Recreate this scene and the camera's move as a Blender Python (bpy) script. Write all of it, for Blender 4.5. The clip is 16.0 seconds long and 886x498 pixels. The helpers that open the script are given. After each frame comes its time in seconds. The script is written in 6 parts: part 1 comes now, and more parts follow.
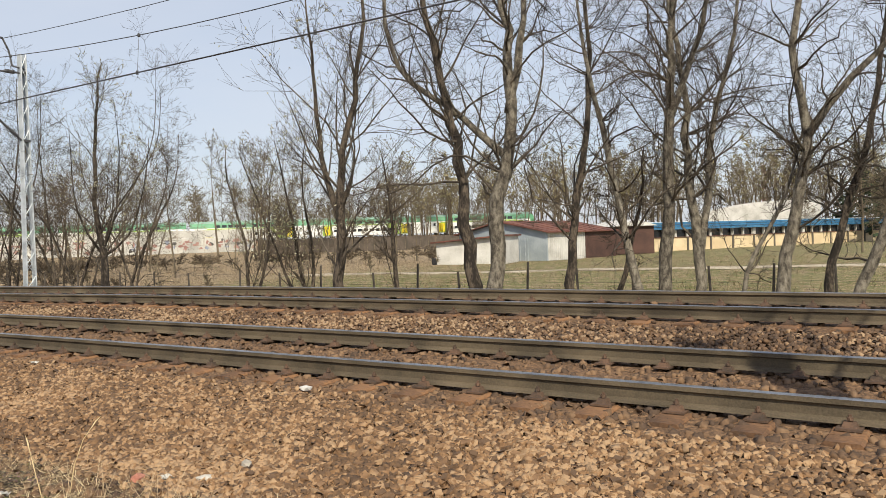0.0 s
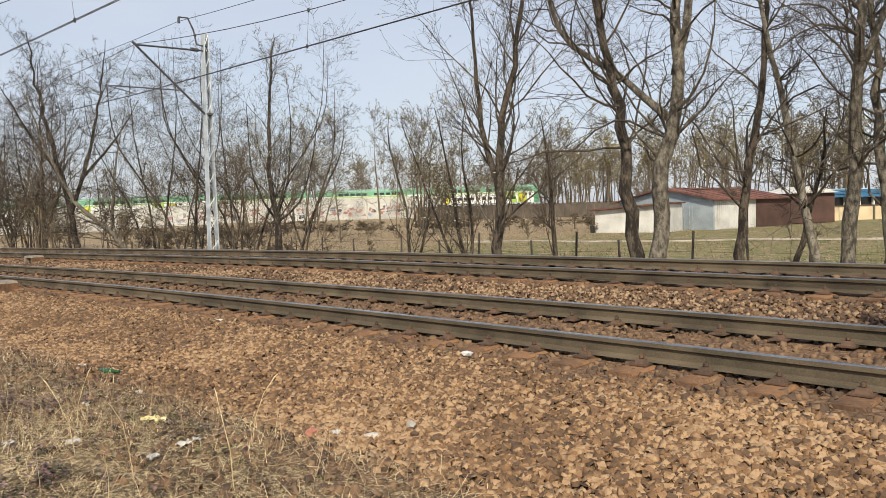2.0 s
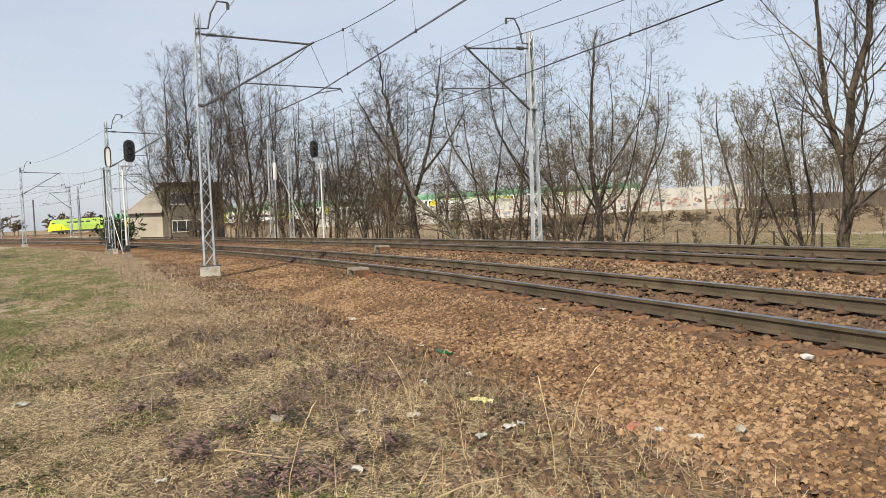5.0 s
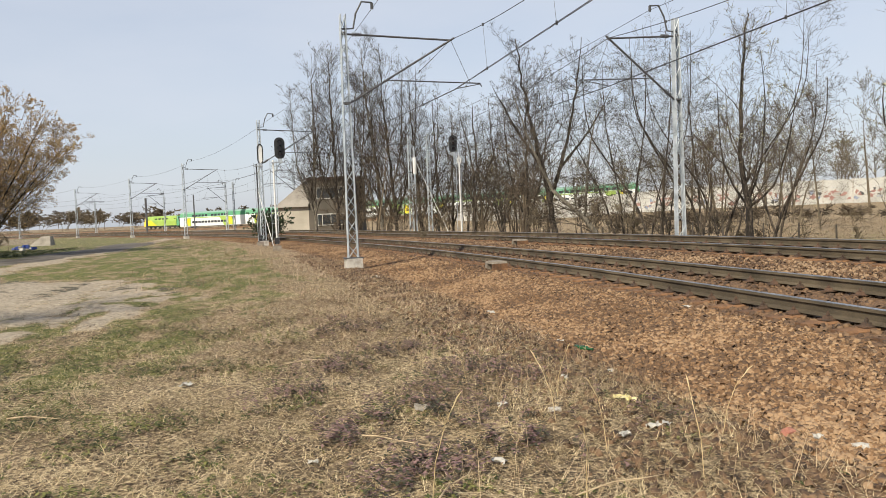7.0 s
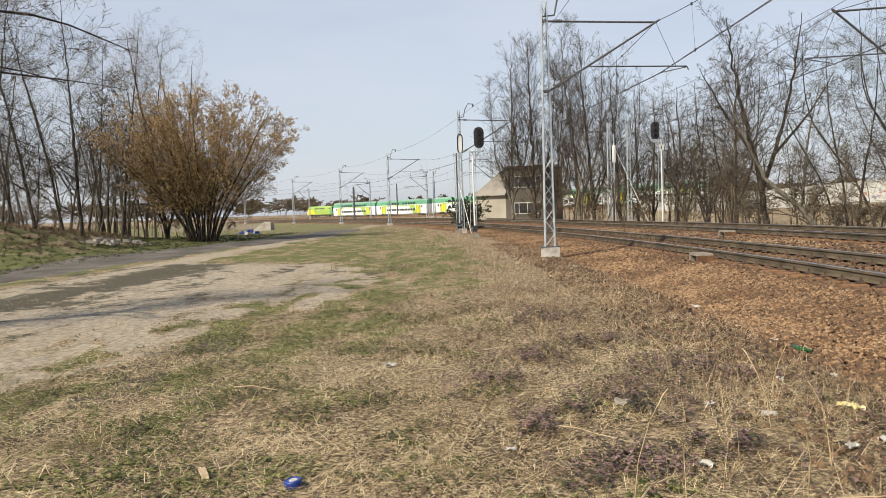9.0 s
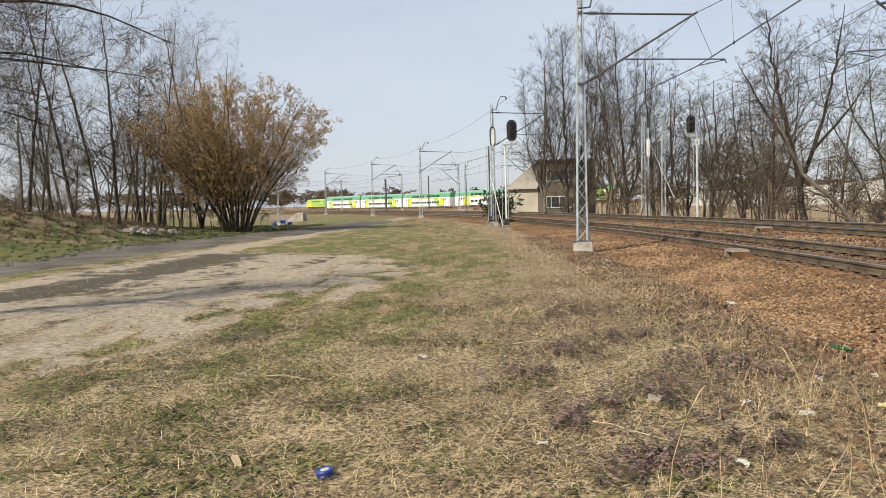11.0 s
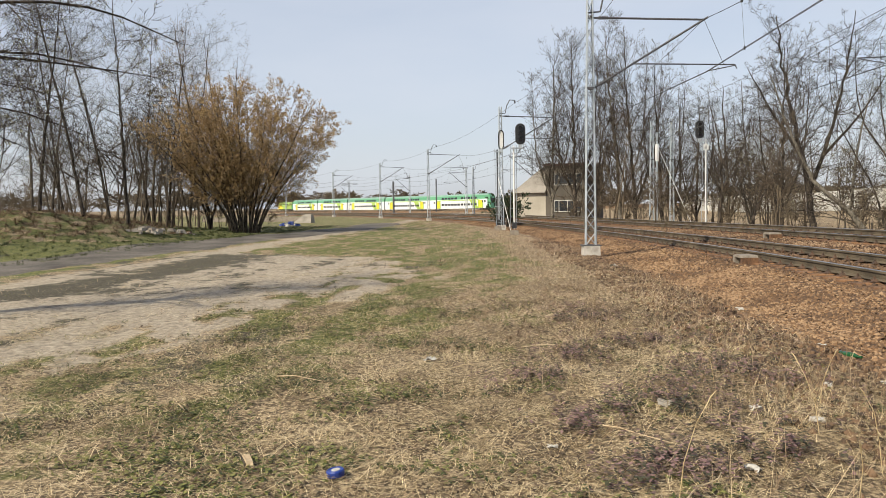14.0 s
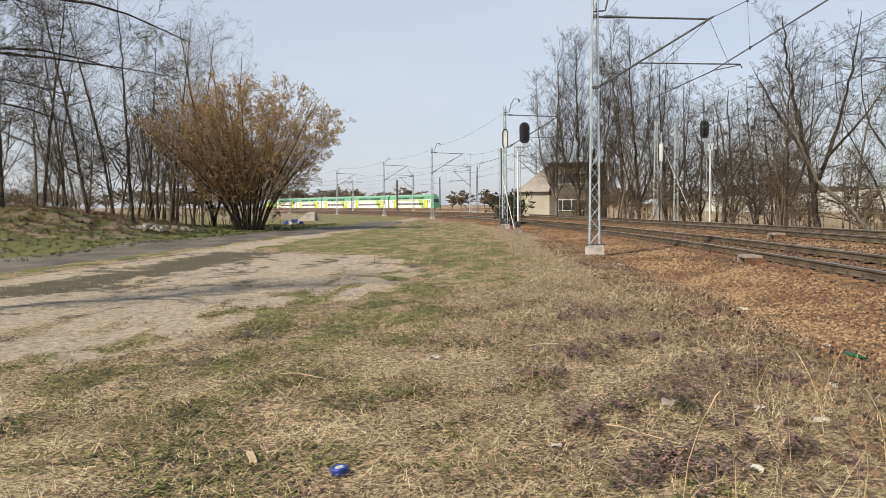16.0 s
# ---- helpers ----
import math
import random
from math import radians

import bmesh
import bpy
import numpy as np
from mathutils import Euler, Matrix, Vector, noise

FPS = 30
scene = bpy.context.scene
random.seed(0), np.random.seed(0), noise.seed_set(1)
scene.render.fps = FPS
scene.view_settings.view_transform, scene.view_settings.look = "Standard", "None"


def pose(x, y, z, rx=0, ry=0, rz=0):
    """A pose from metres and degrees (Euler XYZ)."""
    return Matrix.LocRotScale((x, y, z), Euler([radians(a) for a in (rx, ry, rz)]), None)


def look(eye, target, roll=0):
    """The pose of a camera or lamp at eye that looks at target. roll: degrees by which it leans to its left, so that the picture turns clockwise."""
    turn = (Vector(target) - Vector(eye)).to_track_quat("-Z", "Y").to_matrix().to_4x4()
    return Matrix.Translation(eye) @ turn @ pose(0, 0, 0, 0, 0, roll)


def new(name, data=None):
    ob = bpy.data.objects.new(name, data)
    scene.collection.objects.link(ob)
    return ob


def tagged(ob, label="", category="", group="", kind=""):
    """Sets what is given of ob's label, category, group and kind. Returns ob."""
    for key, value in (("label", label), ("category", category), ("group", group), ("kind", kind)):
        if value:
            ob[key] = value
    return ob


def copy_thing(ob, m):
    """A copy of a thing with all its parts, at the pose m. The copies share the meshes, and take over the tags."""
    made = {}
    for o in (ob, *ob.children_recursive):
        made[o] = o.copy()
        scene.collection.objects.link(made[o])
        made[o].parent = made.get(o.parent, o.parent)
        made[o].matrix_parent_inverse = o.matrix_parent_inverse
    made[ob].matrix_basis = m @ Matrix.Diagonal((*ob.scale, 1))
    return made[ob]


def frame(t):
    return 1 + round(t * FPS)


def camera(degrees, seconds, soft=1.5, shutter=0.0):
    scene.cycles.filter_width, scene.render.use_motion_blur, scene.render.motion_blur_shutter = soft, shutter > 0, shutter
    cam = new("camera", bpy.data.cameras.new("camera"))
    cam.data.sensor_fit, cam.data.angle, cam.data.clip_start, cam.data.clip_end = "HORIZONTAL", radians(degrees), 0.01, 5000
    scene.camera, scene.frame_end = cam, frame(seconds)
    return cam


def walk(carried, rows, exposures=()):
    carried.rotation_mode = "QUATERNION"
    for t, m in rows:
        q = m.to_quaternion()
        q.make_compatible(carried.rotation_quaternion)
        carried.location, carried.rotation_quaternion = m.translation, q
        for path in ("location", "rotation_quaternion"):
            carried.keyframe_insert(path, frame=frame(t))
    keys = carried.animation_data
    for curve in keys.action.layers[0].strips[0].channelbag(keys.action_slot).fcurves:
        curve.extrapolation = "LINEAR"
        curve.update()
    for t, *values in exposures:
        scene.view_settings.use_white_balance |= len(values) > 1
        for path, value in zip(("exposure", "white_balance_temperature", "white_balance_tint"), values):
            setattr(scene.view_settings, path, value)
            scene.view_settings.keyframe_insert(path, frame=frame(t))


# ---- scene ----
cam = camera(58.45, 16.0, soft=0.5)
PATH = [
    (0.0, (-0.000, -0.000, 1.700), (-5.613, 8.275, 1.570), -1.81),
    (0.5, (0.006, -0.023, 1.705), (-5.371, 8.408, 1.544), -1.36),
    (1.0, (0.000, -0.054, 1.710), (-5.735, 8.135, 1.483), -1.53),
    (1.5, (-0.054, 0.002, 1.703), (-6.511, 7.628, 1.316), -1.59),
    (2.0, (-0.057, -0.001, 1.704), (-7.184, 6.997, 1.222), -1.65),
    (2.5, (-0.067, -0.002, 1.703), (-7.718, 6.421, 1.237), -2.16),
    (3.0, (-0.050, -0.005, 1.703), (-8.127, 5.877, 1.289), -2.09),
    (3.5, (-0.072, 0.013, 1.701), (-8.590, 5.237, 1.319), -1.69),
    (4.0, (-0.083, 0.019, 1.705), (-8.941, 4.642, 1.299), -1.86),
    (6.5, (-0.083, -0.030, 1.707), (-9.758, 2.457, 1.245), -2.44),
    (7.0, (-0.078, -0.042, 1.708), (-9.861, 1.977, 1.250), -2.35),
    (7.5, (-0.079, -0.056, 1.702), (-9.977, 1.290, 1.230), -2.49),
    (8.0, (-0.110, -0.070, 1.701), (-10.077, 0.534, 1.166), -2.57),
    (8.5, (-0.124, -0.071, 1.704), (-10.110, -0.104, 1.172), -2.43),
    (9.0, (-0.138, -0.079, 1.701), (-10.116, -0.506, 1.197), -2.00),
    (9.5, (-0.149, -0.088, 1.702), (-10.112, -0.768, 1.175), -1.83),
    (12.0, (-0.166, -0.106, 1.691), (-10.114, -0.939, 1.108), -1.33),
    (12.5, (-0.159, -0.113, 1.691), (-10.107, -0.960, 1.118), -1.25),
    (13.0, (-0.140, -0.125, 1.693), (-10.085, -1.002, 1.126), -1.10),
    (13.5, (-0.143, -0.129, 1.693), (-10.087, -1.030, 1.135), -1.01),
    (14.0, (-0.130, -0.132, 1.697), (-10.074, -1.036, 1.152), -0.86),
    (14.5, (-0.130, -0.130, 1.695), (-10.075, -1.024, 1.158), -0.72),
    (15.0, (-0.138, -0.128, 1.693), (-10.084, -1.017, 1.149), -0.58),
    (15.5, (-0.130, -0.134, 1.693), (-10.073, -1.039, 1.137), -0.52),
    (16.0, (-0.135, -0.141, 1.693), (-10.074, -1.087, 1.131), -0.56),
]
walk(cam, [(t, look(eye, target, roll)) for t, eye, target, roll in PATH])
# ---------------------------------------------------------------- world, sun
SUN_EL, SUN_FROM = radians(42.0), Vector((0.68, -0.73, 0.0)).normalized()
world = bpy.data.worlds.new("sky")
scene.world = world
world.use_nodes = True
wn = world.node_tree
sky = wn.nodes.new("ShaderNodeTexSky")
sky.sky_type, sky.sun_disc = "NISHITA", False
sky.sun_elevation = SUN_EL
sky.sun_rotation = math.atan2(SUN_FROM.x, SUN_FROM.y)
sky.air_density, sky.dust_density, sky.ozone_density = 1.0, 1.5, 1.5
bg = wn.nodes["Background"]
bg.inputs["Strength"].default_value = 0.135
# thin high haze over the blue
veil, tex_c, cloud, ramp_c = (wn.nodes.new(k) for k in ("ShaderNodeMix", "ShaderNodeTexCoord", "ShaderNodeTexNoise", "ShaderNodeMapRange"))
veil.data_type = "RGBA"
veil.inputs[7].default_value = (5.35, 5.65, 6.3, 1)
map_c = wn.nodes.new("ShaderNodeMapping")
map_c.inputs["Scale"].default_value = (1.0, 2.2, 7.0)
map_c.inputs["Rotation"].default_value = (0.1, 0.25, 0.4)
cloud.inputs["Scale"].default_value, cloud.inputs["Detail"].default_value = 1.6, 6
ramp_c.inputs["To Min"].default_value, ramp_c.inputs["To Max"].default_value = 0.48, 0.92
wn.links.new(tex_c.outputs["Generated"], map_c.inputs[0])
wn.links.new(map_c.outputs[0], cloud.inputs[0])
wn.links.new(cloud.outputs["Fac"], ramp_c.inputs[0])
up_c, thin_c, both_c = (wn.nodes.new(k) for k in ("ShaderNodeSeparateXYZ", "ShaderNodeMapRange", "ShaderNodeMath"))
thin_c.inputs["From Min"].default_value, thin_c.inputs["From Max"].default_value = 0.30, 0.85
thin_c.inputs["To Min"].default_value, thin_c.inputs["To Max"].default_value = 1.0, 0.25
both_c.operation = "MULTIPLY"
wn.links.new(tex_c.outputs["Generated"], up_c.inputs[0])
wn.links.new(up_c.outputs[2], thin_c.inputs[0])
wn.links.new(ramp_c.outputs[0], both_c.inputs[0])
wn.links.new(thin_c.outputs[0], both_c.inputs[1])
wn.links.new(both_c.outputs[0], veil.inputs[0])
wn.links.new(sky.outputs[0], veil.inputs[6])
wn.links.new(veil.outputs[2], bg.inputs[0])
sun = new("sun", bpy.data.lights.new("sun", "SUN"))
sun.data.energy, sun.data.angle, sun.data.color = 5.0, radians(0.6), (1.0, 0.905, 0.72)
sun.matrix_world = look((SUN_FROM * math.cos(SUN_EL) + Vector((0, 0, math.sin(SUN_EL)))) * 100, (0, 0, 0))
scene.view_settings.exposure = 0.0

# ---------------------------------------------------------------- materials
def material(name, colours, scale=4.0, rough=0.8, bump=0.3, fine=40.0, metal=0.0, spread=0.0, coord="Object", stretch=(1, 1, 1), island=0.0, emit=0.0, lo=0.54, hi=0.90):
    """Two-scale noise between the colours, with fine relief. spread: change from object to object; island: from piece to piece."""
    m = bpy.data.materials.new(name)
    m.use_nodes = True
    n, l = m.node_tree.nodes, m.node_tree.links
    b = n["Principled BSDF"]
    tc, mp = n.new("ShaderNodeTexCoord"), n.new("ShaderNodeMapping")
    mp.inputs["Scale"].default_value = stretch
    l.new(tc.outputs[coord], mp.inputs[0])
    big, small = n.new("ShaderNodeTexNoise"), n.new("ShaderNodeTexNoise")
    big.inputs["Scale"].default_value, small.inputs["Scale"].default_value = scale, fine
    big.inputs["Detail"].default_value, small.inputs["Detail"].default_value = 4, 3
    for t in (big, small):
        l.new(mp.outputs[0], t.inputs[0])
    mixed = n.new("ShaderNodeMath")
    mixed.operation = "MULTIPLY_ADD"
    l.new(small.outputs["Fac"], mixed.inputs[0])
    mixed.inputs[1].default_value = 0.45
    l.new(big.outputs["Fac"], mixed.inputs[2])
    fac = mixed.outputs[0]
    for amount, node, socket in ((spread, "ShaderNodeObjectInfo", "Random"), (island, "ShaderNodeNewGeometry", "Random Per Island")):
        if amount:
            o, a = n.new(node), n.new("ShaderNodeMath")
            a.operation = "MULTIPLY_ADD"
            l.new(o.outputs[socket], a.inputs[0])
            a.inputs[1].default_value = amount
            l.new(fac, a.inputs[2])
            s = n.new("ShaderNodeMath")
            s.operation = "SUBTRACT"
            l.new(a.outputs[0], s.inputs[0])
            s.inputs[1].default_value = amount / 2
            fac = s.outputs[0]
    r = n.new("ShaderNodeValToRGB")
    e = r.color_ramp.elements
    k = len(colours)
    for i, c in enumerate(colours):
        p = lo + (hi - lo) * i / max(1, k - 1)
        if i < 2:
            e[i].position, e[i].color = p, (*c, 1)
        else:
            e.new(p).color = (*c, 1)
    l.new(fac, r.inputs[0])
    l.new(r.outputs[0], b.inputs["Base Color"])
    b.inputs["Roughness"].default_value, b.inputs["Metallic"].default_value = rough, metal
    if emit:
        l.new(r.outputs[0], b.inputs["Emission Color"])
        b.inputs["Emission Strength"].default_value = emit
    if bump:
        bp = n.new("ShaderNodeBump")
        bp.inputs["Strength"].default_value, bp.inputs["Distance"].default_value = bump, 0.02
        l.new(small.outputs["Fac"], bp.inputs["Height"])
        l.new(bp.outputs[0], b.inputs["Normal"])
    return m

M = {}
M["rail_side"] = material("rail_side", [(0.052, 0.04, 0.025), (0.092, 0.071, 0.045), (0.135, 0.104, 0.066)], 1.5, 0.85, 0.3, 60)
M["rail_head"] = material("rail_head", [(0.32, 0.32, 0.33), (0.5, 0.5, 0.5)], 3, 0.28, 0.05, 60, metal=0.9)
M["sleeper"] = material("sleeper", [(0.08, 0.045, 0.026), (0.155, 0.082, 0.042), (0.245, 0.128, 0.06)], 2.2, 0.9, 0.5, 30, spread=0.25)
M["clip"] = material("clip", [(0.05, 0.035, 0.025), (0.14, 0.08, 0.05)], 8, 0.8, 0.3, 60)
M["stone"] = material("stone", [(0.11, 0.065, 0.036), (0.172, 0.097, 0.048), (0.242, 0.138, 0.067), (0.36, 0.235, 0.132)], 0.5, 0.9, 0.4, 25, island=0.5)
M["stone_piece"] = material("stone_piece", [(0.11, 0.065, 0.036), (0.172, 0.097, 0.048), (0.242, 0.138, 0.067), (0.36, 0.235, 0.132)], 0.5, 0.9, 0.4, 25, spread=0.5)
M["stone_mid"] = material("stone_mid", [(0.085, 0.052, 0.032), (0.145, 0.084, 0.046), (0.21, 0.128, 0.072), (0.33, 0.225, 0.135)], 0.5, 0.9, 0.4, 25, island=0.5)
M["stone_dark"] = material("stone_dark", [(0.08, 0.05, 0.032), (0.135, 0.08, 0.045), (0.205, 0.126, 0.07)], 0.8, 0.9, 0.4, 25, island=0.6)
M["galvanised"] = material("galvanised", [(0.29, 0.325, 0.36), (0.41, 0.45, 0.49), (0.52, 0.56, 0.60)], 3, 0.5, 0.1, 50, metal=0.2)
M["iron"] = material("iron", [(0.05, 0.05, 0.055), (0.11, 0.11, 0.115)], 6, 0.6, 0.1, 50)
M["wire"] = material("wire", [(0.05, 0.052, 0.055), (0.09, 0.09, 0.095)], 6, 0.5, 0.0, 50)
M["concrete"] = material("concrete", [(0.34, 0.31, 0.27), (0.48, 0.45, 0.40), (0.56, 0.53, 0.48)], 5, 0.9, 0.4, 60)
M["black"] = material("black", [(0.012, 0.012, 0.014), (0.03, 0.03, 0.032)], 6, 0.5, 0.1, 50)
M["white"] = material("white", [(0.62, 0.62, 0.60), (0.8, 0.8, 0.78)], 2, 0.6, 0.1, 30)
M["bark_pale"] = material("bark_pale", [(0.045, 0.038, 0.03), (0.145, 0.127, 0.1), (0.255, 0.23, 0.185)], 11, 0.95, 1.0, 55, stretch=(1, 1, 0.5), spread=0.12, lo=0.55, hi=0.90)
M["bark_dark"] = material("bark_dark", [(0.016, 0.012, 0.009), (0.045, 0.035, 0.026), (0.105, 0.083, 0.062)], 6, 0.95, 1.0, 24, stretch=(1, 1, 0.4), spread=0.12, lo=0.60, hi=0.83)
M["twig"] = material("twig", [(0.03, 0.023, 0.017), (0.085, 0.065, 0.047)], 1.2, 0.9, 0.0, 20, spread=0.2)
M["limb"] = material("limb", [(0.024, 0.019, 0.014), (0.072, 0.058, 0.043), (0.14, 0.115, 0.087)], 5, 0.95, 0.6, 24, spread=0.15)
M["brush"] = material("brush", [(0.05, 0.036, 0.024), (0.105, 0.078, 0.052), (0.18, 0.14, 0.093)], 0.4, 0.9, 0.0, 4, island=0.4)
M["twig_willow"] = material("twig_willow", [(0.085, 0.052, 0.024), (0.19, 0.12, 0.055)], 1.2, 0.9, 0.0, 20)
M["bud"] = material("bud", [(0.23, 0.22, 0.10), (0.40, 0.38, 0.22), (0.55, 0.53, 0.38)], 2.0, 0.8, 0.0, 20, island=0.5)
M["catkin"] = material("catkin", [(0.28, 0.165, 0.055), (0.48, 0.305, 0.115), (0.63, 0.46, 0.23)], 2.0, 0.8, 0.0, 20, island=0.5)
M["far_twig"] = material("far_twig", [(0.095, 0.074, 0.049), (0.175, 0.14, 0.094)], 0.3, 0.9, 0.0, 4, island=0.3)
M["far_bud"] = material("far_bud", [(0.18, 0.155, 0.075), (0.31, 0.275, 0.145)], 0.1, 0.9, 0.0, 2, island=0.5)
M["straw"] = material("straw", [(0.14, 0.096, 0.046), (0.46, 0.345, 0.18), (0.76, 0.62, 0.385)], 0.8, 0.85, 0.0, 20, island=0.7)
M["stalk"] = material("stalk", [(0.16, 0.108, 0.064), (0.33, 0.238, 0.143), (0.46, 0.35, 0.22)], 0.8, 0.9, 0.0, 20, island=0.5)
M["green_blade"] = material("green_blade", [(0.03, 0.04, 0.010), (0.095, 0.11, 0.024), (0.22, 0.21, 0.062)], 0.8, 0.8, 0.0, 20, island=0.5)
M["nettle"] = material("nettle", [(0.05, 0.05, 0.024), (0.115, 0.075, 0.058), (0.25, 0.15, 0.14)], 1.5, 0.8, 0.0, 20, island=0.6)
M["dead_leaf"] = material("dead_leaf", [(0.055, 0.037, 0.022), (0.125, 0.082, 0.047), (0.24, 0.165, 0.098)], 1.0, 0.85, 0.0, 20, island=0.5)
M["paper"] = material("paper", [(0.36, 0.34, 0.30), (0.58, 0.56, 0.51)], 6, 0.8, 0.3, 40)
M["paper_yellow"] = material("paper_yellow", [(0.62, 0.52, 0.2), (0.8, 0.74, 0.45)], 12, 0.7, 0.3, 40)
M["blue_plastic"] = material("blue_plastic", [(0.012, 0.035, 0.19), (0.02, 0.05, 0.26)], 12, 0.35, 0.0, 40)
M["green_glass"] = material("green_glass", [(0.01, 0.06, 0.02), (0.02, 0.10, 0.035)], 12, 0.12, 0.0, 40)
M["brick_red"] = material("brick_red", [(0.32, 0.12, 0.08), (0.48, 0.22, 0.15)], 12, 0.9, 0.4, 60)
M["wood_bit"] = material("wood_bit", [(0.40, 0.29, 0.17), (0.58, 0.46, 0.30)], 12, 0.85, 0.3, 80, stretch=(1, 0.2, 1))
M["road"] = material("road", [(0.06, 0.05, 0.04), (0.115, 0.099, 0.08), (0.18, 0.156, 0.128)], 0.5, 0.95, 0.5, 9)
M["gravel"] = material("gravel", [(0.24, 0.2, 0.15), (0.38, 0.325, 0.25), (0.48, 0.42, 0.33)], 1.2, 0.95, 0.4, 20)
M["roof_red"] = material("roof_red", [(0.085, 0.034, 0.025), (0.14, 0.054, 0.038), (0.19, 0.082, 0.058)], 0.7, 0.8, 0.2, 6)
M["shed_brown"] = material("shed_brown", [(0.055, 0.028, 0.022), (0.09, 0.045, 0.034)], 0.8, 0.8, 0.2, 8)
M["shed_grey"] = material("shed_grey", [(0.25, 0.29, 0.32), (0.37, 0.41, 0.44)], 0.7, 0.6, 0.2, 8)
M["plaster_white"] = material("plaster_white", [(0.40, 0.39, 0.36), (0.54, 0.53, 0.50), (0.64, 0.63, 0.60)], 0.6, 0.9, 0.2, 9)
M["plaster_cream"] = material("plaster_cream", [(0.52, 0.41, 0.25), (0.68, 0.55, 0.36)], 0.5, 0.9, 0.2, 9)
M["plaster_tan"] = material("plaster_tan", [(0.08, 0.07, 0.056), (0.125, 0.108, 0.087)], 0.5, 0.9, 0.2, 9)
M["barrier"] = material("barrier", [(0.34, 0.33, 0.305), (0.48, 0.47, 0.435), (0.58, 0.57, 0.53)], 0.35, 0.9, 0.2, 4)
M["plaster_grey"] = material("plaster_grey", [(0.36, 0.325, 0.265), (0.48, 0.44, 0.365)], 0.5, 0.9, 0.2, 9)
M["roof_tan"] = material("roof_tan", [(0.22, 0.197, 0.165), (0.31, 0.28, 0.24)], 0.8, 0.8, 0.2, 9)
M["blue_sheet"] = material("blue_sheet", [(0.03, 0.13, 0.27), (0.06, 0.20, 0.36)], 0.8, 0.45, 0.1, 9)
M["window"] = material("window", [(0.02, 0.024, 0.028), (0.05, 0.055, 0.06)], 1.0, 0.12, 0.0, 9)
M["dark_fence"] = material("dark_fence", [(0.06, 0.05, 0.04), (0.12, 0.095, 0.075)], 1.0, 0.9, 0.2, 9)
M["post"] = material("post", [(0.05, 0.04, 0.035), (0.10, 0.085, 0.07)], 3, 0.85, 0.2, 30)
M["train_white"] = material("train_white", [(0.68, 0.70, 0.68), (0.8, 0.81, 0.8)], 0.4, 0.35, 0.0, 5)
M["train_green"] = material("train_green", [(0.09, 0.28, 0.15), (0.13, 0.36, 0.20)], 0.4, 0.35, 0.0, 5)
M["train_lime"] = material("train_lime", [(0.28, 0.44, 0.08), (0.38, 0.52, 0.11)], 0.4, 0.35, 0.0, 5)
M["train_yellow"] = material("train_yellow", [(0.74, 0.58, 0.02), (0.84, 0.68, 0.04)], 0.4, 0.35, 0.0, 5)
M["train_roof"] = material("train_roof", [(0.20, 0.34, 0.27), (0.27, 0.41, 0.33)], 0.4, 0.5, 0.0, 5)
M["train_dark"] = material("train_dark", [(0.03, 0.03, 0.032), (0.06, 0.06, 0.06)], 0.4, 0.6, 0.0, 5)
M["paint_red"] = material("paint_red", [(0.27, 0.14, 0.12), (0.40, 0.25, 0.215)], 2, 0.8, 0.0, 12)
M["paint_blue"] = material("paint_blue", [(0.20, 0.23, 0.32), (0.32, 0.35, 0.42)], 2, 0.8, 0.0, 12)
M["paint_black"] = material("paint_black", [(0.06, 0.06, 0.06), (0.15, 0.14, 0.13)], 2, 0.8, 0.0, 12)
M["lamp_glass"] = material("lamp_glass", [(0.02, 0.02, 0.022), (0.05, 0.03, 0.03)], 8, 0.15, 0.0, 12)
M["evergreen"] = material("evergreen", [(0.014, 0.026, 0.01), (0.035, 0.055, 0.02)], 2.0, 0.85, 0.0, 20, island=0.5)
M["bank_straw"] = material("bank_straw", [(0.19, 0.125, 0.08), (0.36, 0.26, 0.17), (0.50, 0.38, 0.26)], 0.8, 0.9, 0.0, 20, island=0.5)
M["mound_stalk"] = material("mound_stalk", [(0.055, 0.033, 0.019), (0.14, 0.087, 0.05), (0.26, 0.18, 0.107)], 0.5, 0.9, 0.0, 20, island=0.5)
M["meadow"] = material("meadow", [(0.085, 0.058, 0.033), (0.195, 0.135, 0.077), (0.34, 0.25, 0.148)], 0.15, 0.9, 0.0, 6, island=0.5)
M["mound_green"] = material("mound_green", [(0.022, 0.036, 0.009), (0.06, 0.078, 0.02), (0.115, 0.122, 0.04)], 0.6, 0.85, 0.0, 20, island=0.4)
M["box_concrete"] = material("box_concrete", [(0.17, 0.145, 0.115), (0.30, 0.26, 0.21)], 6, 0.9, 0.4, 40)
M["rubble"] = material("rubble", [(0.22, 0.195, 0.16), (0.36, 0.325, 0.275)], 2.0, 0.9, 0.3, 20, island=0.4)

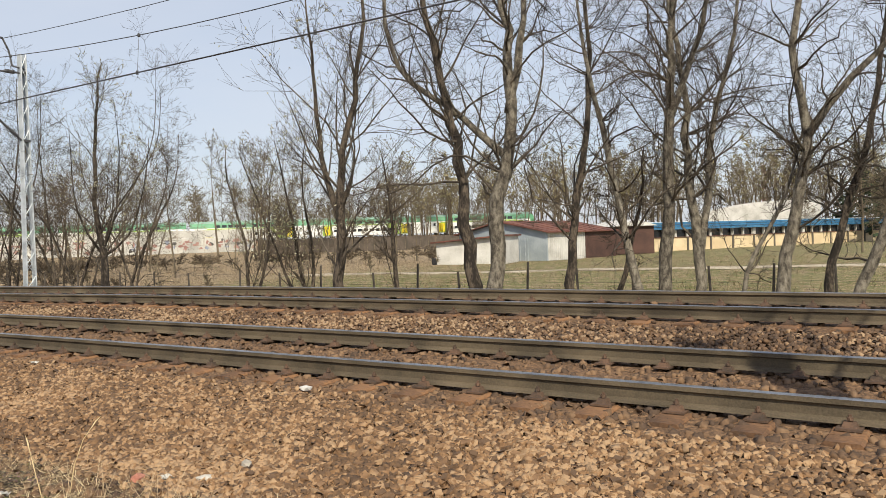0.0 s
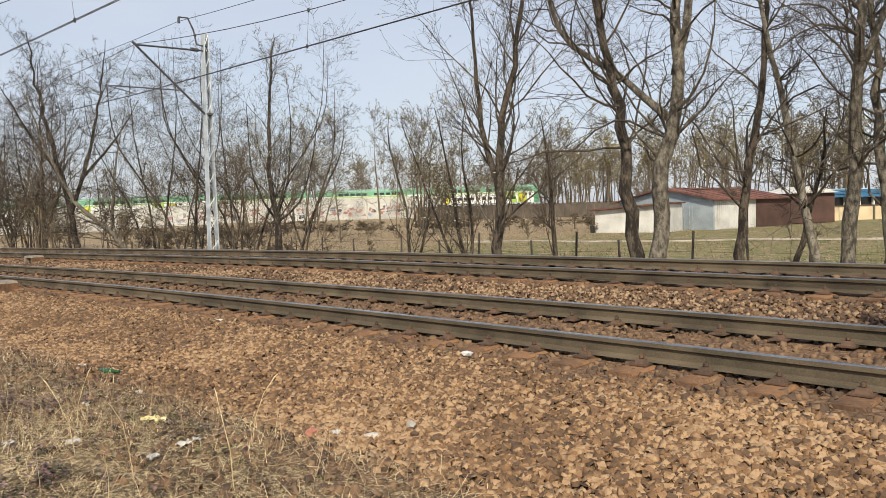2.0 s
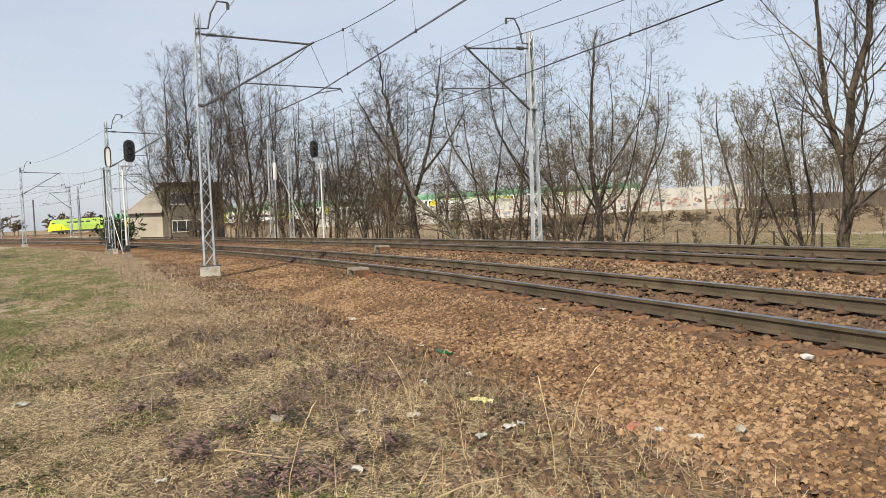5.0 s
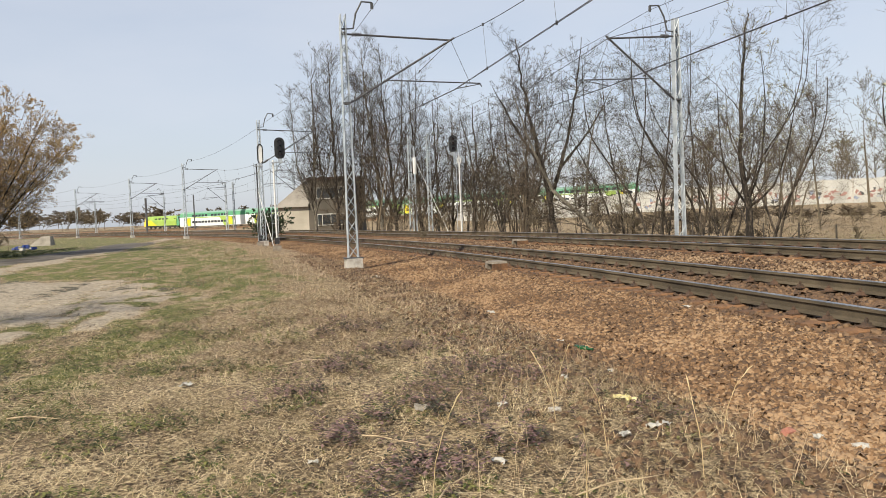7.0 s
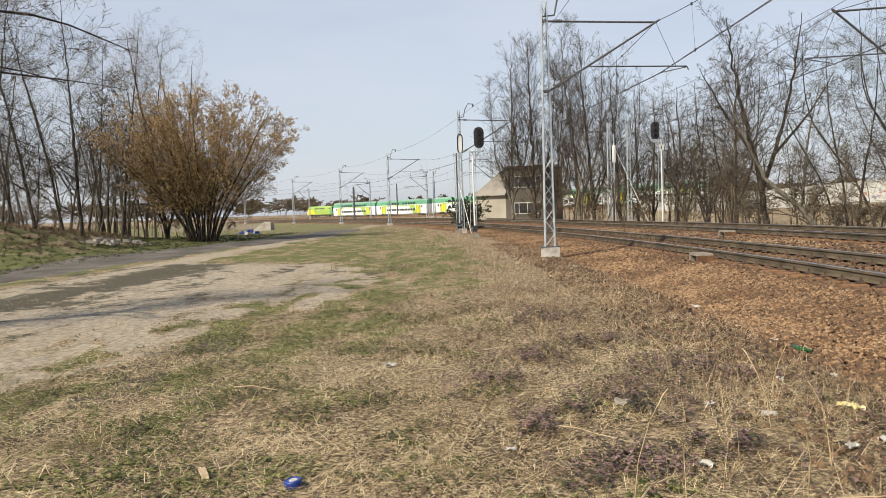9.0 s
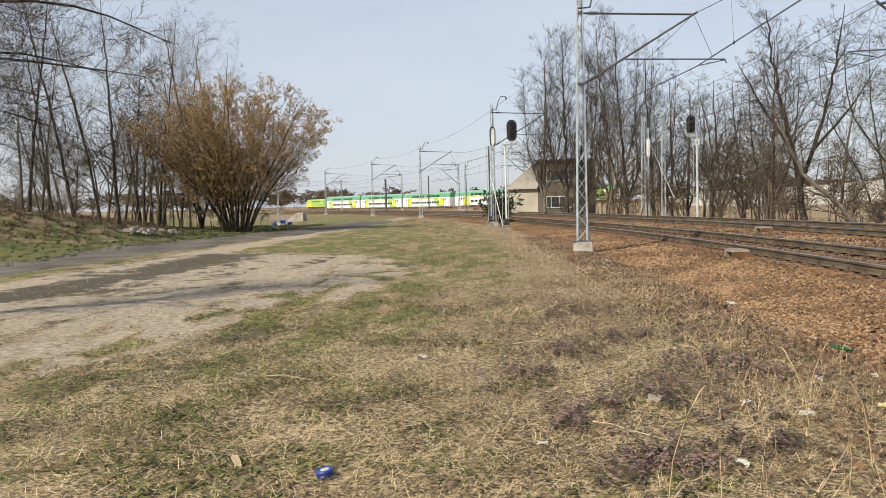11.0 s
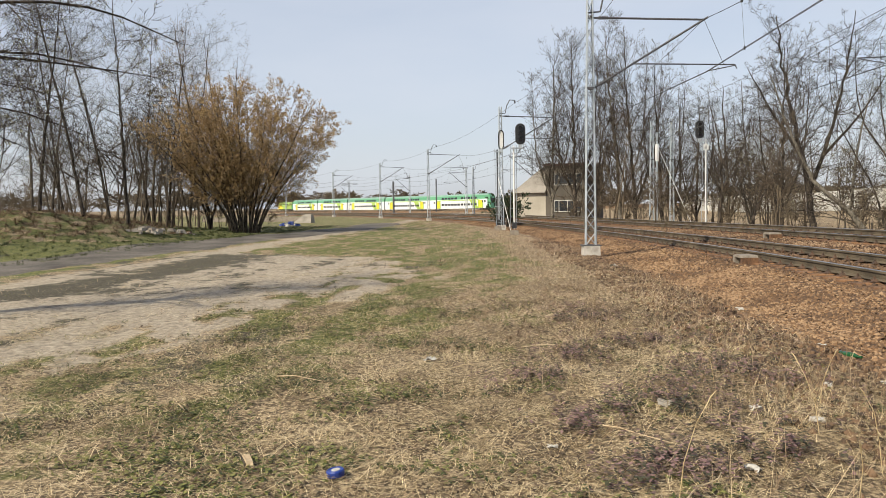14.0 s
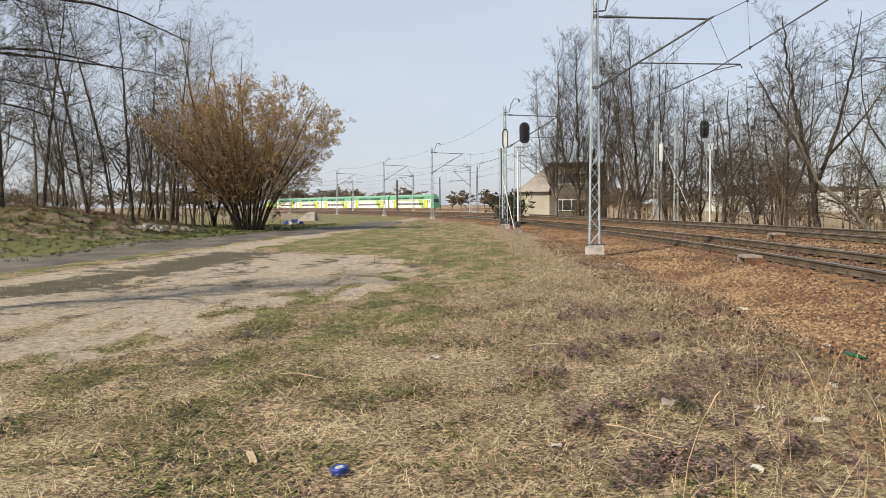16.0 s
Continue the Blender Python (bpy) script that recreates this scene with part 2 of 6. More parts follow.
# ---------------------------------------------------------------- mesh tools
class Shape:
    """Collects vertices and faces of one mesh."""
    def __init__(self):
        self.v, self.f = [], []

    def add(self, verts, faces):
        n = len(self.v)
        self.v.extend(verts)
        self.f.extend([tuple(i + n for i in f) for f in faces])
        return self

    def box(self, c, s, rz=0.0, taper=1.0):
        ca, sa = math.cos(rz), math.sin(rz)
        vs = []
        for z in (-1, 1):
            k = taper if z > 0 else 1.0
            for x, y in ((-1, -1), (1, -1), (1, 1), (-1, 1)):
                px, py = x * s[0] / 2 * k, y * s[1] / 2 * k
                vs.append((c[0] + px * ca - py * sa, c[1] + px * sa + py * ca, c[2] + z * s[2] / 2))
        return self.add(vs, [(0, 3, 2, 1), (4, 5, 6, 7), (0, 1, 5, 4), (1, 2, 6, 5), (2, 3, 7, 6), (3, 0, 4, 7)])

    def tube(self, pts, radii, n=6, caps=True):
        """A round bar along the points."""
        pts = [Vector(p) for p in pts]
        if not hasattr(radii, "__len__"):
            radii = [radii] * len(pts)
        vs, fs, k = [], [], len(pts)
        prev = None
        for i, p in enumerate(pts):
            d = (pts[min(i + 1, k - 1)] - pts[max(i - 1, 0)])
            d = d.normalized() if d.length > 1e-9 else Vector((0, 0, 1))
            if prev is None:
                a = d.cross(Vector((0, 0, 1)) if abs(d.z) < 0.9 else Vector((1, 0, 0))).normalized()
            else:
                a = (prev - d * prev.dot(d))
                a = a.normalized() if a.length > 1e-6 else d.orthogonal().normalized()
            prev = a
            b = d.cross(a)
            for j in range(n):
                w = 2 * math.pi * j / n
                vs.append(tuple(p + (a * math.cos(w) + b * math.sin(w)) * radii[i]))
        for i in range(k - 1):
            for j in range(n):
                q = (j + 1) % n
                fs.append((i * n + j, i * n + q, (i + 1) * n + q, (i + 1) * n + j))
        if caps:
            fs.append(tuple(range(n - 1, -1, -1)))
            fs.append(tuple((k - 1) * n + j for j in range(n)))
        return self.add(vs, fs)

    def sweep(self, profile, path, closed=True):
        """A profile of (side, up) carried along rows of (point, side vector)."""
        m = len(profile)
        vs = [(p[0] + s[0] * a, p[1] + s[1] * a, p[2] + s[2] * a + b) for p, s in path for a, b in profile]
        fs = []
        for i in range(len(path) - 1):
            for j in range(m if closed else m - 1):
                q = (j + 1) % m
                fs.append((i * m + j, i * m + q, (i + 1) * m + q, (i + 1) * m + j))
        return self.add(vs, fs)

    def mesh(self, name, mat, smooth=False):
        me = bpy.data.meshes.new(name)
        me.from_pydata(self.v, [], self.f)
        me.materials.append(mat)
        if smooth:
            me.shade_smooth()
        me.update()
        return me


def part(name, shape, mat, parent=None, label="", smooth=False, place=None):
    me = shape if isinstance(shape, bpy.types.Mesh) else shape.mesh(name, mat, smooth)
    ob = new(name, me)
    if parent is not None:
        ob.parent = parent
    if place is not None:
        ob.matrix_basis = place
    return tagged(ob, label) if label else ob


def thing(name, label, category, group="", kind="", place=None):
    ob = tagged(new(name), label, category, group, kind)
    if place is not None:
        ob.matrix_basis = place
    return ob


def array_mesh(name, v, f, mat):
    """A mesh from numpy arrays of vertices and of triangles or quads."""
    me = bpy.data.meshes.new(name)
    k = f.shape[1]
    me.vertices.add(len(v))
    me.vertices.foreach_set("co", np.ascontiguousarray(v, np.float32).ravel())
    me.loops.add(f.size)
    me.loops.foreach_set("vertex_index", np.ascontiguousarray(f, np.int32).ravel())
    me.polygons.add(len(f))
    me.polygons.foreach_set("loop_start", np.arange(0, f.size, k, dtype=np.int32))
    me.materials.append(mat)
    me.update(calc_edges=True)
    me.validate()
    return me

# ---------------------------------------------------------------- plan
RADIUS, APEX_X, APEX_Y = 275.5, -5.0, 6.335      # inner rail of the near track
CX, CY = APEX_X, APEX_Y - RADIUS
RAIL_TOP, CANT = 0.464, 0.0535                    # inner rail's top, slope of the track bed


def rail_z(d, s=0.0):
    """Height of the rails' plane; the line falls a little to the left."""
    return RAIL_TOP + CANT * d - 0.005 * np.clip(s - 10.0, 0, 36)


def along(s, d=0.0, z=0.0):
    """A point s metres along the near track (leftwards) and d metres outward from its inner rail."""
    w = s / RADIUS
    return Vector((CX - (RADIUS + d) * math.sin(w), CY + (RADIUS + d) * math.cos(w), z))


def outward(s):
    w = s / RADIUS
    return Vector((-math.sin(w), math.cos(w), 0))


def bearing(azimuth, r, z=0.0):
    a = radians(azimuth)
    return Vector((-math.sin(a) * r, math.cos(a) * r, z))


def smooth01(a, b, x):
    t = np.clip((x - a) / (b - a), 0, 1)
    return t * t * (3 - 2 * t)


# far line, on which the passenger train runs: points and rail level
LINE = [(40, 208, 3.0), (-20, 194, 3.0), (-60, 181, 2.9), (-89, 168, 2.8), (-137, 133, 2.75), (-174, 83, 2.4), (-189, 56, 1.8),
        (-232, -11, 0.45), (-246, -25, 0.35), (-293, -64, 0.35), (-350, -106, 0.35), (-430, -160, 0.35), (-540, -230, 0.35)]


def spline(points, step):
    """A smooth line through the points, as evenly spaced as step."""
    p = [np.array(q, float) for q in points]
    p = [2 * p[0] - p[1]] + p + [2 * p[-1] - p[-2]]
    out = []
    for i in range(1, len(p) - 2):
        n = max(2, int(np.linalg.norm(p[i + 1] - p[i]) / step))
        for t in np.arange(n) / n:
            out.append(0.5 * (2 * p[i] + (p[i + 1] - p[i - 1]) * t + (2 * p[i - 1] - 5 * p[i] + 4 * p[i + 1] - p[i + 2]) * t ** 2 + (3 * p[i] - p[i - 1] - 3 * p[i + 1] + p[i + 2]) * t ** 3))
    return np.array(out + [p[-2]])


FAR = spline(LINE, 3.0)
FAR_S = np.r_[0, np.cumsum(np.linalg.norm(np.diff(FAR[:, :2], axis=0), axis=1))]
# noise barrier below the far line
BARRIER = spline([(*bearing(a, r)[:2], 0) for a, r in ((47.5, 132), (52, 130), (58, 128), (64, 131), (70, 143), (75, 161), (79, 182))], 2.0)
ROAD = [(-6, -22), (-14, -18), (-22, -15.7), (-35, -15.2), (-46, -14.4), (-57, -13.2), (-68, -12.6), (-80, -13.5)]
ROAD_LINE = spline([(x, y, 0) for x, y in ROAD], 1.0)


def near_line(x, y, line):
    """Distance to a line, and the index of its nearest point."""
    best, where = np.full(x.shape, 1e9), np.zeros(x.shape, int)
    for i, p in enumerate(line):
        d = np.hypot(x - p[0], y - p[1])
        m = d < best
        best[m], where[m] = d[m], i
    return best, where


def bumps(x, y):
    return (np.sin(x * 0.9 + 1.3 * np.sin(y * 0.7)) * np.sin(y * 1.1 + np.sin(x * 0.5)) * 0.035
            + np.sin(x * 2.7 + y * 1.9) * np.sin(y * 3.1 - x * 1.3) * 0.012)


def mound_z(x, y):
    return 1.7 * np.exp(-(((x + 37) / 9.0) ** 2 + ((y + 25) / 5.0) ** 2)) + 1.2 * np.exp(-(((x + 50) / 8.0) ** 2 + ((y + 29) / 6.0) ** 2))


def ground_z(x, y):
    x, y = np.asarray(x, float), np.asarray(y, float)
    d = np.hypot(x - CX, y - CY) - RADIUS
    near = bumps(x, y) * (1 - smooth01(60, 140, np.hypot(x, y)))
    # rubble mound behind the road
    inner = near + mound_z(x, y) + 0.10 * smooth01(-9, -3.6, d) * (1 - smooth01(-3.4, -2.8, d))
    outer = -0.55 + near
    fd, fi = near_line(x, y, FAR[::3])
    fz = FAR[::3][fi, 2] - 0.75
    bank = 1 - smooth01(5, 40, fd)
    outer = outer + np.maximum(fz - outer, 0) * bank
    s = np.arctan2(CX - x, y - CY) * RADIUS
    bed = rail_z(d, s) - 0.222
    top = np.where(d < -0.95, rail_z(-0.95, s) - 0.24, bed)
    toe_in = smooth01(-3.1, -0.95, d)
    toe_out = smooth01(6.7, 9.6, d)
    z = np.where(d < 2, inner * (1 - toe_in) + top * toe_in, bed * (1 - toe_out) + outer * toe_out)
    far_in = np.clip(fz - inner, 0, 9) * bank
    return np.where(d < -10, z + far_in * 0.6, z)


def gz(x, y):
    return float(ground_z(np.array([x]), np.array([y]))[0])

# ---------------------------------------------------------------- ground
def lines(a, b, lo, hi, step):
    """Even lines between lo and hi, widening to a and b."""
    mid, out = list(np.arange(lo, hi + 1e-6, step)), []
    k, p = step, lo
    while p > a:
        k *= 1.13
        p -= k
        mid.insert(0, p)
    k, p = step, hi
    while p < b:
        k *= 1.13
        p += k
        mid.append(p)
    return np.array(mid)


def ground_masks(x, y):
    """Shares of ballast, bare sand, green moss and darker ground at a place."""
    d = np.hypot(x - CX, y - CY) - RADIUS
    wob = np.sin(x * 1.7 + y) * 0.18 + np.sin(x * 0.6 - y * 1.4) * 0.22
    ballast = smooth01(-4.1, -2.75, d + wob) * (1 - smooth01(8.6, 9.4, d))
    spot = (x > -75) & (x < 6) & (y > -42) & (y < 6)

    def patchy(kx, ky, o):
        out = np.zeros(x.shape)
        out[spot] = [noise.fractal(Vector((a * kx + o, b * ky - o, 3.1)), 1.0, 2.0, 5) for a, b in zip(x[spot], y[spot])]
        return out
    nz, moss, tear = patchy(0.22, 0.5, 0.0), patchy(0.7, 1.7, 9.0), patchy(0.16, 0.75, 4.0)
    edge = np.interp(-x, [2, 6, 13.7, 15.5, 18, 24, 26, 28, 30], [-5.6, -4.5, -4.2, -2.9, -2.4, -3.6, -4.6, -7.5, -11])
    sand = smooth01(0.7, -0.7, y - edge + nz * 1.3) * smooth01(-13.5, -11.5, y) * (1 - smooth01(-2.5, 0, x))
    tuft = smooth01(0.0, 0.2, moss) * smooth01(-9.5, -3.0, y + 0.1 * (x + 10))
    # darker band between sand and road, then noise-torn streaks
    darker = smooth01(-13, -16, x) * smooth01(-31, -27, x) * np.exp(-((y + 9.9 - nz) / 1.7) ** 2)
    darker = np.maximum(darker, smooth01(0.10, 0.38, tear) * smooth01(-4, -7, x) * smooth01(-32, -26, x) * smooth01(-0.5, -3.0, y) * 0.5)
    sand = sand * (1 - 0.92 * tuft) * (1 - 0.35 * darker)
    dry = np.interp(-x, [3, 5.6, 7.3, 10.6, 22.6, 45, 68, 80], [-6.5, -3.4, -2.2, -1.2, 0.3, -1.6, -4.2, -5.0])
    green = smooth01(1.0, -1.0, y - dry + nz * 1.5) * smooth01(-1.5, -5, x) * (0.62 + 0.9 * moss) * smooth01(-260, -160, x)
    green = np.maximum(green, 0.8 * smooth01(-15.5, -17, y) * smooth01(-20, -26, x) * smooth01(-75, -60, x) * (1 - 0.9 * smooth01(0.2, 0.7, mound_z(x, y) + 0.5 * nz)))
    green = np.clip(np.maximum(green, 0.9 * tuft * smooth01(-0.8, -3.0, y) * smooth01(-3, -7, x)), 0, 1) * (1 - 0.9 * sand)
    meadow = smooth01(10, 12, d) * (0.42 * smooth01(-48, -30, x) + 0.12) * (1 - smooth01(120, 220, y))
    return ballast, sand, np.where(d < 0, green * (1 - ballast), meadow), darker


gx, gy = lines(-2600, 2600, -46, 8, 0.25), lines(-2600, 2600, -24, 18, 0.25)
X, Y = np.meshgrid(gx, gy)
Z = ground_z(X, Y)
nx, ny = len(gx), len(gy)
idx = np.arange(nx * ny).reshape(ny, nx)
quads = np.stack([idx[:-1, :-1], idx[:-1, 1:], idx[1:, 1:], idx[1:, :-1]], -1).reshape(-1, 4)


def ground_material():
    m = bpy.data.materials.new("ground")
    m.use_nodes = True
    n, l = m.node_tree.nodes, m.node_tree.links
    b = n["Principled BSDF"]
    b.inputs["Roughness"].default_value = 0.95
    tc = n.new("ShaderNodeTexCoord")
    at = n.new("ShaderNodeAttribute")
    at.attribute_name = "cover"
    sep = n.new("ShaderNodeSeparateColor")
    l.new(at.outputs["Color"], sep.inputs[0])

    def tex(scale, detail=6, rough=0.6):
        t = n.new("ShaderNodeTexNoise")
        t.inputs["Scale"].default_value, t.inputs["Detail"].default_value, t.inputs["Roughness"].default_value = scale, detail, rough
        l.new(tc.outputs["Object"], t.inputs[0])
        return t.outputs["Fac"]

    def ramp(fac, cols):
        r = n.new("ShaderNodeValToRGB")
        for i, (p, c) in enumerate(cols):
            e = r.color_ramp.elements[i] if i < 2 else r.color_ramp.elements.new(p)
            e.position, e.color = p, (*c, 1)
        l.new(fac, r.inputs[0])
        return r.outputs[0]

    def mix(fac, a, c):
        x = n.new("ShaderNodeMix")
        x.data_type = "RGBA"
        l.new(fac, x.inputs[0])
        l.new(a, x.inputs[6])
        l.new(c, x.inputs[7])
        return x.outputs[2]

    def edged(share, fac, k=1.6):
        """A share made ragged by noise."""
        s = n.new("ShaderNodeMath")
        s.operation = "MULTIPLY_ADD"
        l.new(fac, s.inputs[0])
        s.inputs[1].default_value = -k
        s.inputs[2].default_value = k / 2
        a = n.new("ShaderNodeMath")
        a.operation = "ADD"
        l.new(share, a.inputs[0])
        l.new(s.outputs[0], a.inputs[1])
        r = n.new("ShaderNodeMapRange")
        r.inputs["From Min"].default_value, r.inputs["From Max"].default_value = 0.38, 0.62
        l.new(a.outputs[0], r.inputs[0])
        return r.outputs[0]

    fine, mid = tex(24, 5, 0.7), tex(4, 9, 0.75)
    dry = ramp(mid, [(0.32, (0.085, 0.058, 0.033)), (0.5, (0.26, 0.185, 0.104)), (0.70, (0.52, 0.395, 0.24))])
    # near-black low end paints the shade in gaps between the straws
    dry_shaded = ramp(fine, [(0.435, (0.016, 0.012, 0.008)), (0.51, (0.22, 0.156, 0.086)), (0.60, (0.64, 0.50, 0.30))])
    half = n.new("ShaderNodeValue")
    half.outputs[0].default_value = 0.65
    dry = mix(half.outputs[0], dry, dry_shaded)
    green = ramp(fine, [(0.38, (0.018, 0.025, 0.006)), (0.5, (0.092, 0.105, 0.02)), (0.62, (0.24, 0.235, 0.06))])
    sand = ramp(mid, [(0.34, (0.11, 0.091, 0.065)), (0.46, (0.36, 0.302, 0.22)), (0.64, (0.62, 0.525, 0.395))])
    clod = tex(9, 9, 0.8)
    sand = mix(half.outputs[0], sand, ramp(clod, [(0.37, (0.055, 0.043, 0.03)), (0.45, (0.21, 0.17, 0.124)), (0.58, (0.46, 0.39, 0.29))]))
    green = mix(half.outputs[0], green, ramp(clod, [(0.38, (0.016, 0.022, 0.006)), (0.49, (0.085, 0.095, 0.02)), (0.60, (0.29, 0.265, 0.085))]))
    soil = ramp(fine, [(0.36, (0.06, 0.037, 0.022)), (0.5, (0.165, 0.094, 0.05)), (0.64, (0.29, 0.172, 0.09))])
    blot = tex(1.5, 11, 0.74)
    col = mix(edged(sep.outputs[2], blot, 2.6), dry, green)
    col = mix(edged(sep.outputs[1], blot, 2.4), col, sand)
    dark = ramp(fine, [(0.38, (0.022, 0.018, 0.011)), (0.5, (0.07, 0.06, 0.036)), (0.64, (0.15, 0.125, 0.08))])
    col = mix(edged(at.outputs["Alpha"], blot, 3.0), col, dark)
    col = mix(edged(sep.outputs[0], fine, 0.7), col, soil)
    l.new(col, b.inputs["Base Color"])
    bp = n.new("ShaderNodeBump")
    bp.inputs["Strength"].default_value, bp.inputs["Distance"].default_value = 0.7, 0.04
    l.new(fine, bp.inputs["Height"])
    l.new(bp.outputs[0], b.inputs["Normal"])
    return m


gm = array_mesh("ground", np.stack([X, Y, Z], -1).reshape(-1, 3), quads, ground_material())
gm.shade_smooth()
ball, sandm, greenm, darkerm = ground_masks(X, Y)
cover = gm.color_attributes.new("cover", "FLOAT_COLOR", "POINT")
cover.data.foreach_set("color", np.stack([ball, sandm, greenm, darkerm], -1).reshape(-1).astype(np.float32))
tagged(new("ground", gm), "dry straw grass, moss and bare sandy soil", "ground", kind="structure")

# dirt road
sh = Shape()
rows_ = []
for i, p in enumerate(ROAD_LINE):
    q = ROAD_LINE[min(i + 1, len(ROAD_LINE) - 1)] - ROAD_LINE[max(i - 1, 0)]
    q = q / np.linalg.norm(q)
    side = np.array([-q[1], q[0]])
    w = 2.0 + 0.25 * math.sin(i * 0.5)
    rows_.append([(*(p[:2] + side * k * w), gz(*(p[:2] + side * k * w)) + (0.03 if abs(k) < 0.95 else -0.02)) for k in (-1, -0.85, -0.4, 0, 0.4, 0.85, 1)])
for i in range(len(rows_) - 1):
    sh.add(rows_[i] + rows_[i + 1], [(j, j + 1, 8 + j, 7 + j) for j in range(6)])
tagged(part("road", sh, M["road"], smooth=True), "worn grey asphalt lane with sandy edges", "road", kind="structure")

# gravel path in front of the sheds
sh = Shape()
rows_ = []
for i in range(41):
    c = Vector((-40, 39.5, 0)).lerp(Vector((14, 56, 0)), i / 40) + Vector((0, 0.5 * math.sin(i * 0.5), 0))
    w_ = 0.75 + 0.2 * math.sin(i * 1.3)
    rows_.append([(c.x - 0.3 * k * w_, c.y + k * w_, gz(c.x - 0.3 * k * w_, c.y + k * w_) + (0.07 if abs(k) < 0.9 else 0.0)) for k in (-1, -0.8, 0, 0.8, 1)])
for i in range(40):
    sh.add(rows_[i] + rows_[i + 1], [(j, j + 1, 6 + j, 5 + j) for j in range(4)])
tagged(part("path", sh, M["gravel"], smooth=True), "pale gravel path through the meadow", "path", kind="structure")

# ---------------------------------------------------------------- railway
def track_rows(d, a, b, step=1.5):
    out = []
    for s in np.arange(a, b + 0.01, step):
        out.append((along(s, d, rail_z(d, s)), outward(s)))
    return out


RAIL_BODY = [(-0.036, -0.008), (-0.036, -0.045), (-0.010, -0.06), (-0.009, -0.14), (-0.070, -0.160), (-0.075, -0.176),
             (0.075, -0.176), (0.070, -0.160), (0.009, -0.14), (0.010, -0.06), (0.036, -0.045), (0.036, -0.008)]
RAIL_CAP = [(-0.034, -0.010), (-0.026, 0.0), (0.026, 0.0), (0.034, -0.010)]
SLEEPER = 0.62


def sleeper_mesh():
    sh = Shape()
    prof = [(-0.13, -0.15), (0.13, -0.15), (0.13, -0.02), (0.11, 0.0), (-0.11, 0.0), (-0.13, -0.02)]
    sh.sweep(prof, [(Vector((0, y, 0)), Vector((1, 0, 0))) for y in (-0.46, 1.96)])
    sh.f += [(5, 4, 3, 2, 1, 0), (6, 7, 8, 9, 10, 11)]
    return sh.mesh("sleeper", M["sleeper"])


def clip_shape(sh, o, u, w):
    """Base plate, two clips and bolts at a rail seat: o the seat, u along the rail, w outward."""
    rz = math.atan2(u.y, u.x)
    sh.box(o + Vector((0, 0, 0.008)), (0.17, 0.38, 0.016), rz)
    for k in (-1, 1):
        q = o + w * (0.105 * k)
        sh.box(q + Vector((0, 0, 0.035)), (0.11, 0.075, 0.04), rz, 0.7)
        sh.tube([q + Vector((0, 0, 0.04)), q + Vector((0, 0, 0.105))], 0.013, 5)
        sh.tube([q + Vector((0, 0, 0.062)), q + Vector((0, 0, 0.085))], 0.024, 6)


sl_mesh = sleeper_mesh()
for nth, d0 in enumerate((0.0, 4.358)):
    tr = thing("railway_track", "rusty steel rails on brown sleepers in orange ballast", "railway track", "parallel tracks", "structure")
    for d in (d0, d0 + 1.5):
        r = part("rail", Shape().sweep(RAIL_BODY, track_rows(d, -60, 196)), M["rail_side"], tr, "brown rusted rail with polished top")
        part("running_surface", Shape().sweep(RAIL_CAP, track_rows(d, -60, 196), False), M["rail_head"], r, "shiny worn steel rail top")
    rest, clips = Shape(), Shape()
    for i in range(int(190 / SLEEPER)):
        s = -16 + i * SLEEPER
        o, w = along(s, d0, rail_z(d0, s) - 0.20), outward(s)
        u = Vector((w.y, -w.x, 0))
        place = Matrix.Translation(o) @ Matrix(((u.x, w.x, 0, 0), (u.y, w.y, CANT * 0, 0), (0, CANT, 1, 0), (0, 0, 0, 1)))
        if s < 62:
            part("sleeper", sl_mesh, None, tr, place=place)
            for d in (d0, d0 + 1.5):
                clip_shape(clips, along(s, d, rail_z(d, s) - 0.198), u, w)
        else:
            for k in (0.75,):
                rest.box(along(s, d0 + k, rail_z(d0 + k, s) - 0.26), (0.25, 2.6, 0.12), math.atan2(u.y, u.x))
    tagged(part("rail_fastenings", clips, M["clip"], tr, "rusty base plates, clips and bolts"), kind="stuff")
    tagged(part("far_sleepers", rest, M["sleeper"], tr, "brown sleepers in a row"), kind="stuff")


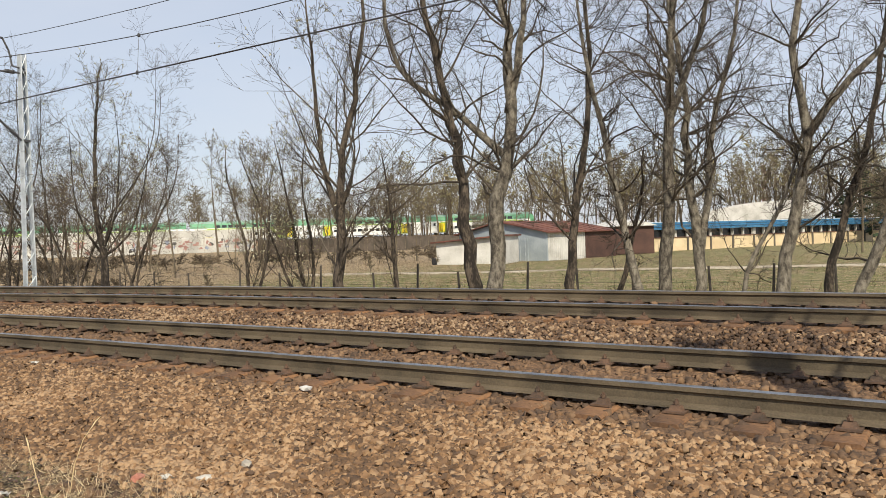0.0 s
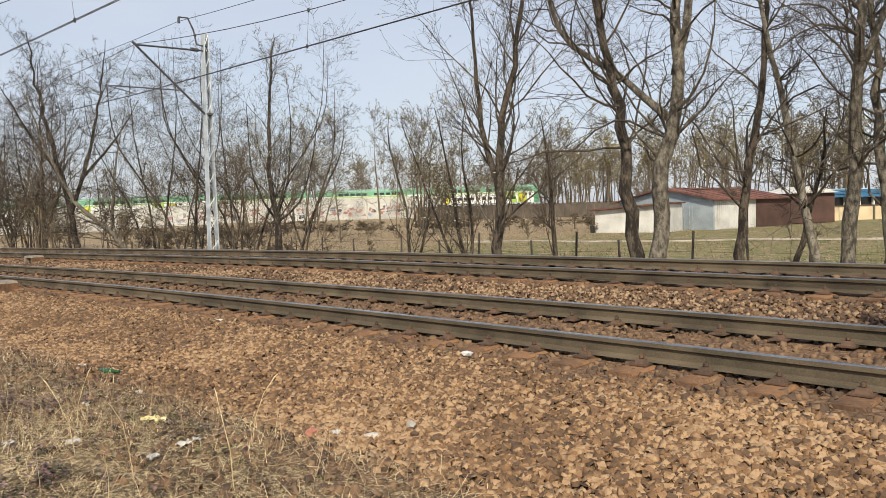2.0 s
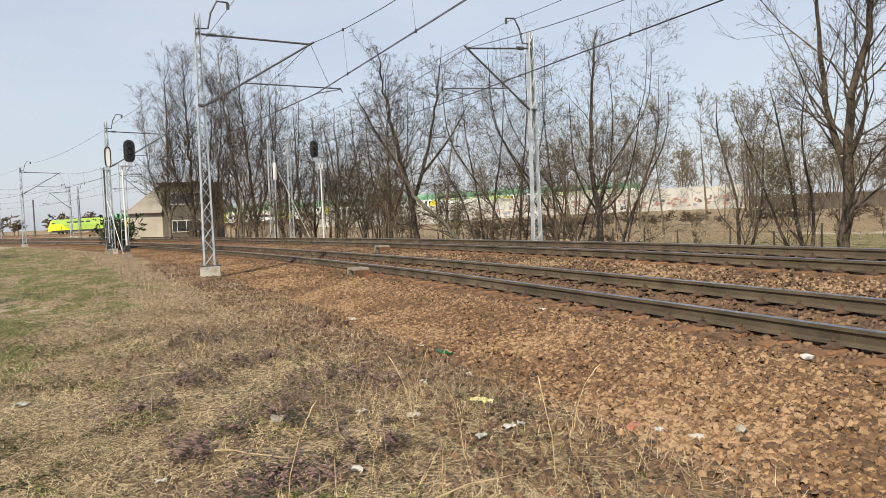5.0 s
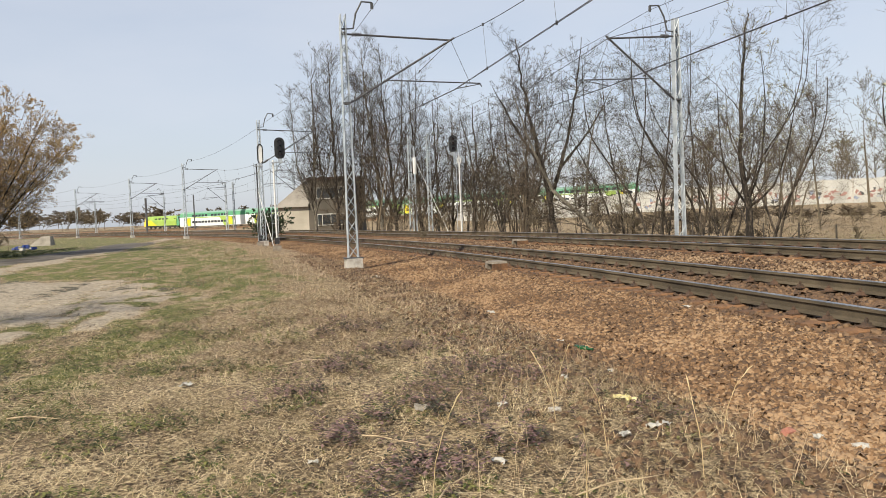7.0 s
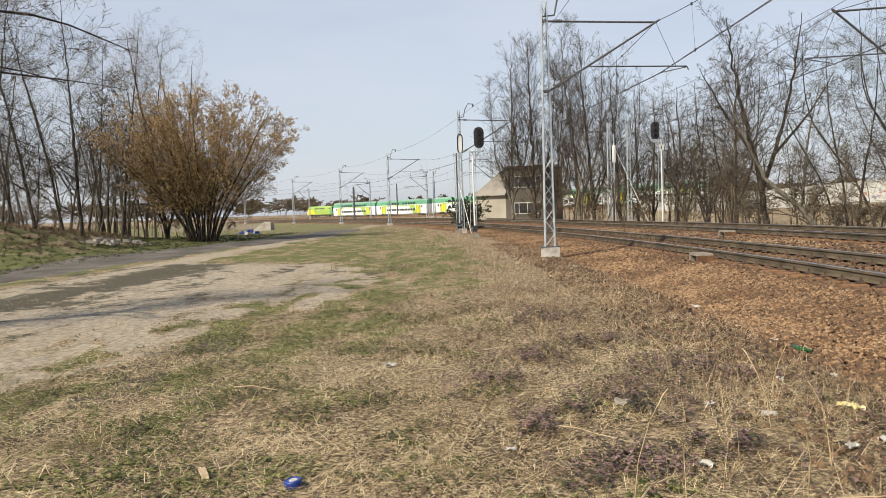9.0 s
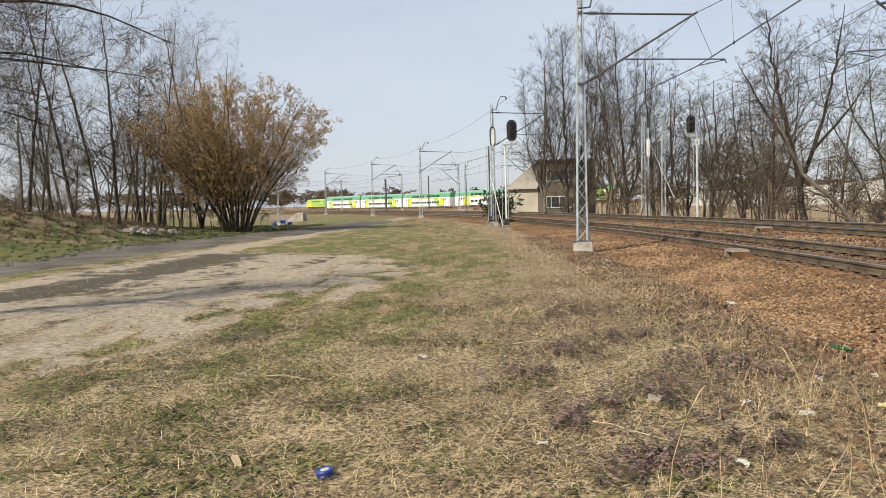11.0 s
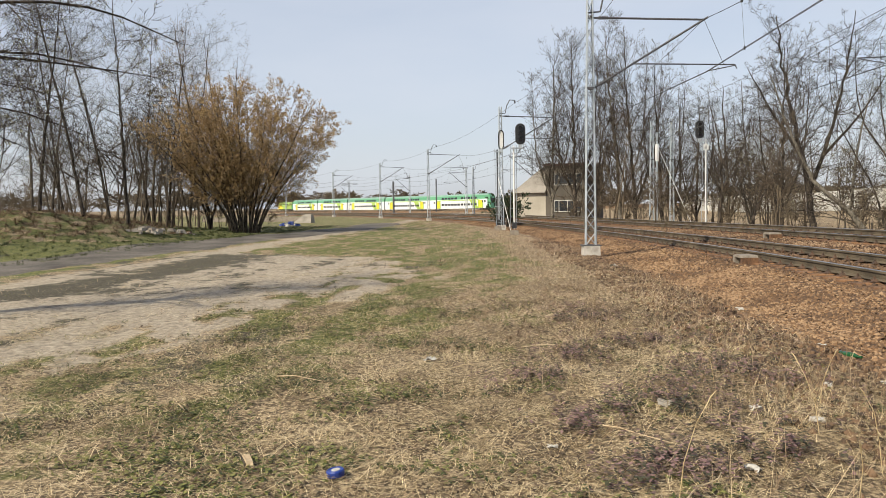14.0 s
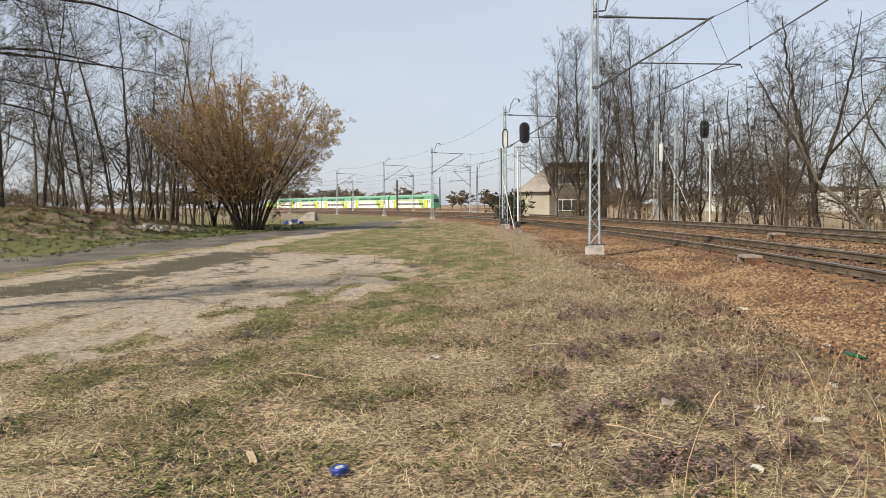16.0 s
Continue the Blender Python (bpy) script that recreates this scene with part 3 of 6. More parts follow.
def stones(name, count, s_range, d_range, size, mat, label, seed, lift=0.0, fall=0.0):
    """Loose broken stones, flat-faced, strewn over the bed. fall: how they thin out along the track."""
    g = np.random.default_rng(seed)
    u = g.random(count)
    s = s_range[0] + (s_range[1] - s_range[0]) * (u ** (1 + fall))
    d = g.uniform(*d_range, count)
    d = d + g.normal(0, 0.12, count)
    w = s / RADIUS
    x, y = CX - (RADIUS + d) * np.sin(w), CY + (RADIUS + d) * np.cos(w)
    z = ground_z(x, y) + lift
    cube = np.array([(-1, -1, -1), (1, -1, -1), (1, 1, -1), (-1, 1, -1), (-1, -1, 1), (1, -1, 1), (1, 1, 1), (-1, 1, 1)], float)
    v = cube[None] * g.uniform(0.6, 1.0, (count, 8, 3))
    v = v * (size * g.uniform(0.55, 1.25, (count, 1, 1))) * np.stack([g.uniform(0.85, 1.25, count), g.uniform(0.65, 1.0, count), g.uniform(0.5, 0.85, count)], -1)[:, None]
    q = g.normal(size=(count, 4)) * np.array([1, 0.45, 0.45, 1])
    q /= np.linalg.norm(q, axis=1)[:, None]
    a, b, c, e = q.T
    R = np.stack([1 - 2 * (c * c + e * e), 2 * (b * c - e * a), 2 * (b * e + c * a), 2 * (b * c + e * a), 1 - 2 * (b * b + e * e), 2 * (c * e - b * a),
                  2 * (b * e - c * a), 2 * (c * e + b * a), 1 - 2 * (b * b + c * c)], -1).reshape(-1, 3, 3)
    v = np.einsum("nij,nkj->nki", R, v) + np.stack([x, y, z], -1)[:, None]
    f = np.array([(4, 5, 6, 7), (0, 1, 5, 4), (1, 2, 6, 5), (2, 3, 7, 6), (3, 0, 4, 7)])
    faces = (np.arange(count)[:, None, None] * 8 + f).reshape(-1, 4)
    me = array_mesh(name, v.reshape(-1, 3), faces, mat)
    return tagged(new(name, me), label, "ballast stones", kind="stuff")


stones("ballast_stones", 50000, (-6, 13), (-2.95, -0.75), 0.030, M["stone"], "broken orange and tan ballast stones on the shoulder", 1, 0.006)
stones("ballast_stones", 19000, (12.4, 75), (-3.0, -0.75), 0.034, M["stone"], "broken orange and tan ballast stones on the shoulder", 2, 0.006, 1.2)
stones("ballast_stones", 9000, (-10, 40), (-0.7, 2.1), 0.036, M["stone_dark"], "dark rusty ballast stones between the rails", 3, 0.004, 0.6)
stones("ballast_stones", 15000, (-10, 40), (2.05, 3.75), 0.030, M["stone_mid"], "broken orange and tan ballast stones between the tracks", 4, 0.02, 0.6)
stones("ballast_stones", 4500, (-12, 50), (3.7, 8.0), 0.045, M["stone_dark"], "dark rusty ballast stones round the far rails", 5, -0.005, 0.5)
stones("ballast_stones", 8000, (-5, 30), (-4.4, -2.7), 0.031, M["stone_dark"], "scattered dark stones at the foot of the ballast", 6, 0.0, 0.3)

# the nearest stones of the shoulder, piece by piece
bed_ = thing("ballast_shoulder", "shoulder of loose orange and tan ballast stones", "ballast", kind="structure")
g_ = np.random.default_rng(40)
kinds_ = []
for k in range(8):
    c = np.array([(-1, -1, -1), (1, -1, -1), (1, 1, -1), (-1, 1, -1), (-1, -1, 1), (1, -1, 1), (1, 1, 1), (-1, 1, 1)]) * g_.uniform(0.6, 1.0, (8, 3)) * np.array([0.038, 0.03, 0.023])
    kinds_.append(Shape().add([tuple(v) for v in c], [(0, 3, 2, 1), (4, 5, 6, 7), (0, 1, 5, 4), (1, 2, 6, 5), (2, 3, 7, 6), (3, 0, 4, 7)]).mesh("stone", M["stone_piece"]))
for k in range(300):
    x, y = g_.uniform(-4.4, -0.2), g_.uniform(3.75, 5.1)
    part("stone", kinds_[k % 8], None, bed_, place=pose(x, y, gz(x, y) + 0.024, g_.uniform(-25, 25), g_.uniform(-25, 25), g_.uniform(0, 360)))

# ---------------------------------------------------------------- masts and wires
def bar(sh, a, b, w, t=None):
    """A square bar from a to b."""
    sh.tube([a, b], w / 2 * 1.3, 4)


def lattice_mast(s, d, height, side, label, arm=3.5, base_z=None, drop=0.0):
    """Lattice catenary mast; side +1 reaches outward, -1 inward, 0 has no arm. Local y points outward."""
    p, w = along(s, d), outward(s)
    z0 = gz(p.x, p.y) if base_z is None else base_z
    rot = math.atan2(w.y, w.x) - math.pi / 2 + (math.pi if side < 0 else 0)
    m = thing("catenary_mast", label, "catenary mast", "masts along the railway", place=Matrix.Translation((p.x, p.y, z0)) @ Matrix.Rotation(rot, 4, "Z"))
    fd = Shape().box((0, 0, 0.08), (0.50, 0.54, 0.46), 0, 0.93)
    part("foundation", fd, M["concrete"], m, "pale concrete block foundation")
    part("base_plate", Shape().box((0, 0, 0.32), (0.46, 0.60, 0.035)), M["iron"], m)
    half = lambda z: 0.155 - 0.08 * z / height
    for k in (-1, 1):
        leg = Shape()
        for e in (-1, 1):
            leg.tube([(e * 0.10, k * half(0), 0.3), (e * 0.10, k * half(height), height)], 0.021, 4)
        leg.add([(e * 0.11, k * (half(z) + o), z) for z in (0.3, height) for e, o in ((-1, 0), (1, 0), (1, 0.014), (-1, 0.014))], [(0, 1, 5, 4), (1, 2, 6, 5), (2, 3, 7, 6), (3, 0, 4, 7), (4, 5, 6, 7), (3, 2, 1, 0)])
        part("leg", leg, M["galvanised"], m)
    lat = Shape()
    n = int(height / 0.40)
    for i in range(n):
        za, zb = 0.35 + (height - 0.4) * i / n, 0.35 + (height - 0.4) * (i + 1) / n
        k = 1 if i % 2 else -1
        for e in (-1, 1):
            bar(lat, (e * 0.10, e * k * half(za), za), (e * 0.10, -e * k * half(zb), zb), 0.021)
    part("lattice", lat, M["galvanised"], m, "zigzag steel bracing")
    if side:
        tip = Vector((0, arm, height - 0.72))
        top = Shape().tube([(0, 0.1, height - 0.60), tip], 0.032, 6)
        a = part("top_tube", top, M["iron"], m, "dark steel bracket tube")
        ins = Shape()
        for i in range(6):
            ins.tube([(0, 0.28 + 0.05 * i, height - 0.605), (0, 0.30 + 0.05 * i, height - 0.605)], 0.065, 8)
        part("insulator", ins, M["iron"], a, "dark ribbed insulator")
        dia = Shape().tube([(0, 0.1, height - 2.75), tip + Vector((0, 0.12, 0.08))], 0.036, 6)
        b = part("diagonal_tube", dia, M["iron"], m, "dark steel strut")
        ins = Shape()
        e = (tip - Vector((0, 0.1, height - 2.75))).normalized()
        for i in range(6):
            q = Vector((0, 0.1, height - 2.75)) + e * (0.2 + 0.05 * i)
            ins.tube([q, q + e * 0.02], 0.065, 8)
        part("insulator", ins, M["iron"], b, "dark ribbed insulator")
        reg = Shape().tube([(0, arm * 0.36, height - 2.02), (0, arm + 0.95, height - 2.10), (0, arm + 1.0, height - 2.22)], 0.022, 5)
        reg.tube([(0, arm + 0.95, height - 2.12), (0, arm + 0.1, height - 2.28)], 0.016, 5)
        part("registration_arm", reg, M["iron"], m, "thin dark steady arm")
        part("stay_wire", Shape().tube([tip, (0, arm + 0.6, height - 2.08)], 0.008, 4), M["wire"], m)
    feed = Shape().tube([(0, -0.05, height - 0.45), (0, 0.32, height - 0.42), (0, 0.42, height + 0.05), (0, 0.62, height + 0.42), (0, 0.95, height + 0.40), (0, 0.98, height + 0.28)], 0.03, 5)
    feed.tube([(0, 0.95, height + 0.2), (0, 0.95, height + 0.38)], 0.05, 6)
    part("feeder_bracket", feed, M["iron"], m, "bent dark feeder bracket")
    for zz in (height - 2.75, height - 0.58):
        part("clamp", Shape().box((0, 0, zz), (2.5 * half(zz), 2.2 * half(zz), 0.06)), M["iron"], m)
    return m, p, z0, w


INNER = [(-7.9, -3.2), (20.4, -3.36), (47.4, -3.3), (84.5, -3.2), (112.5, -3.3), (142.0, -3.2), (172.0, -3.2)]
OUTER = [(-9.0, 7.9), (19.6, 7.9), (52.5, 8.6), (83.0, 8.3), (112.0, 9.7), (137.0, 9.4), (169.0, 10.0)]
PALE = "pale grey lattice catenary mast on a concrete foot"
tips = {1: [], -1: []}
for side, rows in ((1, INNER), (-1, OUTER)):
    for s, d in rows:
        h = 7.92 if side > 0 else 7.8
        m, p, z0, w = lattice_mast(s, d, h, side, PALE if side > 0 else "pale grey lattice mast beside the far track", 3.5 if side > 0 else 2.5)
        arm = 3.5 if side > 0 else 2.5
        base = Vector((p.x, p.y, z0)) + w * side * arm
        tips[side].append((base + Vector((0, 0, h - 0.70)), base + w * side * 0.08 + Vector((0, 0, h - 2.30)), Vector((p.x, p.y, z0 + h + 0.25)) + w * side * 0.97))
lattice_mast(53.2, 10.4, 8.15, 0, "pale grey lattice mast with a white cabinet")
lattice_mast(82.5, 9.9, 8.0, 0, "pale grey lattice mast beside the far track")
lattice_mast(112.5, 11.0, 8.0, 0, "pale grey lattice mast beside the far track")


def catenary(points, label):
    """Messenger wire with droppers and contact wire along one track, and a feeder."""
    t = thing("overhead_line", label, "overhead wire", "wires over the tracks")
    mes, con, feed = Shape(), Shape(), Shape()
    for (a, c, f), (b, e, g) in zip(points[:-1], points[1:]):
        row = []
        for i in range(17):
            k = i / 16
            q = a.lerp(b, k)
            q.z -= 4 * 0.85 * k * (1 - k)
            row.append(q)
        mes.tube(row, 0.011, 4, False)
        for off in (-0.02, 0.02):
            con.tube([c + Vector((off, off, 0)), e + Vector((off, off, 0))], 0.010, 4, False)
        row = []
        for i in range(13):
            k = i / 12
            q = f.lerp(g, k)
            q.z -= 4 * 0.45 * k * (1 - k)
            row.append(q)
        feed.tube(row, 0.010, 4, False)
        for i in range(5):
            k = (i + 0.7) / 5.4
            q = a.lerp(b, k)
            q.z -= 4 * 0.85 * k * (1 - k)
            lo = c.lerp(e, k)
            part("dropper", Shape().tube([q, lo], 0.005, 3), M["wire"], t)
            con.box(lo, (0.04, 0.04, 0.09))
            mes.box(q, (0.05, 0.05, 0.07))
    part("messenger_wire", mes, M["wire"], t)
    part("contact_wire", con, M["wire"], t)
    part("feeder_wire", feed, M["wire"], t)


def beyond(row):
    """One more support behind the camera, so that the wires run on."""
    a, b = row[0], row[1]
    return [tuple(2 * q - r for q, r in zip(a, b))] + row


catenary(beyond(tips[1]), "dark thin catenary wires with droppers over the near track")
catenary(beyond(tips[-1]), "dark thin catenary wires with droppers over the far track")

# ---------------------------------------------------------------- signals
def signal(p, z_base, z_head, turn, label, offset=0.35, plate=False, back=False):
    t = thing("railway_signal", label, "railway signal", "light signals", place=Matrix.Translation((p.x, p.y, z_base)) @ Matrix.Rotation(turn, 4, "Z"))
    h = z_head - z_base
    part("foot", Shape().box((0, 0, 0.05), (0.46, 0.42, 0.40), 0, 0.9), M["box_concrete"], t, "concrete foot")
    part("base_box", Shape().box((0, 0, 0.5), (0.26, 0.26, 0.32), 0, 0.8), M["black"], t, "black cast base")
    part("post", Shape().tube([(0, 0, 0.3), (0, 0, h - 0.55)], 0.045, 8), M["white" if not back else "iron"], t, "pale steel post")
    br = Shape().box((offset / 2, 0, h - 0.68), (abs(offset) + 0.25, 0.3, 0.06))
    br.tube([(0, 0, h - 1.2), (offset, 0, h - 0.72)], 0.03, 5)
    br.box((offset, 0, h - 0.58), (0.2, 0.22, 0.16))
    part("bracket", br, M["galvanised"], t)
    head = Shape()
    ring = []
    for i in range(24):
        w = 2 * math.pi * i / 24
        ring.append(((0.15 if back else 0.27) * math.cos(w), 0.27 * math.sin(w) + (0.29 if math.sin(w) >= 0 else -0.29)))
    n = len(ring)
    head.add([(offset + x, 0.05, h + 0.05 + z) for x, z in ring] + [(offset + x * 0.95, -0.09, h + 0.05 + z * 0.97) for x, z in ring], [tuple(range(n)), tuple(range(2 * n - 1, n - 1, -1))] + [(i, i + n, (i + 1) % n + n, (i + 1) % n) for i in range(n)])
    hd = part("head", head, M["white" if back else "black"], t, "rounded black signal screen" if not back else "white back of a signal screen")
    for k in range(3):
        z = h + 0.05 + 0.3 - 0.3 * k
        lens = Shape().tube([(offset, -0.10, z), (offset, -0.12, z)], 0.10, 12)
        part("lens", lens, M["lamp_glass"], hd, "dark unlit lamp glass")
        hood = Shape()
        arc = [(offset + 0.125 * math.cos(w), z + 0.125 * math.sin(w)) for w in np.linspace(-0.3, math.pi + 0.3, 9)]
        hood.add([(x, -0.09, q) for x, q in arc] + [(x, -0.30, q) for x, q in arc], [(i, i + 1, i + 10, i + 9) for i in range(8)])
        part("hood", hood, M["black"], hd)
    if back:
        part("rim", Shape().tube([(offset + x * 1.04, 0.07, h + 0.05 + z * 1.04) for x, z in ring + ring[:1]], 0.035, 5), M["black"], hd)
    lad = Shape()
    for k in (-0.16, 0.16):
        lad.tube([(k - 0.05, 0.32, 0.3), (k, 0.12, h - 0.5)], 0.014, 4)
    for i in range(9):
        z = 0.5 + (h - 1.2) * i / 9
        lad.tube([(-0.18, 0.30 - 0.02 * i, z), (0.16, 0.30 - 0.02 * i, z)], 0.010, 4)
    part("ladder", lad, M["galvanised"], t)
    if plate:
        pl = part("plate", Shape().box((0.0, -0.08, h - 1.05), (0.30, 0.02, 0.36)), M["white"], t, "white plate with dark marks")
        part("plate_mark", Shape().box((0, -0.095, h - 1.05), (0.05, 0.008, 0.2)), M["black"], pl)
    return t


p = bearing(90.2, 42.0)
signal(p, gz(p.x, p.y), 1.7 + 0.0865 * 42, radians(92), "black three-lamp light signal on a slim pale post", 0.36)
p = bearing(91.35, 50.0)
signal(p, gz(p.x, p.y), 1.7 + 0.0800 * 50, radians(-86), "light signal seen from its pale back with a black rim", -0.25, False, True)
p = bearing(77.0, 52.0)
signal(p, gz(p.x, p.y), 1.7 + 0.0850 * 52, radians(86), "black light signal on a pale post beside the far track", -0.36, True)
# stays and white cabinet by the far masts
part_stay = thing("mast_stay", "slanting white steel stay of a mast", "mast stay")
part("stay_rod", Shape().tube([bearing(80.2, 56, 5.6), bearing(77.6, 53, gz(*bearing(77.6, 53)[:2]))], 0.014, 5), M["white"], part_stay)
stay2 = thing("mast_stay", "slanting pale steel stay beside a signal", "mast stay")
part("stay_rod", Shape().tube([bearing(91.3, 47, 3.3), bearing(90.4, 43, gz(*bearing(90.4, 43)[:2]))], 0.018, 5), M["white"], stay2)
p = bearing(80.2, 58.0)
cab = thing("counterweight", "white counterweight stack hanging on a far mast", "counterweight")
part("weight_stack", Shape().tube([(p.x, p.y, 4.6), (p.x, p.y, 5.8)], 0.13, 8), M["white"], cab)
part("guide_rod", Shape().tube([(p.x, p.y, gz(p.x, p.y)), (p.x, p.y, 6.6)], 0.05, 6), M["galvanised"], cab)
# junction boxes beside the rails
for s, d in ((14.7, -0.55), (23.5, 3.55)):
    o, w = along(s, d, 0), outward(s)
    z = rail_z(d, s) - 0.16
    rz = math.atan2(w.y, w.x)
    b = thing("track_box", "weathered concrete junction box beside a rail", "track box", "boxes beside the rails", place=Matrix.Translation((o.x, o.y, z)) @ Matrix.Rotation(rz, 4, "Z"))
    part("lid", Shape().box((0, 0.05, 0.13), (0.40, 0.60, 0.06), 0, 0.94), M["box_concrete"], b, "weathered concrete lid")
    part("side_block", Shape().box((0, 0.30, 0.0), (0.38, 0.16, 0.22)), M["box_concrete"], b)
    part("side_block", Shape().box((0, -0.22, 0.0), (0.38, 0.14, 0.22)), M["sleeper"], b)

# ---------------------------------------------------------------- trees
class Wood:
    """Branches of one tree as straight pieces: start, end, radii."""
    def __init__(self, seed):
        self.rng = random.Random(seed)
        self.thick, self.thin, self.tips = [], [], []

    def grow(self, p, d, length, r, level, plan):
        """plan: per level (pieces, children, child length share, spread, upward pull, wiggle)."""
        R = self.rng
        pieces, children, share, spread, pull, wig = plan[level]
        last = level == len(plan) - 1
        step = length / pieces
        start_at = 0.35 if level == 0 else 0.12
        spots = sorted(R.uniform(start_at, 1.0) for _ in range(children)) if not last else []
        si = 0
        for i in range(pieces):
            k = i / pieces
            d = (d + Vector((R.gauss(0, wig), R.gauss(0, wig), R.gauss(0, wig) + pull))).normalized()
            q = p + d * step
            ra, rb = r * (1 - 0.86 * k), r * (1 - 0.86 * (i + 1) / pieces)
            (self.thin if last or ra < 0.016 else self.thick).append((p, q, max(ra, 0.0035), max(rb, 0.003)))
            while si < len(spots) and spots[si] <= (i + 1) / pieces:
                at = p.lerp(q, spots[si] * pieces - i)
                az = R.uniform(0, 2 * math.pi)
                side = d.orthogonal().normalized()
                side = Matrix.Rotation(az, 3, d) @ side
                sp = spread * R.uniform(0.7, 1.3)
                nd = (d * math.cos(sp) + side * math.sin(sp)).normalized()
                left = 1 - 0.55 * spots[si]
                self.grow(at, nd, length * share * left * R.uniform(0.6, 1.25), max(ra * 0.46, 0.004), level + 1, plan)
                si += 1
            p = q
        if last:
            self.tips.append(p)

    def meshes(self, bark, twig, thin_scale=1.0):
        def prisms(rows, n, name, mat, k=1.0):
            a = np.array([r[0] for r in rows]), np.array([r[1] for r in rows])
            ra, rb = np.array([r[2] for r in rows]) * k, np.array([r[3] for r in rows]) * k
            d = a[1] - a[0]
            d /= np.linalg.norm(d, axis=1)[:, None] + 1e-9
            ref = np.where(np.abs(d[:, 2:3]) < 0.9, np.array([[0, 0, 1.0]]), np.array([[1.0, 0, 0]]))
            u = np.cross(d, ref)
            u /= np.linalg.norm(u, axis=1)[:, None]
            w = np.cross(d, u)
            ang = np.arange(n) * 2 * math.pi / n
            ring = u[:, None] * np.cos(ang)[None, :, None] + w[:, None] * np.sin(ang)[None, :, None]
            v = np.concatenate([a[0][:, None] + ring * ra[:, None, None], a[1][:, None] + ring * rb[:, None, None]], 1)
            f = np.array([(j, (j + 1) % n, n + (j + 1) % n, n + j) for j in range(n)])
            return array_mesh(name, v.reshape(-1, 3), (np.arange(len(rows))[:, None, None] * 2 * n + f).reshape(-1, 4), mat)
        thick = prisms(self.thick, 6, "limbs", bark) if self.thick else None
        if thick:
            thick.shade_smooth()
        return thick, prisms(self.thin, 3, "twigs", twig, thin_scale) if self.thin else None

    def buds(self, size, share, mat, name="buds", drop=0.25):
        g = np.random.default_rng(7)
        p = np.array([t for t in self.tips])
        p = np.concatenate([p, np.array([a * (1 - k) + b * k for (a, b, *_), k in zip([(np.array(x[0]), np.array(x[1])) for x in self.thin], g.random(len(self.thin)))])])
        p = p[g.random(len(p)) < share]
        n = len(p)
        a, b = g.normal(size=(n, 3)), g.normal(size=(n, 3))
        a /= np.linalg.norm(a, axis=1)[:, None]
        b = np.cross(a, b)
        b /= np.linalg.norm(b, axis=1)[:, None]
        sz = size * g.uniform(0.5, 1.4, (n, 1))
        v = np.stack([p + a * sz, p + b * sz * 0.5, p - a * sz, p - b * sz * 0.5], 1)
        f = np.arange(n)[:, None] * 4 + np.arange(4)
        return array_mesh(name, v.reshape(-1, 3), f, mat)


def tree(base, stems, seed, label, plan, bark="bark_pale", twig="twig", bud=None, group="trees along the railway", name="tree", thin=1.0, bud_size=0.03, bud_share=0.3):
    """stems: (radius, [(sideways, away, up), ...]) in metres from the base; boughs sprout along each of them."""
    t = thing(name, label, "tree" if name != "shrub" else "shrub", group, place=Matrix.Translation(base))
    w = Wood(seed)
    R = w.rng
    right = Vector((base.y, -base.x, 0)).normalized() if Vector((base.x, base.y)).length > 1 else Vector((1, 0, 0))
    away = Vector((base.x, base.y, 0)).normalized()
    trunk = Shape()
    for r, pts in stems:
        q = [right * a + away * b + Vector((0, 0, c)) for a, b, c in pts]
        fine = [Vector(v) for v in spline([tuple(v) for v in q], 0.5)]
        n = len(fine)
        for i in range(1, n - 1):
            fine[i] += Vector((R.gauss(0, 1), R.gauss(0, 1), 0)) * r * 0.16
        rooted = pts[0][2] < 0.3
        rad = [r * 0.70 * (1 - 0.92 * (i / n) ** 0.95) * (1.25 if i == 0 and rooted else 1.0) * R.uniform(0.93, 1.07) for i in range(n)]
        if rooted:
            fine[0] = fine[0] + Vector((0, 0, -0.25))
        trunk.tube(fine, rad, 9)
        long = sum((fine[i + 1] - fine[i]).length for i in range(n - 1))
        boughs = max(int(plan[0][1] * long / 9.0), 9)
        for _ in range(boughs):
            k = R.uniform(plan[0][0], 0.99)
            i = min(int(k * (n - 1)), n - 2)
            d = (fine[i + 1] - fine[i]).normalized()
            az = R.uniform(0, 2 * math.pi)
            side = Matrix.Rotation(az, 3, d) @ d.orthogonal().normalized()
            sp = plan[0][3] * R.uniform(0.7, 1.25)
            w.grow(fine[i], (d * math.cos(sp) + side * math.sin(sp)).normalized(), plan[0][2] * long * (1.15 - 0.7 * k) * R.uniform(0.6, 1.2), min(rad[i] * 0.34, 0.032), 1, plan)
    part("trunk", trunk, M[bark], t, smooth=True)
    limbs, twigs = w.meshes(M["limb" if twig == "twig" else bark], M[twig], thin)
    if limbs:
        tagged(part("limb_mass", limbs, None, t), kind="stuff")
    if twigs:
        tagged(part("crown", twigs, None, t, "bare fine twigs of early spring"), kind="stuff")
    if bud:
        tagged(part("bud_mass", w.buds(bud_size, bud_share, M[bud]), None, t, "small opening buds"), kind="stuff")
    return t


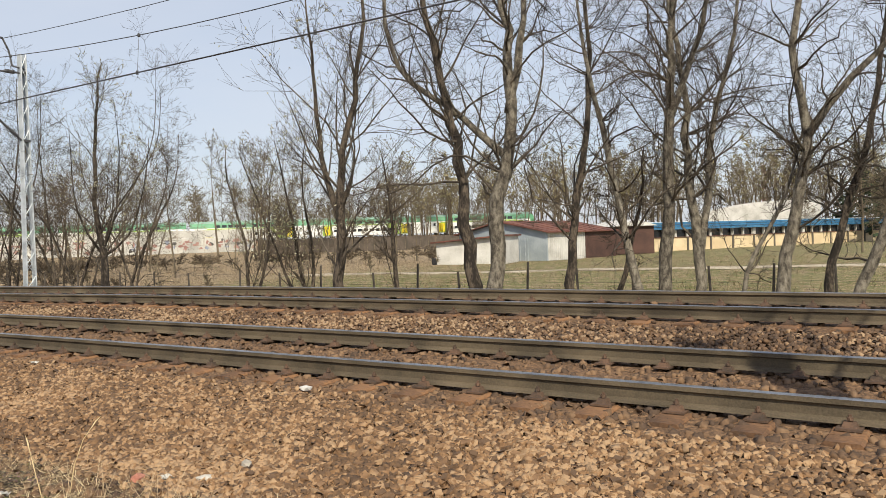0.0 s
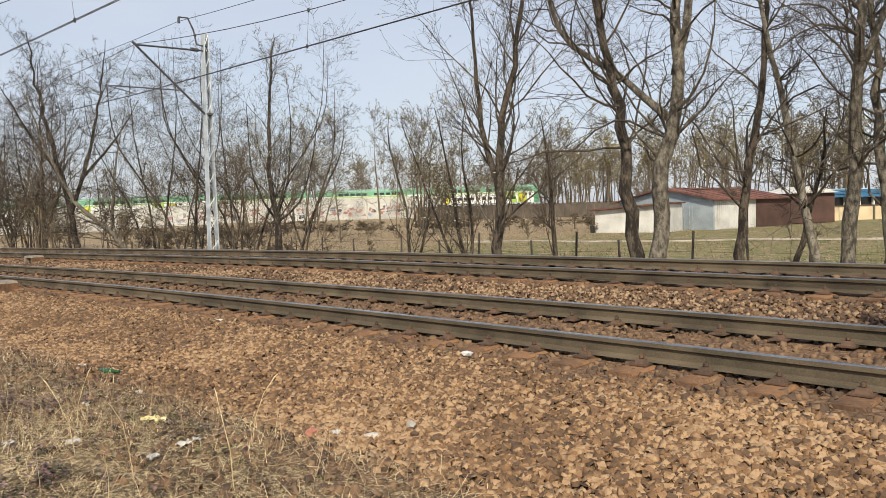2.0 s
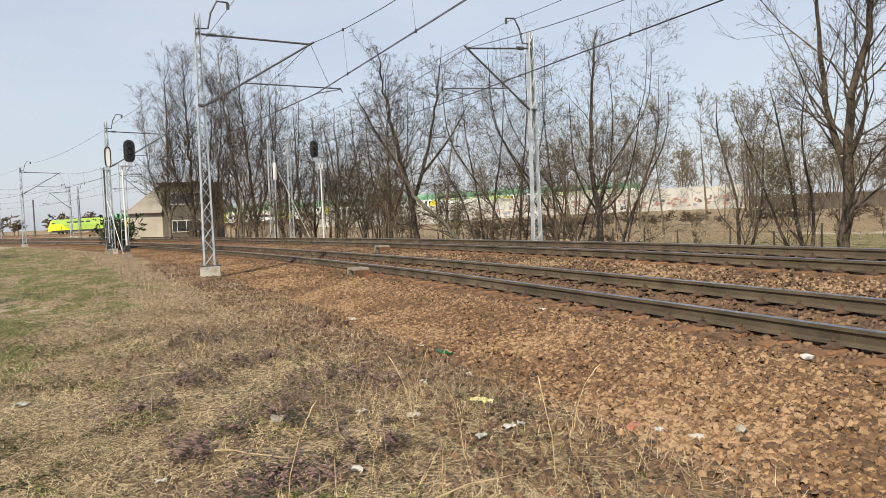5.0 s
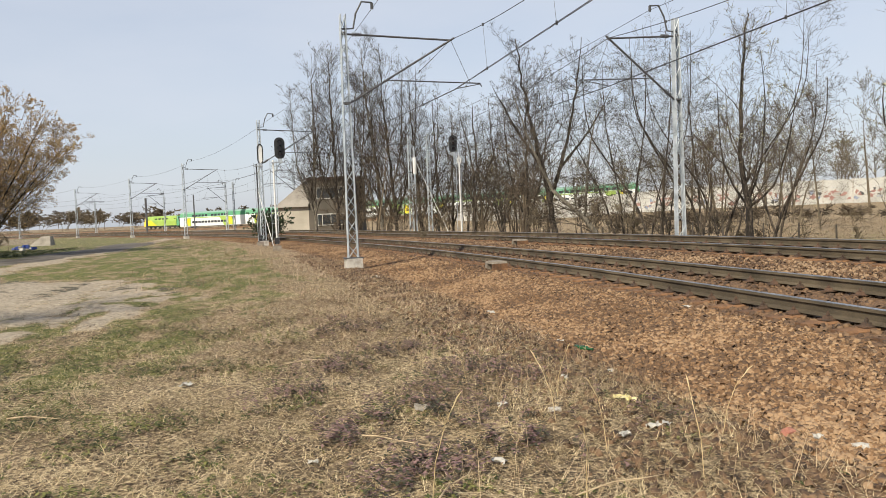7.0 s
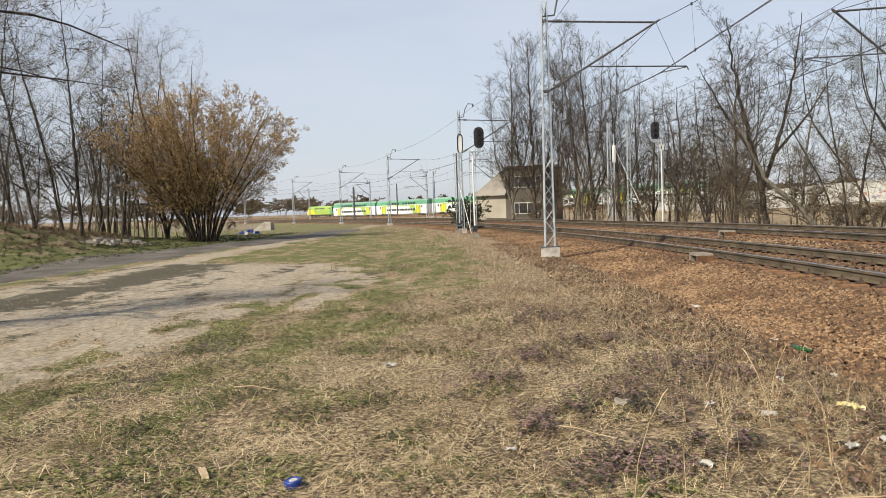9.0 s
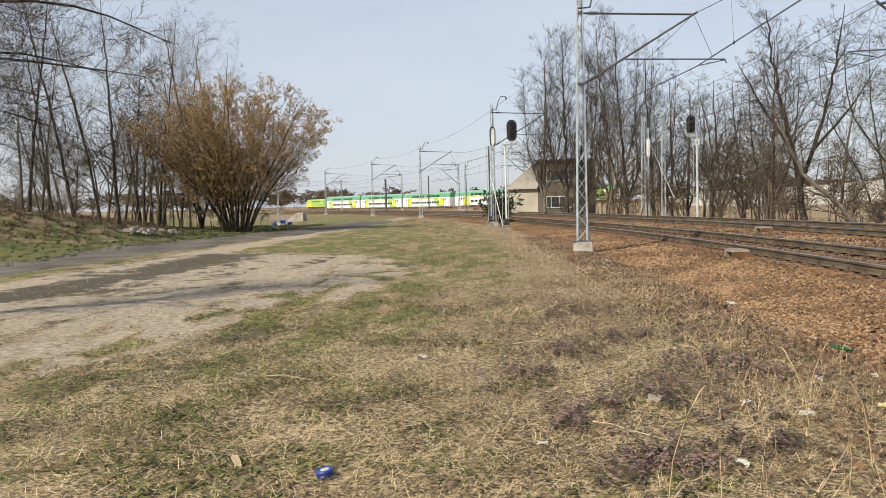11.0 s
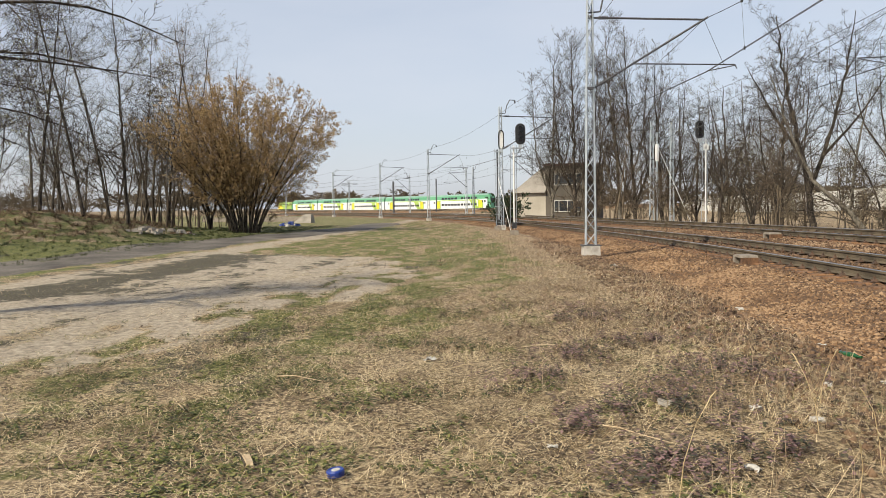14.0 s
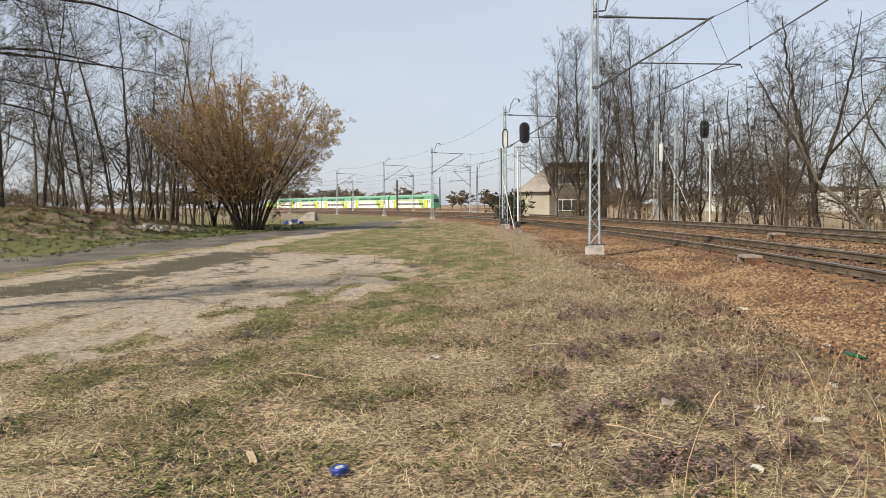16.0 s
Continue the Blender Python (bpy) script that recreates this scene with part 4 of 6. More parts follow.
BIG = [(0.24, 24, 0.36, 0.95, 0, 0), (8, 8, 0.48, 0.85, 0.035, 0.24), (5, 6, 0.5, 0.85, 0.02, 0.28), (1, 0, 0, 0, 0.0, 0.3)]
SLIM = [(0.22, 28, 0.32, 0.95, 0, 0), (7, 10, 0.48, 0.85, 0.04, 0.24), (4, 6, 0.55, 0.85, 0.02, 0.28), (1, 0, 0, 0, 0.02, 0.3)]
BUSHY = [(0.12, 22, 0.40, 0.6, 0, 0), (5, 8, 0.52, 0.65, 0.05, 0.16), (3, 5, 0.6, 0.7, 0.03, 0.2), (1, 0, 0, 0, 0.02, 0.25)]
FARBUSH = [(0.10, 20, 0.40, 0.95, 0, 0), (5, 7, 0.5, 0.8, 0.035, 0.2), (3, 5, 0.55, 0.85, 0.02, 0.25), (1, 0, 0, 0, 0.01, 0.25)]
POPLAR = [(0.12, 24, 0.30, 0.6, 0, 0), (4, 9, 0.5, 0.6, 0.08, 0.14), (2, 5, 0.6, 0.6, 0.05, 0.18), (1, 0, 0, 0, 0.04, 0.2)]


def picture_tree(az, r, k, stems, *rest, **more):
    """A tree at a bearing; its stems in hundredths of the way seen from the path: sideways and up, scaled by k metres."""
    b = bearing(az, r)
    b.z = gz(b.x, b.y) - 0.05
    rows = [(rad, [(u * k, v * k, h * k) for u, v, h in pts]) for rad, pts in stems]
    return tree(b, rows, *rest, **more)


PALE_T = "tall leafless tree with pale spotted bark"
DARK_T = "leafless tree with dark rough bark"
K = 19.5 / 1401
picture_tree(31.2, 19.5, K, [(0.27, [(-8, 0, 0), (-30, 0, 190), (-50, 10, 370), (-82, 10, 520), (-110, 10, 760), (-120, 0, 900)])], 11, DARK_T + " leaning from a shared base", BIG, "bark_dark")
picture_tree(30.6, 19.4, K, [(0.33, [(0, 0, 0), (12, 0, 190), (36, -5, 400), (30, -10, 560), (0, -20, 680), (-25, 0, 880)]), (0.165, [(36, -5, 380), (60, 0, 500), (78, 10, 640), (95, 20, 830)]), (0.15, [(36, 0, 300), (-45, 30, 380), (-160, 40, 480), (-185, 40, 640), (-190, 30, 800)])], 12, "tall forked poplar with pale cracked bark", BIG, "bark_pale")
picture_tree(41.8, 20.5, 20.5 / 1401, [(0.21, [(0, 0, 0), (8, 0, 160), (16, 5, 310), (38, 5, 400), (58, 0, 540), (70, 0, 680)]), (0.13, [(10, 0, 170), (-20, 10, 300), (-30, 10, 450), (-40, 0, 590)])], 13, "bushy leafless tree full of fine dark twigs", BUSHY, "bark_dark", bud="bud")
picture_tree(25.2, 20.0, K, [(0.20, [(0, 0, 0), (14, 0, 190), (38, 0, 350), (48, 10, 450), (40, 10, 620), (50, 0, 760)])], 14, DARK_T, BIG, "bark_dark")
picture_tree(19.7, 20.0, K, [(0.18, [(0, 0, 0), (-36, 0, 150), (-65, 0, 320), (-100, 0, 490), (-110, 0, 680)])], 15, "leaning leafless tree with pale bark", SLIM, "bark_pale")
picture_tree(18.6, 20.0, K, [(0.26, [(0, 0, 0), (10, 0, 210), (18, 0, 420), (26, 0, 600), (20, 0, 820)]), (0.13, [(14, 0, 350), (60, 10, 470), (100, 0, 640), (115, 0, 800)])], 16, PALE_T, BIG, "bark_pale")
picture_tree(16.2, 20.6, K, [(0.21, [(0, 0, 0), (0, 0, 110), (-15, 0, 260), (-20, 10, 420), (-45, 10, 620), (-60, 0, 800)]), (0.15, [(0, 0, 100), (20, 0, 260), (25, 0, 350), (60, 0, 470), (85, 0, 640), (95, 0, 780)])], 17, "forked leafless tree with pale bark", SLIM, "bark_pale")
picture_tree(13.6, 20.0, K, [(0.10, [(0, 0, 0), (10, 0, 90), (60, 0, 190), (95, 0, 290), (110, 0, 420)])], 18, "thin crooked young tree", SLIM, "bark_pale")
picture_tree(11.2, 19.6, K, [(0.25, [(0, 0, 0), (22, 0, 160), (48, 0, 320), (30, 0, 420), (40, 0, 560), (60, 0, 800)]), (0.15, [(48, 0, 315), (110, 0, 400), (180, 0, 470), (230, 0, 560)])], 19, PALE_T + ", forked", BIG, "bark_pale")
picture_tree(8.3, 19.8, K, [(0.17, [(0, 0, 0), (6, 0, 110), (40, 0, 220), (62, 0, 310), (90, 0, 480), (95, 0, 700)])], 20, DARK_T, SLIM, "bark_dark")
picture_tree(7.4, 19.2, K, [(0.20, [(0, 0, 0), (40, 0, 110), (85, 0, 230), (130, 0, 380), (160, 0, 560)])], 21, "leaning leafless tree with pale bark", BIG, "bark_pale")
picture_tree(22.3, 21.5, K, [(0.12, [(0, 0, 0), (25, 0, 90), (60, 0, 220), (70, 0, 330)])], 22, "thin crooked young tree", SLIM, "bark_dark")
picture_tree(37.6, 21.0, K, [(0.12, [(0, 0, 0), (0, 0, 120), (-10, 0, 250), (-20, 0, 330)])], 23, "small bushy leafless tree", BUSHY, "bark_dark")
picture_tree(43.9, 23.0, 23 / 1401, [(0.10, [(0, 0, 0), (-15, 0, 100), (-30, 0, 220), (-50, 0, 320)]), (0.09, [(4, 0, 0), (10, 0, 120), (-5, 0, 250), (10, 0, 340)]), (0.08, [(-5, 0, 0), (-50, 0, 120), (-90, 0, 240), (-110, 0, 300)])], 24, "bushy young trees with opening buds", BUSHY, "bark_dark", bud="bud")
picture_tree(48.0, 27.0, 27 / 1401, [(0.10, [(0, 0, 0), (-5, 0, 120), (-30, 0, 230), (-30, 0, 290)]), (0.09, [(6, 0, 0), (35, 0, 110), (40, 0, 220), (60, 0, 280)])], 25, "bushy young trees with opening buds", BUSHY, "bark_dark", bud="bud")
picture_tree(57.2, 25.5, 25.5 / 1401, [(0.17, [(0, 0, 0), (-4, 0, 70), (-8, 0, 110), (-12, 0, 200), (-6, 0, 330), (4, 0, 390)]), (0.06, [(-4, 0, 75), (35, 0, 110), (62, 0, 190), (72, 0, 270)]), (0.055, [(-6, 0, 80), (-40, 0, 150), (-48, 0, 280)]), (0.05, [(-4, 0, 85), (18, 0, 150), (25, 0, 250), (20, 0, 330)])], 26, "low forked tree with rough dark bark", BUSHY, "bark_dark", bud="bud")
for i, (az, r, h, n) in enumerate(((60.0, 36, 9.6, 3), (62.4, 38, 9.8, 3), (65.2, 37, 9.2, 3), (58.6, 35, 9.8, 3), (74.0, 46, 8.5, 3), (55.4, 31, 7.0, 3), (63.2, 34, 8.6, 2))):
    R_ = random.Random(100 + i)
    st = []
    for k in range(n):
        a, b = R_.uniform(-0.38, 0.38), R_.uniform(-0.3, 0.3)
        st.append((R_.uniform(0.06, 0.10), [(k * 0.25 - 0.4, R_.uniform(-.3, .3), 0), (k * 0.25 - 0.4 + a * h * 0.3, b * h * 0.3, h * 0.3), (k * 0.25 - 0.4 + a * h * 0.9, b * h * 0.7, h * 0.65), (k * 0.25 - 0.4 + a * h, b * h, h * R_.uniform(0.85, 1.05))]))
    b = bearing(az, r)
    b.z = gz(b.x, b.y) - 0.05
    tree(b, st, 200 + i, "clump of bare grey-brown stems with first buds", FARBUSH, "bark_dark", bud="bud" if i % 2 == 0 else None, bud_size=0.024)
# wide open-crowned tree, leaning tree and poplars behind the signals
picture_tree(70.4, 44.0, 44 / 1401, [(0.26, [(0, 0, 0), (-4, 0, 90), (-26, 0, 190), (-45, 5, 290), (-55, 0, 370)]), (0.17, [(-5, 0, 85), (28, 0, 190), (48, 5, 290), (58, 0, 365)]), (0.14, [(-14, 0, 140), (-62, 0, 220), (-98, 0, 290)]), (0.12, [(12, 0, 140), (70, 0, 210), (104, 0, 270)])], 41, "wide open-crowned leafless tree with dark limbs", BIG, "bark_dark", thin=1.4)
picture_tree(76.2, 56.0, 56 / 1401, [(0.2, [(0, 0, 0), (6, 0, 80), (2, 0, 150), (-14, 0, 225)]), (0.13, [(4, 0, 70), (36, 0, 140), (52, 0, 195)]), (0.12, [(4, 0, 75), (-30, 0, 140), (-50, 0, 190)])], 42, "round-crowned dark leafless tree behind the signal", BIG, "bark_dark", thin=1.5)
picture_tree(66.6, 40.0, 40 / 1401, [(0.22, [(0, 0, 0), (-40, 0, 60), (-90, 0, 110), (-130, 0, 200), (-160, 0, 290)]), (0.12, [(-40, 0, 60), (-30, 0, 160), (-10, 0, 260)])], 40, "leaning leafless tree with pale lit limbs", BUSHY, "bark_pale")
for i, (az, r, h, rad) in enumerate(((87.4, 72, 15.0, 0.22), (85.8, 70, 15.5, 0.25), (84.4, 74, 14.0, 0.2), (82.6, 68, 16.5, 0.26), (81.6, 66, 16.0, 0.24), (79.8, 64, 13.0, 0.2), (78.6, 66, 11.5, 0.2), (77.6, 62, 10.0, 0.18), (75.4, 60, 10.5, 0.2), (74.0, 62, 11.0, 0.18), (72.2, 52, 11.5, 0.2))):
    R_ = random.Random(300 + i)
    a = R_.uniform(-0.08, 0.08)
    st = [(rad, [(0, 0, 0), (a * h * 0.3, 0, h * 0.35), (a * h * 0.8, 0, h * 0.7), (a * h, 0, h)]), (rad * 0.6, [(a * h * 0.12, 0, h * 0.12), (h * 0.10, 0.5, h * 0.45), (h * 0.13, 0.6, h * 0.9)]), (rad * 0.55, [(a * h * 0.1, 0, h * 0.1), (-h * 0.09, -0.4, h * 0.4), (-h * 0.12, -0.5, h * 0.85)])]
    b = bearing(az, r)
    b.z = gz(b.x, b.y) - 0.05
    tree(b, st, 320 + i, "tall upright leafless poplar behind the signals" if h > 12 else "leafless round-crowned tree behind the far track", POPLAR if h > 12 else FARBUSH, "bark_pale" if i % 3 == 0 else "bark_dark", bud="bud" if i % 3 == 1 else None, thin=1.5)
# wood beyond the road
for i, (az, r, h, rad) in enumerate(((126.5, 40, 12.5, 0.20), (124.5, 44, 13.5, 0.2), (122.2, 46, 13.0, 0.18), (120.8, 52, 12.5, 0.16), (119.6, 48, 13.5, 0.2), (118.0, 55, 14.0, 0.17), (116.9, 50, 13.5, 0.22), (115.8, 58, 13.0, 0.16), (114.4, 60, 14.5, 0.2), (113.0, 66, 15.5, 0.2), (111.6, 64, 15.6, 0.30), (110.2, 68, 16.0, 0.2), (128.5, 36, 12.0, 0.2), (121.5, 60, 13, 0.2))):
    R_ = random.Random(400 + i)
    a = R_.uniform(-0.2, 0.2)
    rad *= 0.75
    st = [(rad, [(0, 0, 0), (a * h * 0.3, 0, h * 0.35), (a * h * 0.7, 0, h * 0.7), (a * h, 0, h)])]
    if i % 2:
        st.append((rad * 0.7, [(0, 0, 0.1), (-h * 0.06, 0, h * 0.4), (-h * 0.16, 0, h * 0.85)]))
    if i == 10:
        st += [(rad * 0.7, [(0, 0, 0.2), (-h * 0.10, 0.4, h * 0.4), (-h * 0.17, 0.6, h * 0.86)]), (rad * 0.7, [(0, 0, 0.2), (h * 0.10, 0.4, h * 0.4), (h * 0.16, 0.6, h * 0.88)])]
    b = bearing(az, r)
    b.z = gz(b.x, b.y) - 0.05
    tree(b, st, 420 + i, "slim leafless tree at the edge of the wood" if i != 10 else "tall round-crowned willow with orange-brown catkins", FARBUSH, "bark_dark", "twig_willow" if i == 10 else "twig", "catkin" if i == 10 else "bud" if i % 2 else None, bud_size=0.032, bud_share=0.6, group="trees beyond the road", thin=1.1)
# near tree beside the path, whose long boughs hang into view
b = bearing(133.5, 15.5)
b.z = gz(b.x, b.y) - 0.05
tree(b, [(0.3, [(0, 0, 0), (0.3, 0, 2.5), (0.2, 0, 5), (0, 0, 9)]), (0.05, [(0.2, 0, 3.6), (2.0, 0.3, 4.35), (4.6, 1.2, 4.5), (6.4, 2.2, 4.55)]), (0.04, [(0.2, 0, 3.0), (2.2, 0.8, 4.0), (4.3, 1.8, 3.9)]), (0.035, [(0.2, 0, 2.4), (2.0, 0.8, 3.2), (3.7, 1.4, 2.7)]), (0.035, [(0.2, 0, 4.6), (1.8, 0.3, 6.0), (4.2, 0.8, 6.6)]), (0.07, [(0.2, 0, 3.9), (2.0, -0.4, 5.0), (3.8, -0.8, 5.2), (5.4, -1.0, 4.7)]), (0.06, [(0.2, 0, 3.2), (1.8, -0.2, 4.2), (3.2, 0.2, 4.5), (4.6, 0.4, 4.3)]), (0.05, [(0.2, 0, 2.6), (1.6, 0.2, 3.5), (3.0, 0.6, 3.5), (4.2, 0.8, 3.1)])], 460, "large dark tree with long drooping boughs beside the path", [(0.24, 26, 0.36, 0.95, 0, 0)] + BIG[1:], "bark_dark", group="trees beyond the road", bud="bud", bud_size=0.018)

# willow bush
b = bearing(109.2, 56.0)
b.z = gz(b.x, b.y) - 0.05
R_ = random.Random(5)
st = []
for k in range(54):
    w_ = R_.uniform(-1, 1)
    v_ = R_.uniform(-1, 1)
    h = R_.uniform(8.8, 11.2) * (1 - 0.2 * abs(w_))
    lean = w_ * 6.5
    st.append((R_.uniform(0.045, 0.085), [(w_ * 0.8, v_ * 0.6, 0), (w_ * 1.8, v_ * 1.3, h * 0.25), (lean * 0.65, v_ * 2.6, h * 0.6), (lean, v_ * 3.6, h * (1.0 - 0.12 * w_ * w_))]))
WILLOW = [(0.20, 20, 0.30, 0.6, 0, 0), (4, 6, 0.55, 0.6, 0.05, 0.13), (2, 5, 0.55, 0.6, 0.02, 0.16), (1, 0, 0, 0, 0.0, 0.2)]
tree(b, st, 470, "broad many-stemmed willow with orange-brown catkins", WILLOW, "bark_dark", "twig_willow", "catkin", "trees beyond the road", thin=1.3, bud_size=0.05, bud_share=0.98)

# evergreen shrub by the signal
b = bearing(90.8, 62.0)
b.z = gz(b.x, b.y)
w = Wood(9)
for k in range(26):
    w.grow(Vector((w.rng.gauss(0, 0.4), w.rng.gauss(0, 0.4), 0)), Vector((w.rng.gauss(0, 0.4), w.rng.gauss(0, 0.4), 1)).normalized(), 2.6, 0.05, 1, [(0,), (5, 7, 0.4, 0.7, 0.05, 0.15), (3, 4, 0.5, 0.7, 0.0, 0.2), (2, 0, 0, 0, 0, 0.2)])
sb = thing("shrub", "dark evergreen shrub beside the signal", "shrub", place=Matrix.Translation(b))
limbs, twigs = w.meshes(M["bark_dark"], M["evergreen"])
part("stems", limbs, None, sb)
part("twigs", twigs, None, sb)
part("foliage", w.buds(0.09, 1.0, M["evergreen"], "foliage"), None, sb, "dense dark green leaves")


def far_wood(name, spots, label, seed, tone="far_twig", bud="far_bud", thin=3.5, leaf=1.0, low=False, wide=1.15):
    """A far stand of bare trees, joined."""
    kinds = []
    for k in range(4):
        w = Wood(seed + k)
        lean = w.rng.uniform(-0.05, 0.05)
        for stem in range(1 + k % 2):
            habit = [(4, 12, 0.42, 0.6, 0.02, 0.05), (2, 6, 0.6, 0.6, 0.07, 0.16), (1, 0, 0, 0, 0, 0.2)] if low else [(5, 12, 0.40, 0.6, 0.02, 0.05), (3, 5, 0.55, 0.65, 0.06, 0.16), (1, 3, 0.7, 0.75, 0.05, 0.2), (1, 0, 0, 0, 0, 0.2)]
            w.grow(Vector((stem * 0.05, 0, -0.03)), Vector((lean + stem * 0.12, lean, 1)).normalized(), 0.95, 0.012, 0, habit)
        rows = w.thick + w.thin
        kinds.append((np.array([[*r[0], *r[1]] for r in rows]), np.array([[r[2], r[3]] for r in rows]), np.array([list(q) for q in w.tips])))
    g = np.random.default_rng(seed)
    vs, fs, bv = [], [], []
    n0 = 0
    for x, y, h in spots:
        seg, rad, tip = kinds[g.integers(4)]
        a = g.uniform(0, 6.28)
        rot = np.array([[math.cos(a), -math.sin(a), 0], [math.sin(a), math.cos(a), 0], [0, 0, 1]]) * h * np.array([wide, wide, 1])[:, None]
        o = np.array([x, y, gz(x, y)])
        p, q = seg[:, :3] @ rot.T + o, seg[:, 3:] @ rot.T + o
        d = q - p
        u = np.cross(d, g.normal(size=3))
        u /= np.linalg.norm(u, axis=1)[:, None] + 1e-9
        w2 = np.cross(d, u)
        w2 /= np.linalg.norm(w2, axis=1)[:, None] + 1e-9
        rr = np.maximum(np.where(rad < 0.0046, 0.0, rad * h), 0.006 * thin)
        for j in range(3):
            c, s = math.cos(j * 2.094), math.sin(j * 2.094)
            vs.append(p + (u * c + w2 * s) * rr[:, :1])
            vs.append(q + (u * c + w2 * s) * rr[:, 1:])
        m = len(p)
        i = np.arange(m) + n0
        for j in range(3):
            k = (j + 1) % 3
            fs.append(np.stack([i + 2 * j * m, i + 2 * k * m, i + (2 * k + 1) * m, i + (2 * j + 1) * m], -1))
        n0 += 6 * m
        t = tip @ rot.T + o
        t = t[g.random(len(t)) < 0.8]
        e, f2 = g.normal(size=t.shape) * 0.008 * h * leaf, g.normal(size=t.shape) * 0.004 * h * leaf
        bv.append(np.stack([t + e, t + f2, t - e, t - f2], 1).reshape(-1, 3))
    ob = tagged(new(name, array_mesh(name, np.concatenate(vs), np.concatenate(fs), M[tone])), label, "woodland", kind="stuff")
    bv = np.concatenate(bv)
    tagged(part("crowns", array_mesh("crowns", bv, np.arange(len(bv)).reshape(-1, 4), M[bud]), None, ob), kind="stuff")
    return ob


g_ = np.random.default_rng(21)


def stand(count, az, r, h):
    """Places of trees between two bearings, two distances and two heights."""
    return [(*bearing(a, q)[:2], k) for a, q, k in zip(g_.uniform(*az, count), g_.uniform(*r, count), g_.uniform(*h, count))]


far_wood("far_woodland", stand(105, (-6, 52), (205, 290), (12, 21)), "grey-brown bare woodland behind the far line", 500, thin=9, leaf=1.3, low=True)
far_wood("mid_woodland", stand(46, (30, 80), (138, 175), (9, 14)), "slender bare trees with pale buds beside the noise barrier", 510, thin=3)
far_wood("shed_woodland", stand(120, (0, 38), (165, 205), (12, 21)), "bare grey-brown woodland behind the sheds", 590, thin=5, leaf=1.7, low=True, wide=0.9)
sl_ = [(a, r) for a, r in zip(g_.uniform(36, 61, 24), g_.uniform(62, 118, 24))]
far_wood("slender_woodland", [(*bearing(a, r)[:2], (0.125 * r + 1.5) * k) for (a, r), k in zip(sl_, g_.uniform(0.65, 1.1, 24))], "slender bare trees with pale buds beyond the meadow", 580, thin=2.4, leaf=0.5)
far_wood("thicket", stand(44, (34, 88), (32, 75), (0.8, 1.7)), "low brown thicket of bare shoots behind the far track", 520, thin=1.2, low=True)
far_wood("meadow_hedge", stand(100, (33, 67), (74, 88), (0.9, 1.7)), "dark brown bramble hedge along the meadow", 525, "brush", "brush", thin=3.0, leaf=3.0, low=True, wide=3.2)
far_wood("horizon_woodland", stand(95, (60, 98), (290, 350), (4, 8.5)) + stand(80, (98, 128), (620, 720), (8, 16)), "hazy bare woodland on the horizon", 530, "far_twig", "far_twig", thin=30, leaf=7.0, low=True, wide=3.2)
far_wood("signal_thicket", stand(26, (70, 86), (58, 80), (4, 8)) + stand(12, (57, 74), (40, 62), (3, 6)), "tangle of bare branches behind the far track", 550, "brush", thin=2.0, leaf=0.35, low=True, wide=1.3)
far_wood("signal_brush", stand(52, (66, 86.5), (50, 80), (1.4, 3.6)) + stand(16, (56, 68), (34, 60), (0.8, 1.8)), "dense brown brush below the trees", 555, "brush", "brush", thin=1.8, leaf=1.2, low=True, wide=1.7)
far_wood("shed_thicket", stand(28, (2, 50), (66, 130), (4, 9)), "bare bushes and young trees among the sheds", 560, thin=2.6, leaf=0.5)
far_wood("tall_road_wood", stand(14, (110, 130), (60, 90), (8, 12.5)), "bare trees of the wood beyond the road", 570, "twig", thin=1.6, leaf=0.3)
far_wood("road_thicket", stand(46, (110, 130), (54, 100), (3, 8)) + stand(44, (107, 130), (60, 80), (1.4, 3.2)), "dense bare undergrowth in the wood beyond the road", 540, "brush", "brush", thin=2.0, leaf=0.5, low=True, wide=1.5)


def spruce(az, r, h, seed):
    """A dark conifer: straight trunk and drooping tiers of needle sprays."""
    b = bearing(az, r)
    t = thing("spruce", "dark green spruce behind the workshop", "tree", "spruces behind the workshop", place=Matrix.Translation((b.x, b.y, gz(b.x, b.y) - 0.1)))
    part("trunk", Shape().tube([(0, 0, 0), (0, 0, h * 0.5), (0, 0, h)], [h * 0.018, h * 0.012, 0.03], 8), M["bark_dark"], t)
    R = random.Random(seed)
    boughs, spray = Shape(), Shape()
    for k in range(150):
        z = h * (0.10 + 0.88 * (k / 150) ** 0.85)
        reach = (h - z) * 0.27 * R.uniform(0.65, 1.15) + 0.3
        a = R.uniform(0, 6.283)
        d = Vector((math.cos(a), math.sin(a), 0))
        side = Vector((-d.y, d.x, 0))
        pts = [Vector((0, 0, z)) + d * reach * q + Vector((0, 0, -reach * 0.34 * q * q + 0.12 * reach * q)) for q in (0, 0.5, 1)]
        boughs.tube(pts, [0.05, 0.035, 0.01], 3, False)
        for q in range(9):
            f = R.uniform(0.15, 1.0)
            c = pts[0].lerp(pts[1], f * 2) if f < 0.5 else pts[1].lerp(pts[2], f * 2 - 1)
            u = (side * R.choice((-1, 1)) + d * 0.6 + Vector((0, 0, R.uniform(-0.9, -0.1)))).normalized() * reach * R.uniform(0.18, 0.34)
            v = d * reach * 0.09 + Vector((0, 0, 0.06))
            spray.add([tuple(c - v), tuple(c + v), tuple(c + u + v * 0.3), tuple(c + u - v * 0.3)], [(0, 1, 2, 3)])
    part("boughs", boughs, M["bark_dark"], t)
    tagged(part("needles", spray, M["evergreen"], t, "drooping dark green needles"), kind="stuff")


